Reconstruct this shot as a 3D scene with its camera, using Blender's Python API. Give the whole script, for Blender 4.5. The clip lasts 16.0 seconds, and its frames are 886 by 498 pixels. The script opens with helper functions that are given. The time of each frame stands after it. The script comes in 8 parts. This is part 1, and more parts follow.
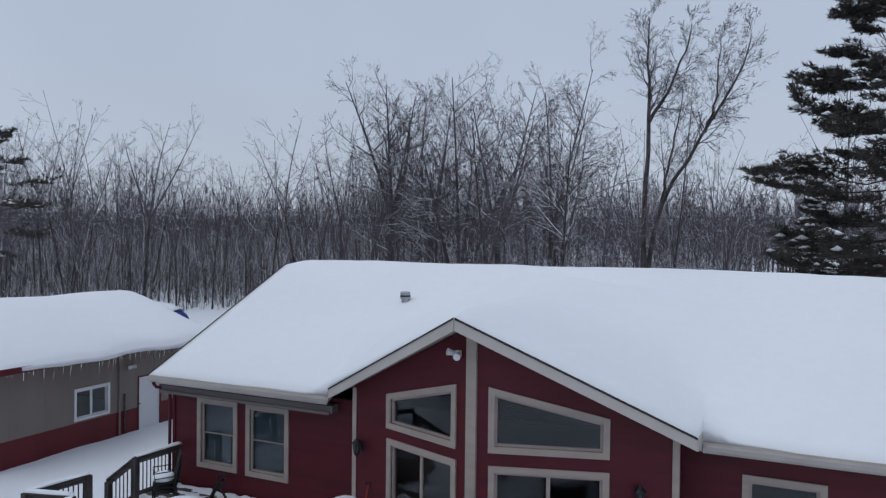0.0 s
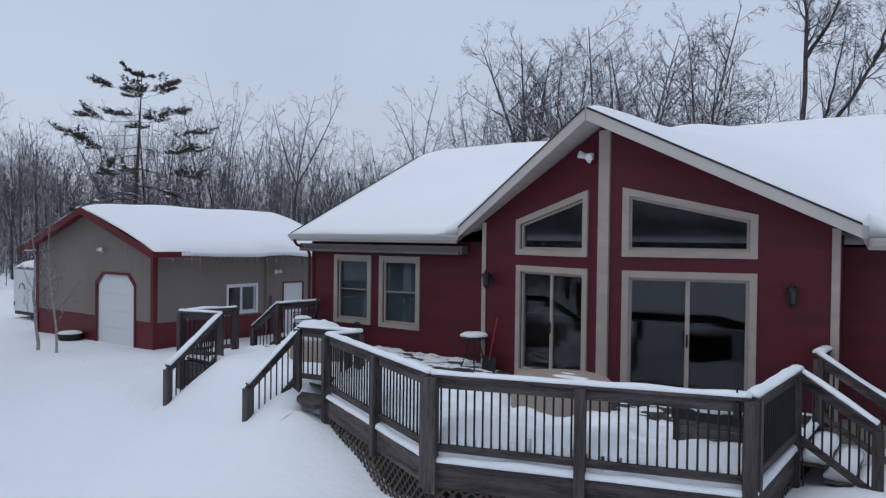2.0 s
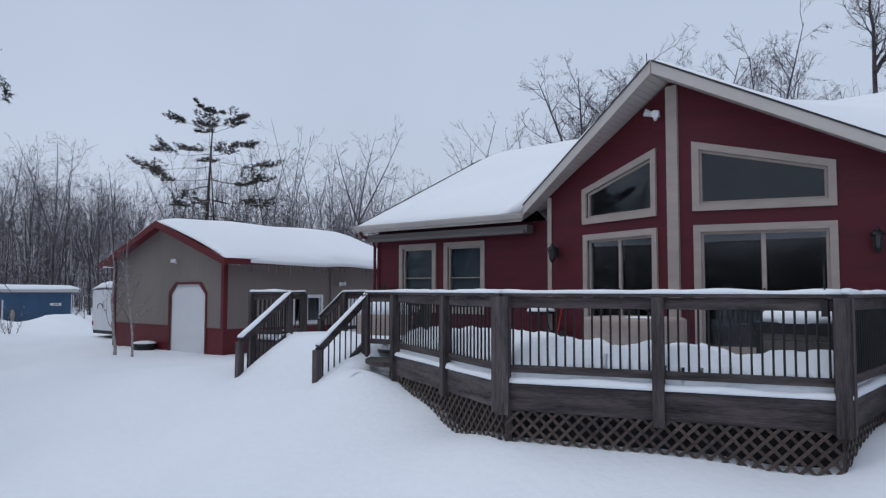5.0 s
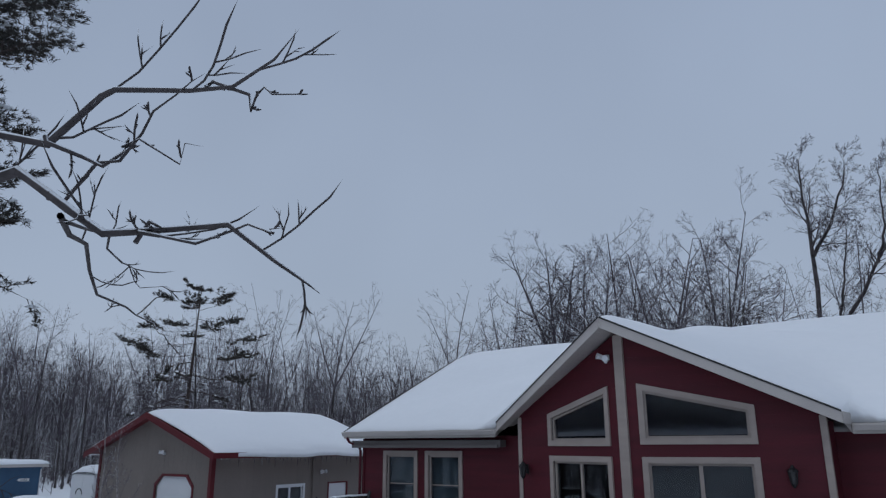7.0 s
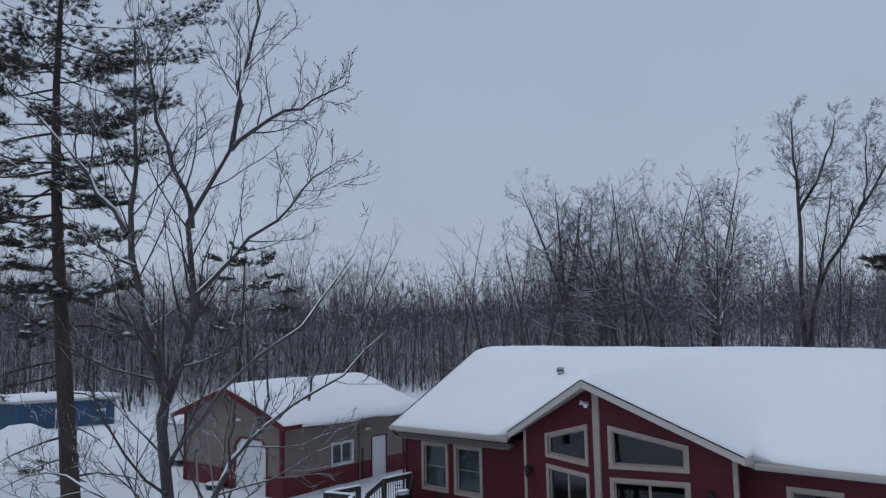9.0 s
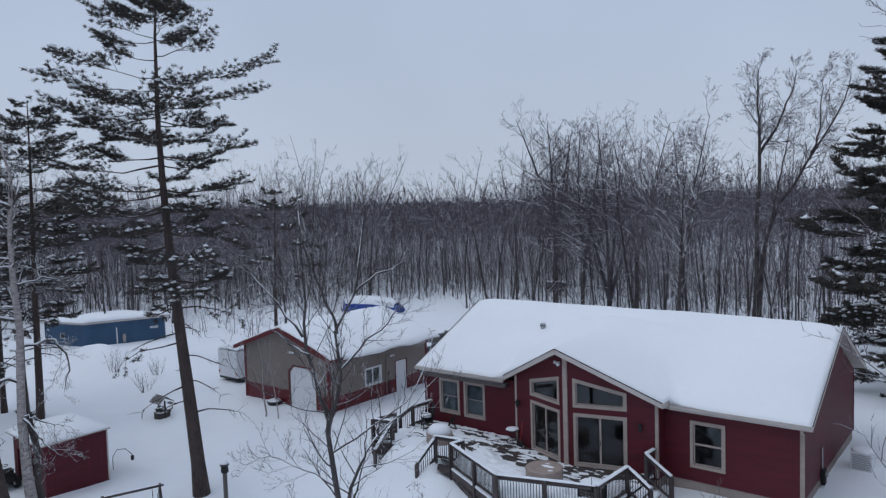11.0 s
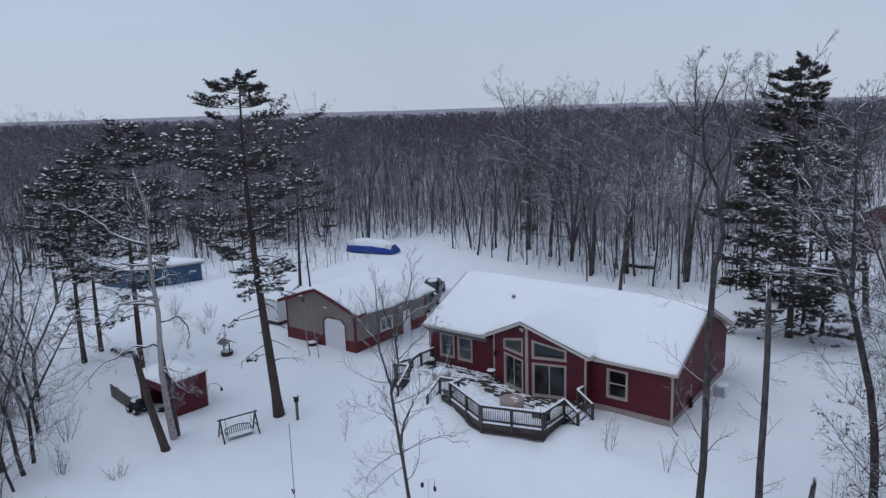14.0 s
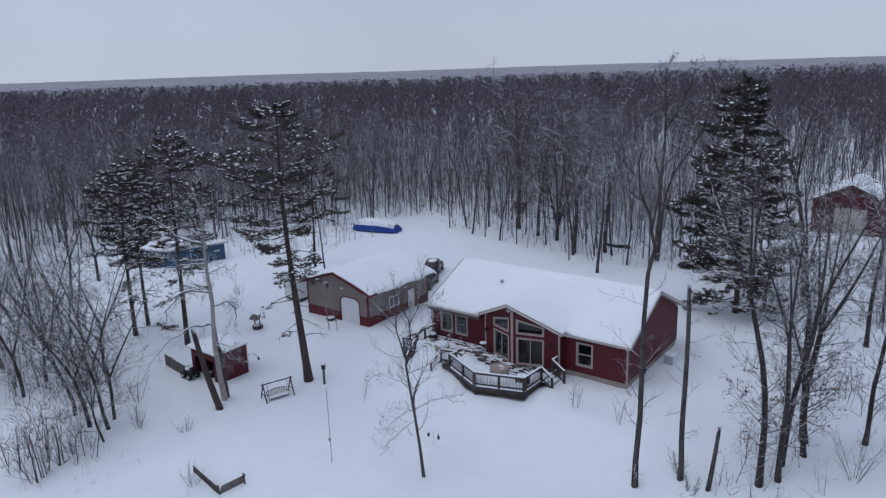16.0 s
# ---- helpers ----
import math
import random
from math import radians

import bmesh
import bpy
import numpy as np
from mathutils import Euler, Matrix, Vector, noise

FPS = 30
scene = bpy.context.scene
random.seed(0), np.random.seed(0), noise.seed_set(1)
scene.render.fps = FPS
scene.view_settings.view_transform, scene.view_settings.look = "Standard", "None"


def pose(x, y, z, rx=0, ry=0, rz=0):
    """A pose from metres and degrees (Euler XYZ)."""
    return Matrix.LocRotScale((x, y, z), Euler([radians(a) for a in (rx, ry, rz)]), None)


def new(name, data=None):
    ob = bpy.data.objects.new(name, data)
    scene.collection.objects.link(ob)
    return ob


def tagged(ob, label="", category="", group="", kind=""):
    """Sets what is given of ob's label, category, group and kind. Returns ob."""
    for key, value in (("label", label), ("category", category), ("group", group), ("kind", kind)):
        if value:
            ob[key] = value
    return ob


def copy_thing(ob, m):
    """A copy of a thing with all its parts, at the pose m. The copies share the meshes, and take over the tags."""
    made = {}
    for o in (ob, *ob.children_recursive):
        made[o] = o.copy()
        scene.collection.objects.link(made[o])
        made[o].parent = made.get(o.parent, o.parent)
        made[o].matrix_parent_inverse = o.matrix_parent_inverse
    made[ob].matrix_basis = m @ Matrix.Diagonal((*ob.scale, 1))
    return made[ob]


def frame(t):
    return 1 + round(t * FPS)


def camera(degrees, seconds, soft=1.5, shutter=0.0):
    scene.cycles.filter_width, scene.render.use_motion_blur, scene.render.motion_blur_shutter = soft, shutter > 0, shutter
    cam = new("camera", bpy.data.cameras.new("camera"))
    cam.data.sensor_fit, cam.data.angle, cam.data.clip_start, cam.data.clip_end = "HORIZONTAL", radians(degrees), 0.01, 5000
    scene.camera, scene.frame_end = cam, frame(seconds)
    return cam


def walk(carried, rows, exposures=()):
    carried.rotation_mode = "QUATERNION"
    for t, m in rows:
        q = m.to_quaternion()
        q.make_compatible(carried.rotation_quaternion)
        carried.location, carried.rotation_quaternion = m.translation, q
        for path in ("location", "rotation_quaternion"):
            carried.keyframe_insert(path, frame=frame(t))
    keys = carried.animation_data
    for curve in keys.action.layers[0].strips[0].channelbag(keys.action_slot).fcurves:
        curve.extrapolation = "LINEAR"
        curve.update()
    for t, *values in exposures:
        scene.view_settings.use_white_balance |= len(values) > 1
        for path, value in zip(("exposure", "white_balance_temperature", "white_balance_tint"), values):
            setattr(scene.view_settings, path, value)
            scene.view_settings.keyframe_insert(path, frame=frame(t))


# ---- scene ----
cam = camera(64.1, 16.0, 1.3)
METRES, EYE, TILT, LEAN, TURN = 50.0, 7.0, 0.0, 0.0, 24.3
ROWS = [
    (0.0, 0.0, 0.0, 0.0, 0.01, -0.86, -0.68),
    (0.5, -0.0002, 0.0003, -0.0148, 5.05, -0.83, -0.65),
    (1.0, -0.0004, 0.0006, -0.0312, 7.49, -0.76, -0.58),
    (1.5, 0.0015, 0.0023, -0.0521, 9.92, -0.7, -0.66),
    (2.0, 0.0029, 0.0034, -0.0736, 10.95, -0.69, -0.77),
    (2.5, 0.0023, 0.0011, -0.0923, 14.33, -0.76, -0.79),
    (3.0, 0.002, -0.001, -0.1067, 14.89, -0.81, -0.74),
    (5.5, 0.0002, 0.0029, -0.1052, 16.17, 7.32, 0.08),
    (6.0, 0.0035, -0.0079, -0.0986, 15.36, 15.56, 0.01),
    (6.5, 0.0072, -0.0266, -0.0894, 13.65, 16.35, 0.06),
    (7.0, 0.0095, -0.047, -0.0774, 13.59, 15.32, 0.24),
    (7.5, 0.0132, -0.0696, -0.0609, 13.78, 13.48, 0.53),
    (8.0, 0.0189, -0.0967, -0.0409, 14.49, 11.23, 0.74),
    (8.5, 0.0267, -0.1268, -0.0193, 14.78, 8.91, 0.85),
    (9.0, 0.0338, -0.1646, 0.0042, 14.9, 6.15, 1.01),
    (9.5, 0.04, -0.2051, 0.027, 14.9, 3.28, 1.32),
    (12.0, 0.0796, -0.4065, 0.133, 14.31, -6.67, 1.8),
    (12.5, 0.0864, -0.4503, 0.1559, 14.1, -8.0, 1.84),
    (13.0, 0.0942, -0.4928, 0.1792, 13.81, -9.04, 1.9),
    (13.5, 0.1011, -0.5349, 0.2052, 13.3, -10.21, 1.76),
    (14.0, 0.1058, -0.5775, 0.2303, 12.94, -11.31, 1.7),
    (14.5, 0.1096, -0.6208, 0.2536, 12.76, -12.39, 1.73),
    (15.0, 0.1169, -0.6648, 0.2754, 12.63, -13.27, 1.74),
    (15.5, 0.1284, -0.7086, 0.2971, 12.57, -13.93, 1.75),
    (16.0, 0.1403, -0.7509, 0.3199, 12.54, -14.47, 1.74),
]
EXPOSURES = [(0.0, -0.05, 6470, 8), (2.0, 0.14, 6480, 8), (3.0, 0.17, 6500, 7), (5.5, 0.10, 6430, 9), (6.2, -0.14, 6280, 7), (6.6, -0.25, 6200, 7), (7.0, -0.41, 6150, 7), (8.0, -0.42, 6150, 7), (9.0, -0.28, 6200, 8),
             (9.5, -0.15, 6250, 8), (12.0, -0.03, 6300, 9), (14.0, -0.05, 6250, 10), (16.0, -0.09, 6220, 11)]
walk(cam, [(t, pose(0, 0, EYE, TILT, LEAN, TURN) @ pose(METRES * x, METRES * y, METRES * z, 90 + pitch, roll, yaw)) for t, x, y, z, yaw, pitch, roll in ROWS], EXPOSURES)

# ---- light ----
world = bpy.data.worlds.new("overcast_sky")
scene.world = world
world.use_nodes = True
wn, wl = world.node_tree.nodes, world.node_tree.links
wn.clear()
SUN_EL, SUN_ROT = 66.0, 215.0
sky = wn.new("ShaderNodeTexSky")
sky.sky_type = "NISHITA"
sky.sun_disc = False
sky.sun_elevation, sky.sun_rotation = radians(SUN_EL), radians(SUN_ROT)
coord = wn.new("ShaderNodeTexCoord")
sep = wn.new("ShaderNodeSeparateXYZ")
wl.new(coord.outputs["Generated"], sep.inputs[0])
ramp = wn.new("ShaderNodeValToRGB")          # cloud deck: pale at the skyline, greyer overhead
ramp.color_ramp.elements[0].position, ramp.color_ramp.elements[0].color = 0.0, (0.53, 0.585, 0.69, 1)
ramp.color_ramp.elements[1].position, ramp.color_ramp.elements[1].color = 0.75, (0.41, 0.48, 0.635, 1)
mid = ramp.color_ramp.elements.new(0.22)
mid.color = (0.485, 0.555, 0.69, 1)
wl.new(sep.outputs[2], ramp.inputs[0])
cloud = wn.new("ShaderNodeTexNoise")
cloud.inputs["Scale"].default_value, cloud.inputs["Detail"].default_value = 1.6, 3
wl.new(coord.outputs["Generated"], cloud.inputs["Vector"])
shade = wn.new("ShaderNodeMapRange")
shade.inputs[1].default_value, shade.inputs[2].default_value = 0.3, 0.7
shade.inputs[3].default_value, shade.inputs[4].default_value = 0.93, 1.07
wl.new(cloud.outputs[0], shade.inputs[0])
tone = wn.new("ShaderNodeVectorMath")
tone.operation = "SCALE"
wl.new(ramp.outputs[0], tone.inputs[0])
wl.new(shade.outputs[0], tone.inputs["Scale"])
deckbg, skybg = wn.new("ShaderNodeBackground"), wn.new("ShaderNodeBackground")
deckbg.inputs[1].default_value, skybg.inputs[1].default_value = 1.0, 0.05
wl.new(tone.outputs[0], deckbg.inputs[0])
wl.new(sky.outputs[0], skybg.inputs[0])
veil = wn.new("ShaderNodeMixShader")
veil.inputs[0].default_value = 0.06
wl.new(deckbg.outputs[0], veil.inputs[1])
wl.new(skybg.outputs[0], veil.inputs[2])
wout = wn.new("ShaderNodeOutputWorld")
wl.new(veil.outputs[0], wout.inputs[0])

sun_data = bpy.data.lights.new("sun", "SUN")
sun_data.energy, sun_data.angle, sun_data.color = 0.86, radians(70), (0.98, 0.985, 1.0)
sun = new("sun", sun_data)
sun.rotation_euler = (radians(90 - SUN_EL), 0, radians(180 - SUN_ROT))

# ---- materials ----
SNOW = (0.80, 0.82, 0.85)


def mat(name, col, col2=None, rough=0.65, scale=1.5, fine=30.0, bump=0.25, depth=0.01, stretch=(1, 1, 1), metal=0.0, rand=0.0,
        snow=0.0, spec=0.4):
    """Two-scale procedural surface. snow: share of snow that lies on faces that look up."""
    m = bpy.data.materials.new(name)
    m.use_nodes = True
    n, l = m.node_tree.nodes, m.node_tree.links
    bsdf = n["Principled BSDF"]
    bsdf.inputs["Metallic"].default_value = metal
    bsdf.inputs["Specular IOR Level"].default_value = spec
    tc, mp = n.new("ShaderNodeTexCoord"), n.new("ShaderNodeMapping")
    mp.inputs["Scale"].default_value = stretch
    l.new(tc.outputs["Object"], mp.inputs[0])
    big, small = n.new("ShaderNodeTexNoise"), n.new("ShaderNodeTexNoise")
    big.inputs["Scale"].default_value, big.inputs["Detail"].default_value = scale, 3
    small.inputs["Scale"].default_value, small.inputs["Detail"].default_value = fine, 2
    l.new(mp.outputs[0], big.inputs["Vector"])
    l.new(mp.outputs[0], small.inputs["Vector"])
    add = n.new("ShaderNodeMath")
    add.operation = "MULTIPLY_ADD"
    add.inputs[1].default_value = 0.5
    l.new(small.outputs[0], add.inputs[0])
    l.new(big.outputs[0], add.inputs[2])
    fac = n.new("ShaderNodeMapRange")
    fac.inputs[1].default_value, fac.inputs[2].default_value = 0.5, 1.0
    l.new(add.outputs[0], fac.inputs[0])
    mix = n.new("ShaderNodeMix")
    mix.data_type = "RGBA"
    l.new(fac.outputs[0], mix.inputs[0])
    c2 = col2 or tuple(min(1, c * 0.72) for c in col)
    mix.inputs[6].default_value, mix.inputs[7].default_value = (*col, 1), (*c2, 1)
    out = mix.outputs[2]
    if rand:
        info, vary, hsv = n.new("ShaderNodeObjectInfo"), n.new("ShaderNodeMapRange"), n.new("ShaderNodeHueSaturation")
        vary.inputs[3].default_value, vary.inputs[4].default_value = 1 - rand, 1 + rand
        l.new(info.outputs["Random"], vary.inputs[0])
        l.new(vary.outputs[0], hsv.inputs["Value"])
        l.new(out, hsv.inputs["Color"])
        out = hsv.outputs[0]
    rr = n.new("ShaderNodeMapRange")
    rr.inputs[3].default_value, rr.inputs[4].default_value = max(0.02, rough - 0.1), min(1, rough + 0.12)
    l.new(small.outputs[0], rr.inputs[0])
    rough_out = rr.outputs[0]
    if snow:
        geo, sx = n.new("ShaderNodeNewGeometry"), n.new("ShaderNodeSeparateXYZ")
        l.new(geo.outputs["Normal"], sx.inputs[0])
        lay = n.new("ShaderNodeMath")
        lay.operation = "MULTIPLY_ADD"
        lay.inputs[1].default_value = 1.2
        l.new(big.outputs[0], lay.inputs[0])
        l.new(sx.outputs[2], lay.inputs[2])
        edge = n.new("ShaderNodeMapRange")
        edge.inputs[1].default_value, edge.inputs[2].default_value = 1.75 - snow, 1.95 - snow
        l.new(lay.outputs[0], edge.inputs[0])
        top = n.new("ShaderNodeMix")
        top.data_type = "RGBA"
        top.inputs[7].default_value = (*SNOW, 1)
        l.new(edge.outputs[0], top.inputs[0])
        l.new(out, top.inputs[6])
        out = top.outputs[2]
    l.new(out, bsdf.inputs["Base Color"])
    l.new(rough_out, bsdf.inputs["Roughness"])
    if bump:
        bp = n.new("ShaderNodeBump")
        bp.inputs["Strength"].default_value, bp.inputs["Distance"].default_value = bump, depth
        l.new(small.outputs[0], bp.inputs["Height"])
        l.new(bp.outputs[0], bsdf.inputs["Normal"])
    return m


def glass_mat(name, tint=(0.9, 0.95, 0.95), ior=1.5):
    m = bpy.data.materials.new(name)
    m.use_nodes = True
    b = m.node_tree.nodes["Principled BSDF"]
    b.inputs["Base Color"].default_value = (*tint, 1)
    b.inputs["Transmission Weight"].default_value = 1.0
    b.inputs["Roughness"].default_value = 0.0
    b.inputs["IOR"].default_value = ior
    return m


M_SNOW = mat("snow", (0.84, 0.86, 0.885), (0.79, 0.815, 0.85), 0.75, 0.35, 9.0, 0.5, 0.03, spec=0.25)
M_SNOW_ROOF = mat("roof_snow", (0.86, 0.875, 0.895), (0.82, 0.84, 0.865), 0.7, 0.25, 5.0, 0.25, 0.02, spec=0.25)
M_SIDING = mat("red_siding", (0.104, 0.0068, 0.0165), (0.066, 0.0046, 0.0112), 0.6, 1.2, 60, 0.2, 0.004, (0.4, 0.4, 4), rand=0.06)
M_TRIM = mat("tan_trim", (0.41, 0.345, 0.305), (0.34, 0.285, 0.255), 0.6, 2.0, 50, 0.15, 0.003, (1, 1, 3), rand=0.04)
M_DRIP = mat("dark_shingle_edge", (0.05, 0.045, 0.045), (0.03, 0.027, 0.027), 0.8, 3, 40, 0.2, 0.003)
M_FASCIA = mat("fascia_paint", (0.55, 0.505, 0.47), (0.47, 0.43, 0.405), 0.55, 1.5, 40, 0.15, 0.003)
M_SOFFIT = mat("soffit_paint", (0.46, 0.42, 0.39), (0.38, 0.35, 0.33), 0.65, 1.5, 40, 0.15, 0.003)
M_FOUND = mat("foundation_render", (0.34, 0.29, 0.26), (0.26, 0.22, 0.20), 0.9, 1.5, 25, 0.5, 0.01)
M_WHITE = mat("white_vinyl", (0.74, 0.75, 0.76), (0.68, 0.69, 0.71), 0.45, 1.0, 40, 0.08, 0.002)
M_GLASS = glass_mat("window_glass", (0.48, 0.55, 0.64), 1.46)
# the rooms' shade is put into this near-black wall colour
M_INNER_SHADE = mat("inner_wall_shade", (0.035, 0.033, 0.033), (0.025, 0.024, 0.024), 0.8, 1.0, 20, 0.2, 0.003)
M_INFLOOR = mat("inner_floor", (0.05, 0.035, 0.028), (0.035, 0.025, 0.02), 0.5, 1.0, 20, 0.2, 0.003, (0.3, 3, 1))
M_BLIND = mat("window_blind", (0.20, 0.225, 0.215), (0.16, 0.18, 0.172), 0.8, 1.0, 30, 0.3, 0.004, (0.2, 0.2, 8))
M_DECKWOOD = mat("weathered_wood", (0.112, 0.089, 0.087), (0.015, 0.0125, 0.014), 0.8, 2.2, 16, 0.5, 0.006, (0.5, 0.5, 5), rand=0.22)
M_POSTWOOD = mat("weathered_post_wood", (0.112, 0.090, 0.089), (0.017, 0.0145, 0.016), 0.8, 2.2, 16, 0.5, 0.006, (4, 4, 0.4), rand=0.2)
M_PLANK = mat("wet_deck_plank", (0.07, 0.058, 0.055), (0.035, 0.030, 0.030), 0.55, 1.6, 24, 0.5, 0.006, (0.25, 3, 1), rand=0.2)
M_LATTICE = mat("brown_lattice_wood", (0.098, 0.073, 0.062), (0.045, 0.034, 0.031), 0.85, 2.5, 40, 0.4, 0.004, rand=0.2)
M_BLACK = mat("black_metal", (0.012, 0.012, 0.014), (0.008, 0.008, 0.009), 0.5, 4, 60, 0.15, 0.002)
M_TANMETAL = mat("tan_steel_panel", (0.225, 0.190, 0.168), (0.19, 0.160, 0.142), 0.5, 0.8, 30, 0.08, 0.002, (1, 1, 0.4), rand=0.012)
M_REDMETAL = mat("red_steel_panel", (0.135, 0.0125, 0.018), (0.10, 0.0095, 0.014), 0.5, 0.8, 30, 0.08, 0.002, (1, 1, 0.4), rand=0.05)
M_GALV = mat("galvanised_steel", (0.45, 0.46, 0.47), (0.33, 0.34, 0.35), 0.4, 4, 40, 0.1, 0.002, metal=0.8)
M_ICE = glass_mat("ice", (0.92, 0.96, 1.0))
M_TANCOVER = mat("tan_vinyl_cover", (0.36, 0.29, 0.25), (0.28, 0.225, 0.195), 0.6, 2.5, 18, 0.5, 0.02)
M_BLUE = mat("blue_siding", (0.042, 0.095, 0.170), (0.031, 0.073, 0.135), 0.6, 1.0, 30, 0.2, 0.004, (1, 1, 0.5), rand=0.06)
M_TARP = mat("blue_tarp", (0.012, 0.055, 0.30), (0.008, 0.04, 0.22), 0.45, 2.0, 12, 0.6, 0.03)
M_AWNING = mat("awning_fabric", (0.17, 0.152, 0.148), (0.13, 0.115, 0.112), 0.8, 2.0, 40, 0.2, 0.004, (0.3, 1, 2))
M_BARK = mat("grey_bark", (0.122, 0.106, 0.106), (0.019, 0.016, 0.018), 0.9, 5.0, 30, 1.0, 0.04, (1, 1, 0.35), rand=0.15, snow=0.45)
M_DARKBARK = mat("dark_rough_bark", (0.082, 0.070, 0.070), (0.016, 0.0135, 0.0145), 0.95, 5.0, 30, 1.0, 0.04, (1, 1, 0.35), rand=0.15, snow=0.40)
M_TWIG = mat("bare_twigs", (0.142, 0.124, 0.142), (0.083, 0.072, 0.086), 0.9, 0.7, 12, 0.0, 0.01, rand=0.25, snow=0.52)
M_SNOWBARK = mat("snowy_branch_bark", (0.098, 0.086, 0.086), (0.040, 0.034, 0.035), 0.9, 2.5, 22, 0.8, 0.02, snow=0.86)
M_FINEBARK = mat("thin_branch_bark", (0.080, 0.070, 0.071), (0.036, 0.031, 0.032), 0.9, 2.5, 22, 0.4, 0.01, snow=0.60)
M_PLASTERED = mat("snow_plastered_bark", (0.10, 0.085, 0.082), (0.035, 0.029, 0.029), 0.9, 1.6, 18, 0.8, 0.02, (1, 1, 0.5), snow=0.98)
M_BIRCH = mat("birch_bark", (0.46, 0.42, 0.40), (0.17, 0.15, 0.15), 0.8, 4.0, 18, 0.5, 0.01, (1, 1, 3), snow=0.62)
M_PINEBARK = mat("pine_bark", (0.085, 0.062, 0.054), (0.035, 0.027, 0.026), 0.95, 2.2, 16, 0.9, 0.04, (1, 1, 0.35), snow=0.2)
M_NEEDLE = mat("pine_needles", (0.036, 0.037, 0.034), (0.066, 0.054, 0.046), 0.75, 0.9, 9, 0.0, 0.01, rand=0.1, snow=0.16)
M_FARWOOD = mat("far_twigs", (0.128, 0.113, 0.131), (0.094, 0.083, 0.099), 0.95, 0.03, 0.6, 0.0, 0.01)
# paler than the far twigs: distance haze is put into the colour
M_HAZEWOOD = mat("hazed_far_twigs", (0.34, 0.33, 0.365), (0.24, 0.232, 0.258), 0.95, 0.02, 0.5, 0.0, 0.01)
M_BRUSH = mat("frosted_brush", (0.085, 0.070, 0.072), (0.05, 0.041, 0.043), 0.95, 0.5, 8, 0.0, snow=0.46)
M_STRAW = mat("dry_straw", (0.24, 0.185, 0.13), (0.16, 0.12, 0.085), 0.9, 1, 10, 0.0)
M_DRYLEAF = mat("dry_oak_leaves", (0.16, 0.085, 0.05), (0.10, 0.055, 0.035), 0.85, 2, 20, 0.0)
M_CARPAINT = mat("dark_car_paint", (0.02, 0.022, 0.026), (0.016, 0.017, 0.02), 0.3, 2, 30, 0.0)
M_CARGLASS = mat("car_window_glass", (0.03, 0.035, 0.038), (0.02, 0.024, 0.026), 0.08, 2, 30, 0.0, spec=0.6)
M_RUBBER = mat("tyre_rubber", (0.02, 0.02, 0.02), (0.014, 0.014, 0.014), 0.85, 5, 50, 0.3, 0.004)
M_REDHANDLE = mat("red_plastic", (0.40, 0.03, 0.02), (0.32, 0.02, 0.015), 0.4, 4, 40, 0.0)
M_LAMPGLASS = mat("frosted_lamp_glass", (0.05, 0.05, 0.052), (0.03, 0.03, 0.03), 0.3, 8, 40, 0.1)
M_GREYWOOD = mat("grey_cedar", (0.15, 0.135, 0.13), (0.09, 0.08, 0.078), 0.85, 2.0, 26, 0.5, 0.006, (1, 1, 0.4), rand=0.15, snow=0.3)
M_SIGN = mat("white_sign_paint", (0.7, 0.7, 0.7), (0.6, 0.6, 0.6), 0.6, 3, 30, 0.1, 0.002)

# ---- building blocks ----
BASE = {}


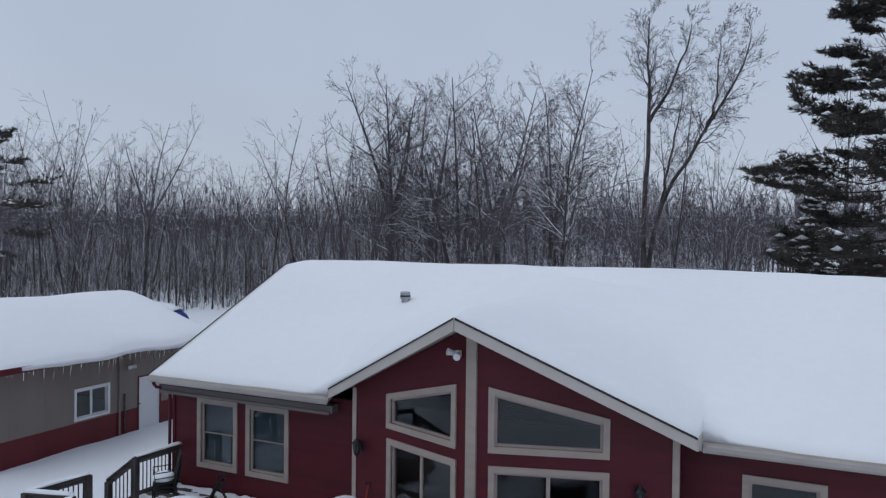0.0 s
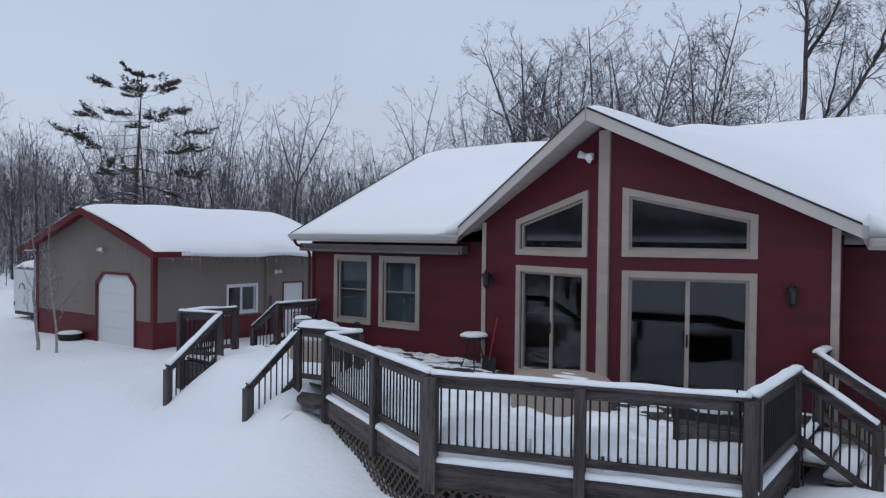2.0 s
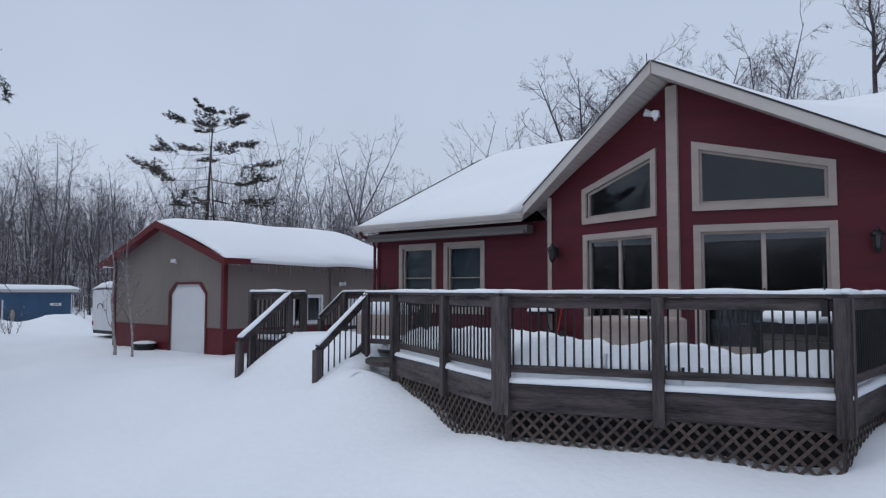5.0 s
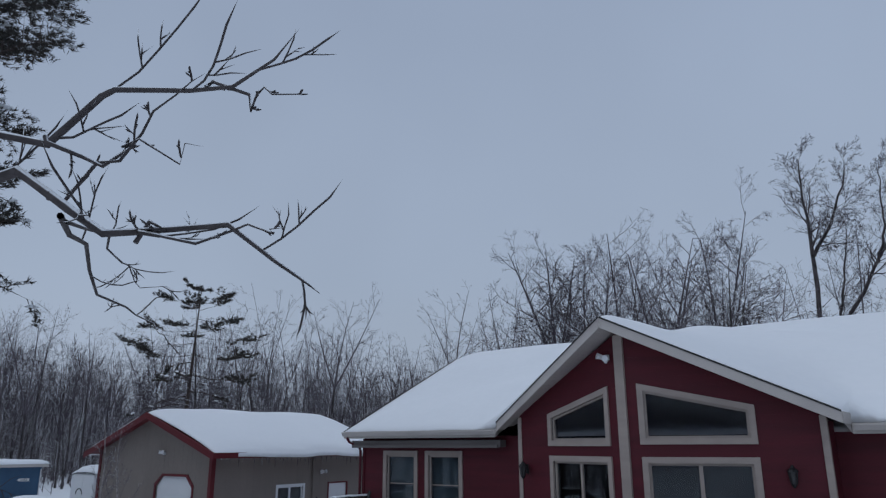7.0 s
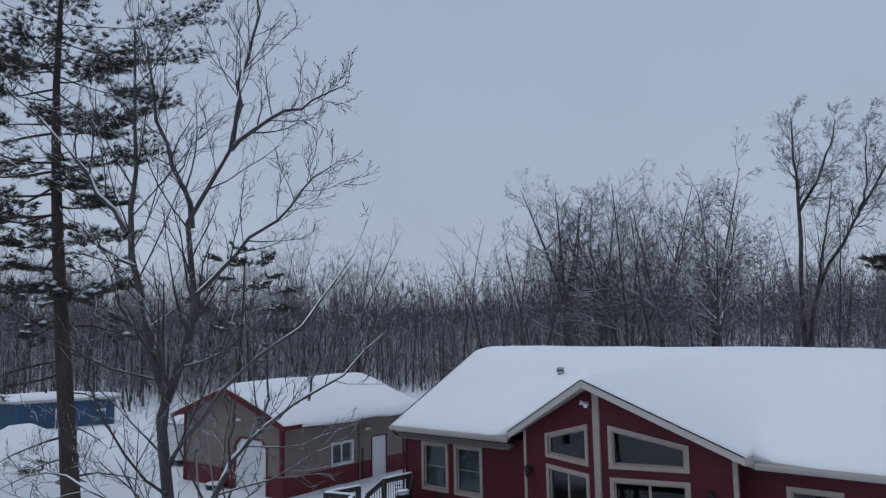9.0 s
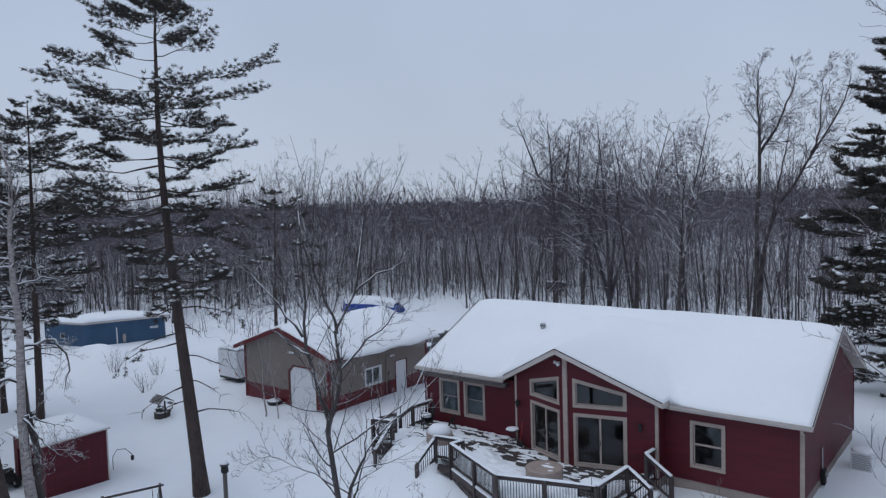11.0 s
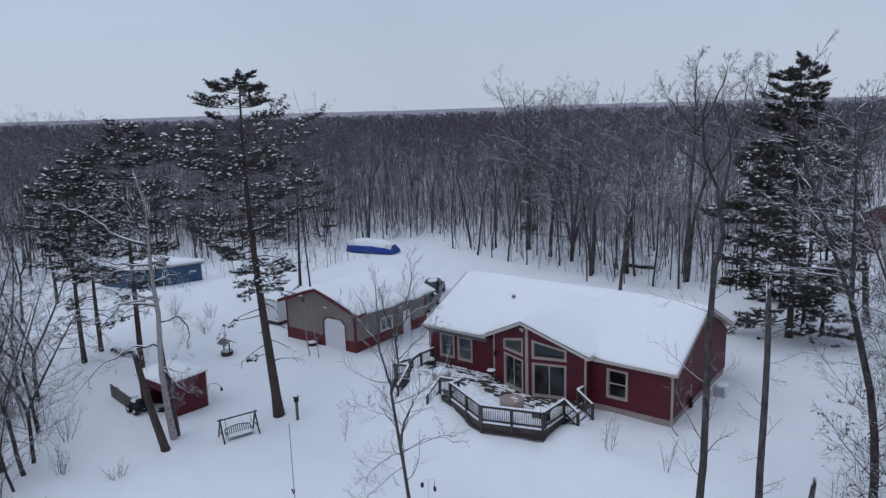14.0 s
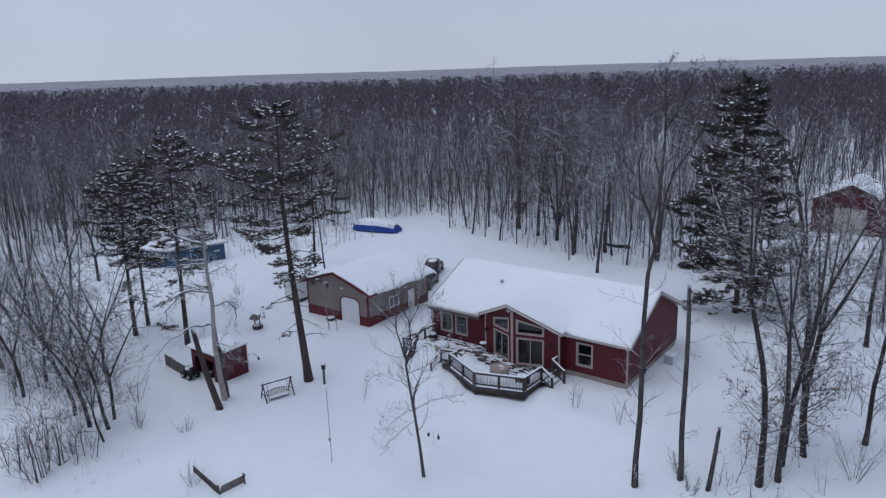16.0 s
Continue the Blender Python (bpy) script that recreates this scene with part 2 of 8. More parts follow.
class Geo:
    def __init__(self):
        self.v, self.f = [], []

    def add(self, verts, faces):
        k = len(self.v)
        self.v += [tuple(p) for p in verts]
        self.f += [tuple(i + k for i in f) for f in faces]
        return self

    def box(self, lo, hi, m=None):
        (a, b, c), (d, e, f) = lo, hi
        vs = [(a, b, c), (d, b, c), (d, e, c), (a, e, c), (a, b, f), (d, b, f), (d, e, f), (a, e, f)]
        if m is not None:
            vs = [m @ Vector(p) for p in vs]
        return self.add(vs, [(3, 2, 1, 0), (4, 5, 6, 7), (0, 1, 5, 4), (1, 2, 6, 5), (2, 3, 7, 6), (3, 0, 4, 7)])

    def beam(self, p, q, w, h, up=(0, 0, 1)):
        """A straight bar from p to q, w wide and h high."""
        p, q = Vector(p), Vector(q)
        d = (q - p).normalized()
        side = d.cross(Vector(up))
        side = side.normalized() if side.length > 1e-4 else Vector((1, 0, 0))
        u = side.cross(d)
        c = [side * (sx * w / 2) + u * (sz * h / 2) for sx, sz in ((-1, -1), (1, -1), (1, 1), (-1, 1))]
        return self.add([p + k for k in c] + [q + k for k in c],
                        [(0, 1, 2, 3), (7, 6, 5, 4), (0, 4, 5, 1), (1, 5, 6, 2), (2, 6, 7, 3), (3, 7, 4, 0)])

    def tube(self, pts, radii, sides=8, cap=True):
        pts = [Vector(p) for p in pts]
        n = len(pts)
        if not hasattr(radii, "__len__"):
            radii = [radii] * n
        vs, fs = [], []
        ref = Vector((0.13, 0.95, 0.29))
        for i, p in enumerate(pts):
            d = (pts[min(i + 1, n - 1)] - pts[max(i - 1, 0)]).normalized()
            r = ref if abs(d.dot(ref)) < 0.9 else Vector((1, 0, 0))
            a = d.cross(r).normalized()
            b = d.cross(a)
            vs += [p + (a * math.cos(k * 2 * math.pi / sides) + b * math.sin(k * 2 * math.pi / sides)) * radii[i] for k in range(sides)]
        for i in range(n - 1):
            for k in range(sides):
                k2 = (k + 1) % sides
                fs.append((i * sides + k, (i + 1) * sides + k, (i + 1) * sides + k2, i * sides + k2))
        if cap:
            fs += [tuple(range(sides)), tuple(range((n - 1) * sides, n * sides))[::-1]]
        return self.add(vs, fs)

    def lathe(self, profile, centre=(0, 0, 0), sides=16):
        """profile: (radius, z) rows from below to above."""
        cx, cy, cz = centre
        vs = [(cx + r * math.cos(k * 2 * math.pi / sides), cy + r * math.sin(k * 2 * math.pi / sides), cz + z) for r, z in profile for k in range(sides)]
        fs = [(i * sides + k, i * sides + (k + 1) % sides, (i + 1) * sides + (k + 1) % sides, (i + 1) * sides + k)
              for i in range(len(profile) - 1) for k in range(sides)]
        fs += [tuple(range(sides))[::-1], tuple(range((len(profile) - 1) * sides, len(profile) * sides))]
        return self.add(vs, fs)

    def prism(self, poly, place, d0, d1):
        """A flat outline (s, z), set in space by place(s, z, depth), between two depths."""
        n = len(poly)
        vs = [place(s, z, d0) for s, z in poly] + [place(s, z, d1) for s, z in poly]
        fs = [tuple(range(n))[::-1], tuple(range(n, 2 * n))] + [(i, (i + 1) % n, n + (i + 1) % n, n + i) for i in range(n)]
        return self.add(vs, fs)

    def ring(self, outer, inner, place, d0, d1):
        n = len(outer)
        vs = [place(s, z, d) for d in (d0, d1) for poly in (outer, inner) for s, z in poly]
        fs = []
        for i in range(n):
            j = (i + 1) % n
            fs += [(2 * n + i, 2 * n + j, 3 * n + j, 3 * n + i), (j, i, n + i, n + j), (i, j, 2 * n + j, 2 * n + i), (n + j, n + i, 3 * n + i, 3 * n + j)]
        return self.add(vs, fs)

    def sheet(self, us, vs_, fn, thick=None):
        """A surface over a grid; thick(u, v) gives it an underside and a rim."""
        nu, nv = len(us), len(vs_)
        top = [fn(u, v) for u in us for v in vs_]
        fs = [(i * nv + j, (i + 1) * nv + j, (i + 1) * nv + j + 1, i * nv + j + 1) for i in range(nu - 1) for j in range(nv - 1)]
        if thick is None:
            return self.add(top, fs)
        k = nu * nv
        low = [(p[0], p[1], p[2] - thick(u, v)) for p, (u, v) in zip(top, ((u, v) for u in us for v in vs_))]
        fs += [tuple(i + k for i in f[::-1]) for f in fs]
        rim = [i * nv for i in range(nu)] + [(nu - 1) * nv + j for j in range(1, nv)] + [i * nv + nv - 1 for i in range(nu - 2, -1, -1)] + [j for j in range(nv - 2, 0, -1)]
        fs += [(rim[i], rim[i] + k, rim[(i + 1) % len(rim)] + k, rim[(i + 1) % len(rim)]) for i in range(len(rim))]
        return self.add(top + low, fs)


def mesh_of(geo, name, smooth=False, bevel=0.0, off=(0, 0, 0)):
    me = bpy.data.meshes.new(name)
    vs = [(p[0] - off[0], p[1] - off[1], p[2] - off[2]) for p in geo.v] if any(off) else geo.v
    me.from_pydata(vs, [], geo.f)
    if bevel or smooth:
        bm = bmesh.new()
        bm.from_mesh(me)
        bmesh.ops.recalc_face_normals(bm, faces=bm.faces)
        if bevel:
            sharp = [e for e in bm.edges if e.is_manifold and e.calc_face_angle(0) > 0.6]
            bmesh.ops.bevel(bm, geom=sharp, offset=bevel, segments=2, profile=0.6, affect="EDGES", clamp_overlap=True)
        for f in bm.faces:
            f.smooth = smooth
        bm.to_mesh(me)
        bm.free()
    me.update()
    return me


def trimesh(name, v, f, smooth=False):
    me = bpy.data.meshes.new(name)
    v, f = np.asarray(v, np.float32), np.asarray(f, np.int32)
    me.vertices.add(len(v))
    me.vertices.foreach_set("co", v.ravel())
    me.loops.add(len(f) * 3)
    me.loops.foreach_set("vertex_index", f.ravel())
    me.polygons.add(len(f))
    me.polygons.foreach_set("loop_start", np.arange(len(f), dtype=np.int32) * 3)
    if smooth:
        me.polygons.foreach_set("use_smooth", np.ones(len(f), bool))
    me.update(calc_edges=True)
    return me


def thing(name, base=(0, 0, 0), label="", category="", group="", kind="", local=False):
    ob = new(name)
    ob.empty_display_size = 0.2
    ob.location = base
    BASE[ob] = (0, 0, 0) if local else tuple(base)
    return tagged(ob, label, category, group, kind)


def part(name, geo, material, parent, label="", smooth=False, bevel=0.0):
    """Links a Geo (or a ready mesh) as ONE mesh object under a thing or a part."""
    me = geo if isinstance(geo, bpy.types.Mesh) else mesh_of(geo, name, smooth, bevel, BASE[parent])
    ob = new(name, me)
    if not me.materials:
        me.materials.append(material)
    ob.parent = parent
    BASE[ob] = BASE[parent]
    if label:
        ob["label"] = label
    return ob


def solo(name, geo, material, label, category, kind="", group="", smooth=False, bevel=0.0, base=(0, 0, 0)):
    """A thing that is one mesh."""
    me = geo if isinstance(geo, bpy.types.Mesh) else mesh_of(geo, name, smooth, bevel, base)
    ob = new(name, me)
    if not me.materials:
        me.materials.append(material)
    ob.location = base
    BASE[ob] = tuple(base)
    return tagged(ob, label, category, group, kind)


def step(a, b, x):
    t = min(1.0, max(0.0, (x - a) / (b - a)))
    return t * t * (3 - 2 * t)


def nz(x, y, z=0.0, f=1.0):
    return noise.noise((x * f, y * f, z * f))


def lin(a, b, n):
    return [a + (b - a) * i / (n - 1) for i in range(n)]


def clip(poly, a, b, c):
    """The piece of a convex outline where a*s + b*z <= c."""
    out = []
    for i, p in enumerate(poly):
        q = poly[(i + 1) % len(poly)]
        dp, dq = a * p[0] + b * p[1] - c, a * q[0] + b * q[1] - c
        if dp <= 0:
            out.append(p)
        if (dp < 0 < dq) or (dq < 0 < dp):
            t = dp / (dp - dq)
            out.append((p[0] + (q[0] - p[0]) * t, p[1] + (q[1] - p[1]) * t))
    return out


def area(poly):
    return abs(sum(poly[i - 1][0] * p[1] - p[0] * poly[i - 1][1] for i, p in enumerate(poly))) / 2 if len(poly) > 2 else 0


def within(poly, hole):
    for i, p in enumerate(hole):
        q = hole[(i + 1) % len(hole)]
        a, b = q[1] - p[1], p[0] - q[0]
        poly = clip(poly, a, b, a * p[0] + b * p[1])
    return poly


def carve(polys, holes):
    """Convex outlines less convex, anticlockwise holes."""
    for hole in holes:
        left = []
        for poly in polys:
            rest = poly
            for i, p in enumerate(hole):
                q = hole[(i + 1) % len(hole)]
                a, b = q[1] - p[1], p[0] - q[0]
                c = a * p[0] + b * p[1]
                outside = clip(rest, -a, -b, -c)
                if area(outside) > 1e-4:
                    left.append(outside)
                rest = clip(rest, a, b, c)
                if area(rest) < 1e-4:
                    break
        polys = left
    return polys


def inset(poly, w):
    """An anticlockwise convex outline, moved inwards by w."""
    n, rows = len(poly), []
    for i, p in enumerate(poly):
        q = poly[(i + 1) % n]
        a, b = q[1] - p[1], p[0] - q[0]
        k = math.hypot(a, b)
        rows.append((a / k, b / k, (a * p[0] + b * p[1]) / k - w))
    out = []
    for i in range(n):
        (a, b, c), (d, e, f) = rows[i - 1], rows[i]
        det = a * e - b * d
        out.append(((c * e - b * f) / det, (a * f - c * d) / det))
    return out


def rect(s0, z0, s1, z1):
    return [(s0, z0), (s1, z0), (s1, z1), (s0, z1)]


def plane_of(p0, p1):
    """place(s, z, d): s metres from p0 towards p1, z up, d outwards (to the right of the way)."""
    length = math.hypot(p1[0] - p0[0], p1[1] - p0[1])
    ux, uy = (p1[0] - p0[0]) / length, (p1[1] - p0[1]) / length
    return (lambda s, z, d: (p0[0] + ux * s + uy * d, p0[1] + uy * s - ux * d, z)), length


def ground_z(x, y):
    """The lie of the snow: level round the house, falling to the water side."""
    y0 = 2.9 + 5.2 * step(-22, -30, x)
    d1 = 1 - step(y0, y0 + 6.3, y)
    d2 = 0.42 * step(-14.5, -20, x) * (1 - step(26, 44, y))
    z = -1.3 * (1 - (1 - d1) * (1 - d2))
    z -= 0.5 * step(-4, -16, y)
    z -= 0.45 * step(28, 44, y)
    far = math.hypot(x, y)
    if far < 260:
        z += (0.10 * nz(x, y, 3.1, 0.16) + 0.05 * nz(x, y, 7.7, 0.6) + 0.018 * nz(x, y, 1.7, 2.1)) * (1 - step(120, 250, far))
        z += 0.35 * nz(x, y, 9.3, 0.05) * step(45, 70, y)
    # a hollow at the deck's foot, ploughed heaps by the drive
    z += 1.5 * math.exp(-((x + 50.5) / 3.2) ** 2 - ((y - 14.0) / 2.2) ** 2) * (1 + 0.4 * nz(x, y, 5, 0.9))
    z += 0.8 * math.exp(-((x + 44.0) / 2.6) ** 2 - ((y - 17.5) / 2.4) ** 2) * (1 + 0.4 * nz(x, y, 5, 0.9))
    z += 0.38 * math.exp(-((x + 9.15) / 0.75) ** 2 - ((y - 8.6) / 0.7) ** 2)
    z += 0.34 * math.exp(-((x + 0.55) / 0.8) ** 2 - ((y - 10.0) / 1.1) ** 2) + 0.17 * math.exp(-((x + 5.0) / 1.1) ** 2 - ((y - 7.0) / 0.8) ** 2)
    z -= 0.14 * math.exp(-((x + 1.9) / 0.9) ** 2 - ((y - 8.1) / 0.7) ** 2) + 0.17 * math.exp(-((x + 6.4) / 0.7) ** 2 - ((y - 8.0) / 0.7) ** 2)
    z += 0.45 * math.exp(-((x + 38.0) / 6) ** 2 - ((y - 48.0) / 2.0) ** 2)
    if x > 30:
        z += 9.0 * step(40, 300, x) * step(60, 400, y)
    return z

# ---- trees ----


def tubes(paths):
    """Tapered limbs as triangles. paths: (points, radii, sides)."""
    vs, fs, k = [], [], 0
    for pts, rad, sides in paths:
        pts = np.asarray(pts, float)
        n = len(pts)
        d = np.empty_like(pts)
        d[1:-1], d[0], d[-1] = pts[2:] - pts[:-2], pts[1] - pts[0], pts[-1] - pts[-2]
        d /= np.linalg.norm(d, axis=1, keepdims=True) + 1e-9
        ref = np.array((0.31, 0.9, 0.3)) if abs(d[0][1]) < 0.8 else np.array((0.95, 0.1, 0.3))
        a = np.cross(d, ref)
        a /= np.linalg.norm(a, axis=1, keepdims=True) + 1e-9
        b = np.cross(d, a)
        ang = np.arange(sides) * 2 * np.pi / sides
        r = np.asarray(rad, float)[:, None, None]
        point = r[-1, 0, 0] <= 0.0
        ring = pts[:, None, :] + r * (a[:, None, :] * np.cos(ang)[None, :, None] + b[:, None, :] * np.sin(ang)[None, :, None])
        m = n - 1 if point else n
        vs.append(ring[:m].reshape(-1, 3))
        i0 = np.arange(sides)
        i1 = (i0 + 1) % sides
        for s in range(m - 1):
            p, q = k + s * sides, k + (s + 1) * sides
            fs.append(np.stack((p + i0, p + i1, q + i1), 1))
            fs.append(np.stack((p + i0, q + i1, q + i0), 1))
        k += m * sides
        if point:
            vs.append(pts[-1:])
            fs.append(np.stack((k - sides + i0, k - sides + i1, np.full(sides, k)), 1))
            k += 1
    return np.concatenate(vs), np.concatenate(fs)


def turned(d, angle, spin):
    """The way d, bent off by angle and spun round itself."""
    d = np.asarray(d)
    ref = np.array((0.0, 0.0, 1.0)) if abs(d[2]) < 0.9 else np.array((1.0, 0.0, 0.0))
    a = np.cross(d, ref)
    a /= np.linalg.norm(a)
    b = np.cross(d, a)
    side = a * math.cos(spin) + b * math.sin(spin)
    out = d * math.cos(angle) + side * math.sin(angle)
    return out / np.linalg.norm(out)


def limb(rng, start, d, length, n, lift, wander):
    """Points of a limb that wanders and bends towards the light."""
    pts, d = [np.array(start, float)], np.array(d, float)
    for _ in range(n):
        d = d + rng.normal(0, wander, 3) + np.array((0, 0, lift))
        d /= np.linalg.norm(d)
        pts.append(pts[-1] + d * length / n)
    return np.array(pts)


def along(pts, t):
    f = t * (len(pts) - 1)
    i = min(int(f), len(pts) - 2)
    d = pts[i + 1] - pts[i]
    return pts[i] + d * (f - i), d / np.linalg.norm(d)


def bare_tree(seed, height, r0, limbs=12, per=(5, 4), low=0.35, spread=0.32, lean=(0.0, 0.0), sides=(7, 4, 3), twig=0.011, wander=0.05,
              angle=(0.5, 0.95), forks=(), lift=0.10, twigs2=0, spines=None, segs=(5, 3), slim=1.0):
    """A leafless broadleaf tree at the origin: trunk paths and crown paths."""
    rng = np.random.default_rng(seed)
    n0 = 9
    trunk = limb(rng, (0, 0, -0.35), (lean[0], lean[1], 1), height + 0.35, n0, 0.03, wander)
    stems = [(trunk, r0)]
    if spines:
        stems = []
        for k, (rows, rs) in enumerate(spines):
            rows = np.array(rows, float)
            f = np.linspace(0, len(rows) - 1, max(10, len(rows)))
            pts = np.stack([np.interp(f, np.arange(len(rows)), rows[:, c]) for c in range(3)], 1)
            pts[1:-1] += rng.normal(0, 0.03 * height / 12, (len(pts) - 2, 3))
            stems.append((pts, rs))
        trunk = stems[0][0]
    for at, tilt, spin in forks:
        p, d = along(trunk, at)
        stems.append((limb(rng, p, turned(d, tilt, spin), height * (1 - at) * 0.95, 7, 0.06, wander), r0 * (1 - 0.75 * at) * 0.85))
    trunk_paths, crown = [], []
    for k, (pts, r) in enumerate(stems):
        rad = [r * (1.25 if (i == 0 and k == 0) else 1 - 0.86 * i / (len(pts) - 1)) for i in range(len(pts))]
        rad[-1] = 0.0
        trunk_paths.append((pts, rad, sides[0] if k == 0 else max(5, sides[0] - 1)))
        count = limbs if k == 0 else int(limbs * 0.6)
        few = spines and k and r < 0.03
        count = 5 if few else count
        spin = rng.uniform(0, 6.28)
        for j in range(count):
            t = (low if k == 0 else 0.15) + (0.97 - (low if k == 0 else 0.15)) * ((j + rng.uniform(0, 0.7)) / count)
            p, d = along(pts, min(t, 0.98))
            spin += 2.4 + rng.normal(0, 0.4)
            ln = (height * spread if k == 0 else min(height * spread, 0.5 * np.linalg.norm(pts[-1] - pts[0]))) * (1.1 - 0.75 * t) * rng.uniform(0.6, 1.25)
            ln *= 0.42 if few else 1.0
            rl = r * (1 - 0.86 * t) * rng.uniform(0.24, 0.46) * slim
            q = limb(rng, p, turned(d, rng.uniform(*angle), spin), ln, segs[0], lift * 5 / segs[0], 0.13)
            crown.append((q, [max(rl * (1 - 0.8 * i / segs[0]), twig) for i in range(segs[0])] + [0.0], sides[1]))
            for b in range(2 if few else per[0]):
                tb = 0.2 + 0.78 * (b + rng.uniform(0, 0.9)) / per[0]
                pb, db = along(q, min(tb, 0.97))
                lb = ln * rng.uniform(0.25, 0.5) * (1.1 - 0.5 * tb)
                qb = limb(rng, pb, turned(db, rng.uniform(0.45, 0.9), rng.uniform(0, 6.28)), lb, segs[1], 0.12, 0.14)
                rb = max(rl * 0.38, twig)
                crown.append((qb, [max(rb * (1 - 0.6 * i / segs[1]), twig * 0.8) for i in range(segs[1])] + [0.0], 3))
                for c in range(1 if few else per[1]):
                    tc = 0.15 + 0.83 * (c + rng.uniform(0, 0.9)) / per[1]
                    pc, dc = along(qb, min(tc, 0.97))
                    lc = lb * rng.uniform(0.3, 0.6)
                    qc = limb(rng, pc, turned(dc, rng.uniform(0.4, 0.85), rng.uniform(0, 6.28)), lc, 1 if not twigs2 else 2, 0.1, 0.1)
                    crown.append((qc, [twig, 0.0] if not twigs2 else [twig, twig * 0.7, 0.0], 3))
                    for _ in range(twigs2):
                        pe, de = along(qc, rng.uniform(0.2, 0.95))
                        qe = limb(rng, pe, turned(de, rng.uniform(0.4, 0.8), rng.uniform(0, 6.28)), lc * rng.uniform(0.35, 0.7), 1, 0.1, 0.1)
                        crown.append((qe, [twig * 0.75, 0.0], 3))
    return trunk_paths, crown


def bent(p, d, length, lift, g, wild=0.12):
    """Many curved limbs at once: start, bend and end of each."""
    n = len(p)
    ln = length[:, None]
    end = p + d * ln + np.array((0, 0, 1.0)) * ln * lift + g.normal(0, wild, (n, 3)) * ln
    bend = p + d * ln * 0.5 + g.normal(0, wild * 0.6, (n, 3)) * ln
    return np.stack((p, bend, end), 1)


def point_on(b, t):
    t = t[:, None]
    p = b[:, 0] * (1 - t) ** 2 + b[:, 1] * 2 * t * (1 - t) + b[:, 2] * t * t
    d = (b[:, 1] - b[:, 0]) * (1 - t) + (b[:, 2] - b[:, 1]) * t
    return p, d / (np.linalg.norm(d, axis=1, keepdims=True) + 1e-9)


def budded(g, parents, count, t0, t1, angle, share, lift, wild=0.12):
    """count side shoots on each of many limbs; share: their length by the parent's."""
    n = len(parents)
    i = np.repeat(np.arange(n), count)
    t = t0 + (t1 - t0) * (np.tile(np.arange(count), n) + g.uniform(0, 0.95, n * count)) / count
    p, d = point_on(parents[i], t)
    side = np.cross(d, g.normal(0, 1, (len(p), 3)))
    side /= np.linalg.norm(side, axis=1, keepdims=True) + 1e-9
    a = g.uniform(angle[0], angle[1], len(p))[:, None]
    way = d * np.cos(a) + side * np.sin(a)
    size = np.linalg.norm(parents[i, 2] - parents[i, 0], axis=1)
    return bent(p, way, size * share * (1.15 - 0.72 * t) * g.uniform(0.6, 1.3, len(p)), lift, g, wild), t, i


def round_limbs(b, r0, r1, segs, sides=3):
    """Tapered round limbs along many curves, as triangles. r0, r1: arrays of radii at start and end."""
    n = len(b)
    rings, ref = [], np.array((0.37, 0.81, 0.45))
    ang = np.arange(sides) * 2 * np.pi / sides
    for k in range(segs + 1):
        t = np.full(n, k / segs)
        p, d = point_on(b, t)
        a = np.cross(d, ref)
        a /= np.linalg.norm(a, axis=1, keepdims=True) + 1e-9
        c = np.cross(d, a)
        r = (r0 + (r1 - r0) * k / segs)[:, None, None]
        rings.append(p[:, None] + r * (a[:, None] * np.cos(ang)[None, :, None] + c[:, None] * np.sin(ang)[None, :, None]))
    v = np.stack(rings, 1).reshape(-1, 3)
    base = (np.arange(n) * (segs + 1) * sides)[:, None]
    f = []
    for k in range(segs):
        for j in range(sides):
            p, q = k * sides + j, k * sides + (j + 1) % sides
            f += [base + (p, q, q + sides), base + (p, q + sides, p + sides)]
    return v, np.concatenate(f)


def slivers(g, b, width, bend=False):
    """The finest twigs, slender triangles along a curve."""
    n = len(b)
    d = b[:, 2] - b[:, 0]
    s = np.cross(d, g.normal(0, 1, (n, 3)))
    s *= width * 0.5 / (np.linalg.norm(s, axis=1, keepdims=True) + 1e-9)
    if not bend:
        return np.stack((b[:, 0] - s, b[:, 0] + s, b[:, 2]), 1).reshape(-1, 3), np.arange(3 * n).reshape(-1, 3)
    v = np.stack((b[:, 0] - s, b[:, 0] + s, b[:, 1] + s * 0.7, b[:, 1] - s * 0.7, b[:, 2]), 1).reshape(-1, 3)
    k = (np.arange(n) * 5)[:, None]
    return v, np.concatenate((k + (0, 1, 2), k + (0, 2, 3), k + (3, 2, 4)))


def stacked(parts):
    vs, fs, k = [], [], 0
    for v, f in parts:
        vs.append(v), fs.append(f + k)
        k += len(v)
    return np.concatenate(vs), np.concatenate(fs)


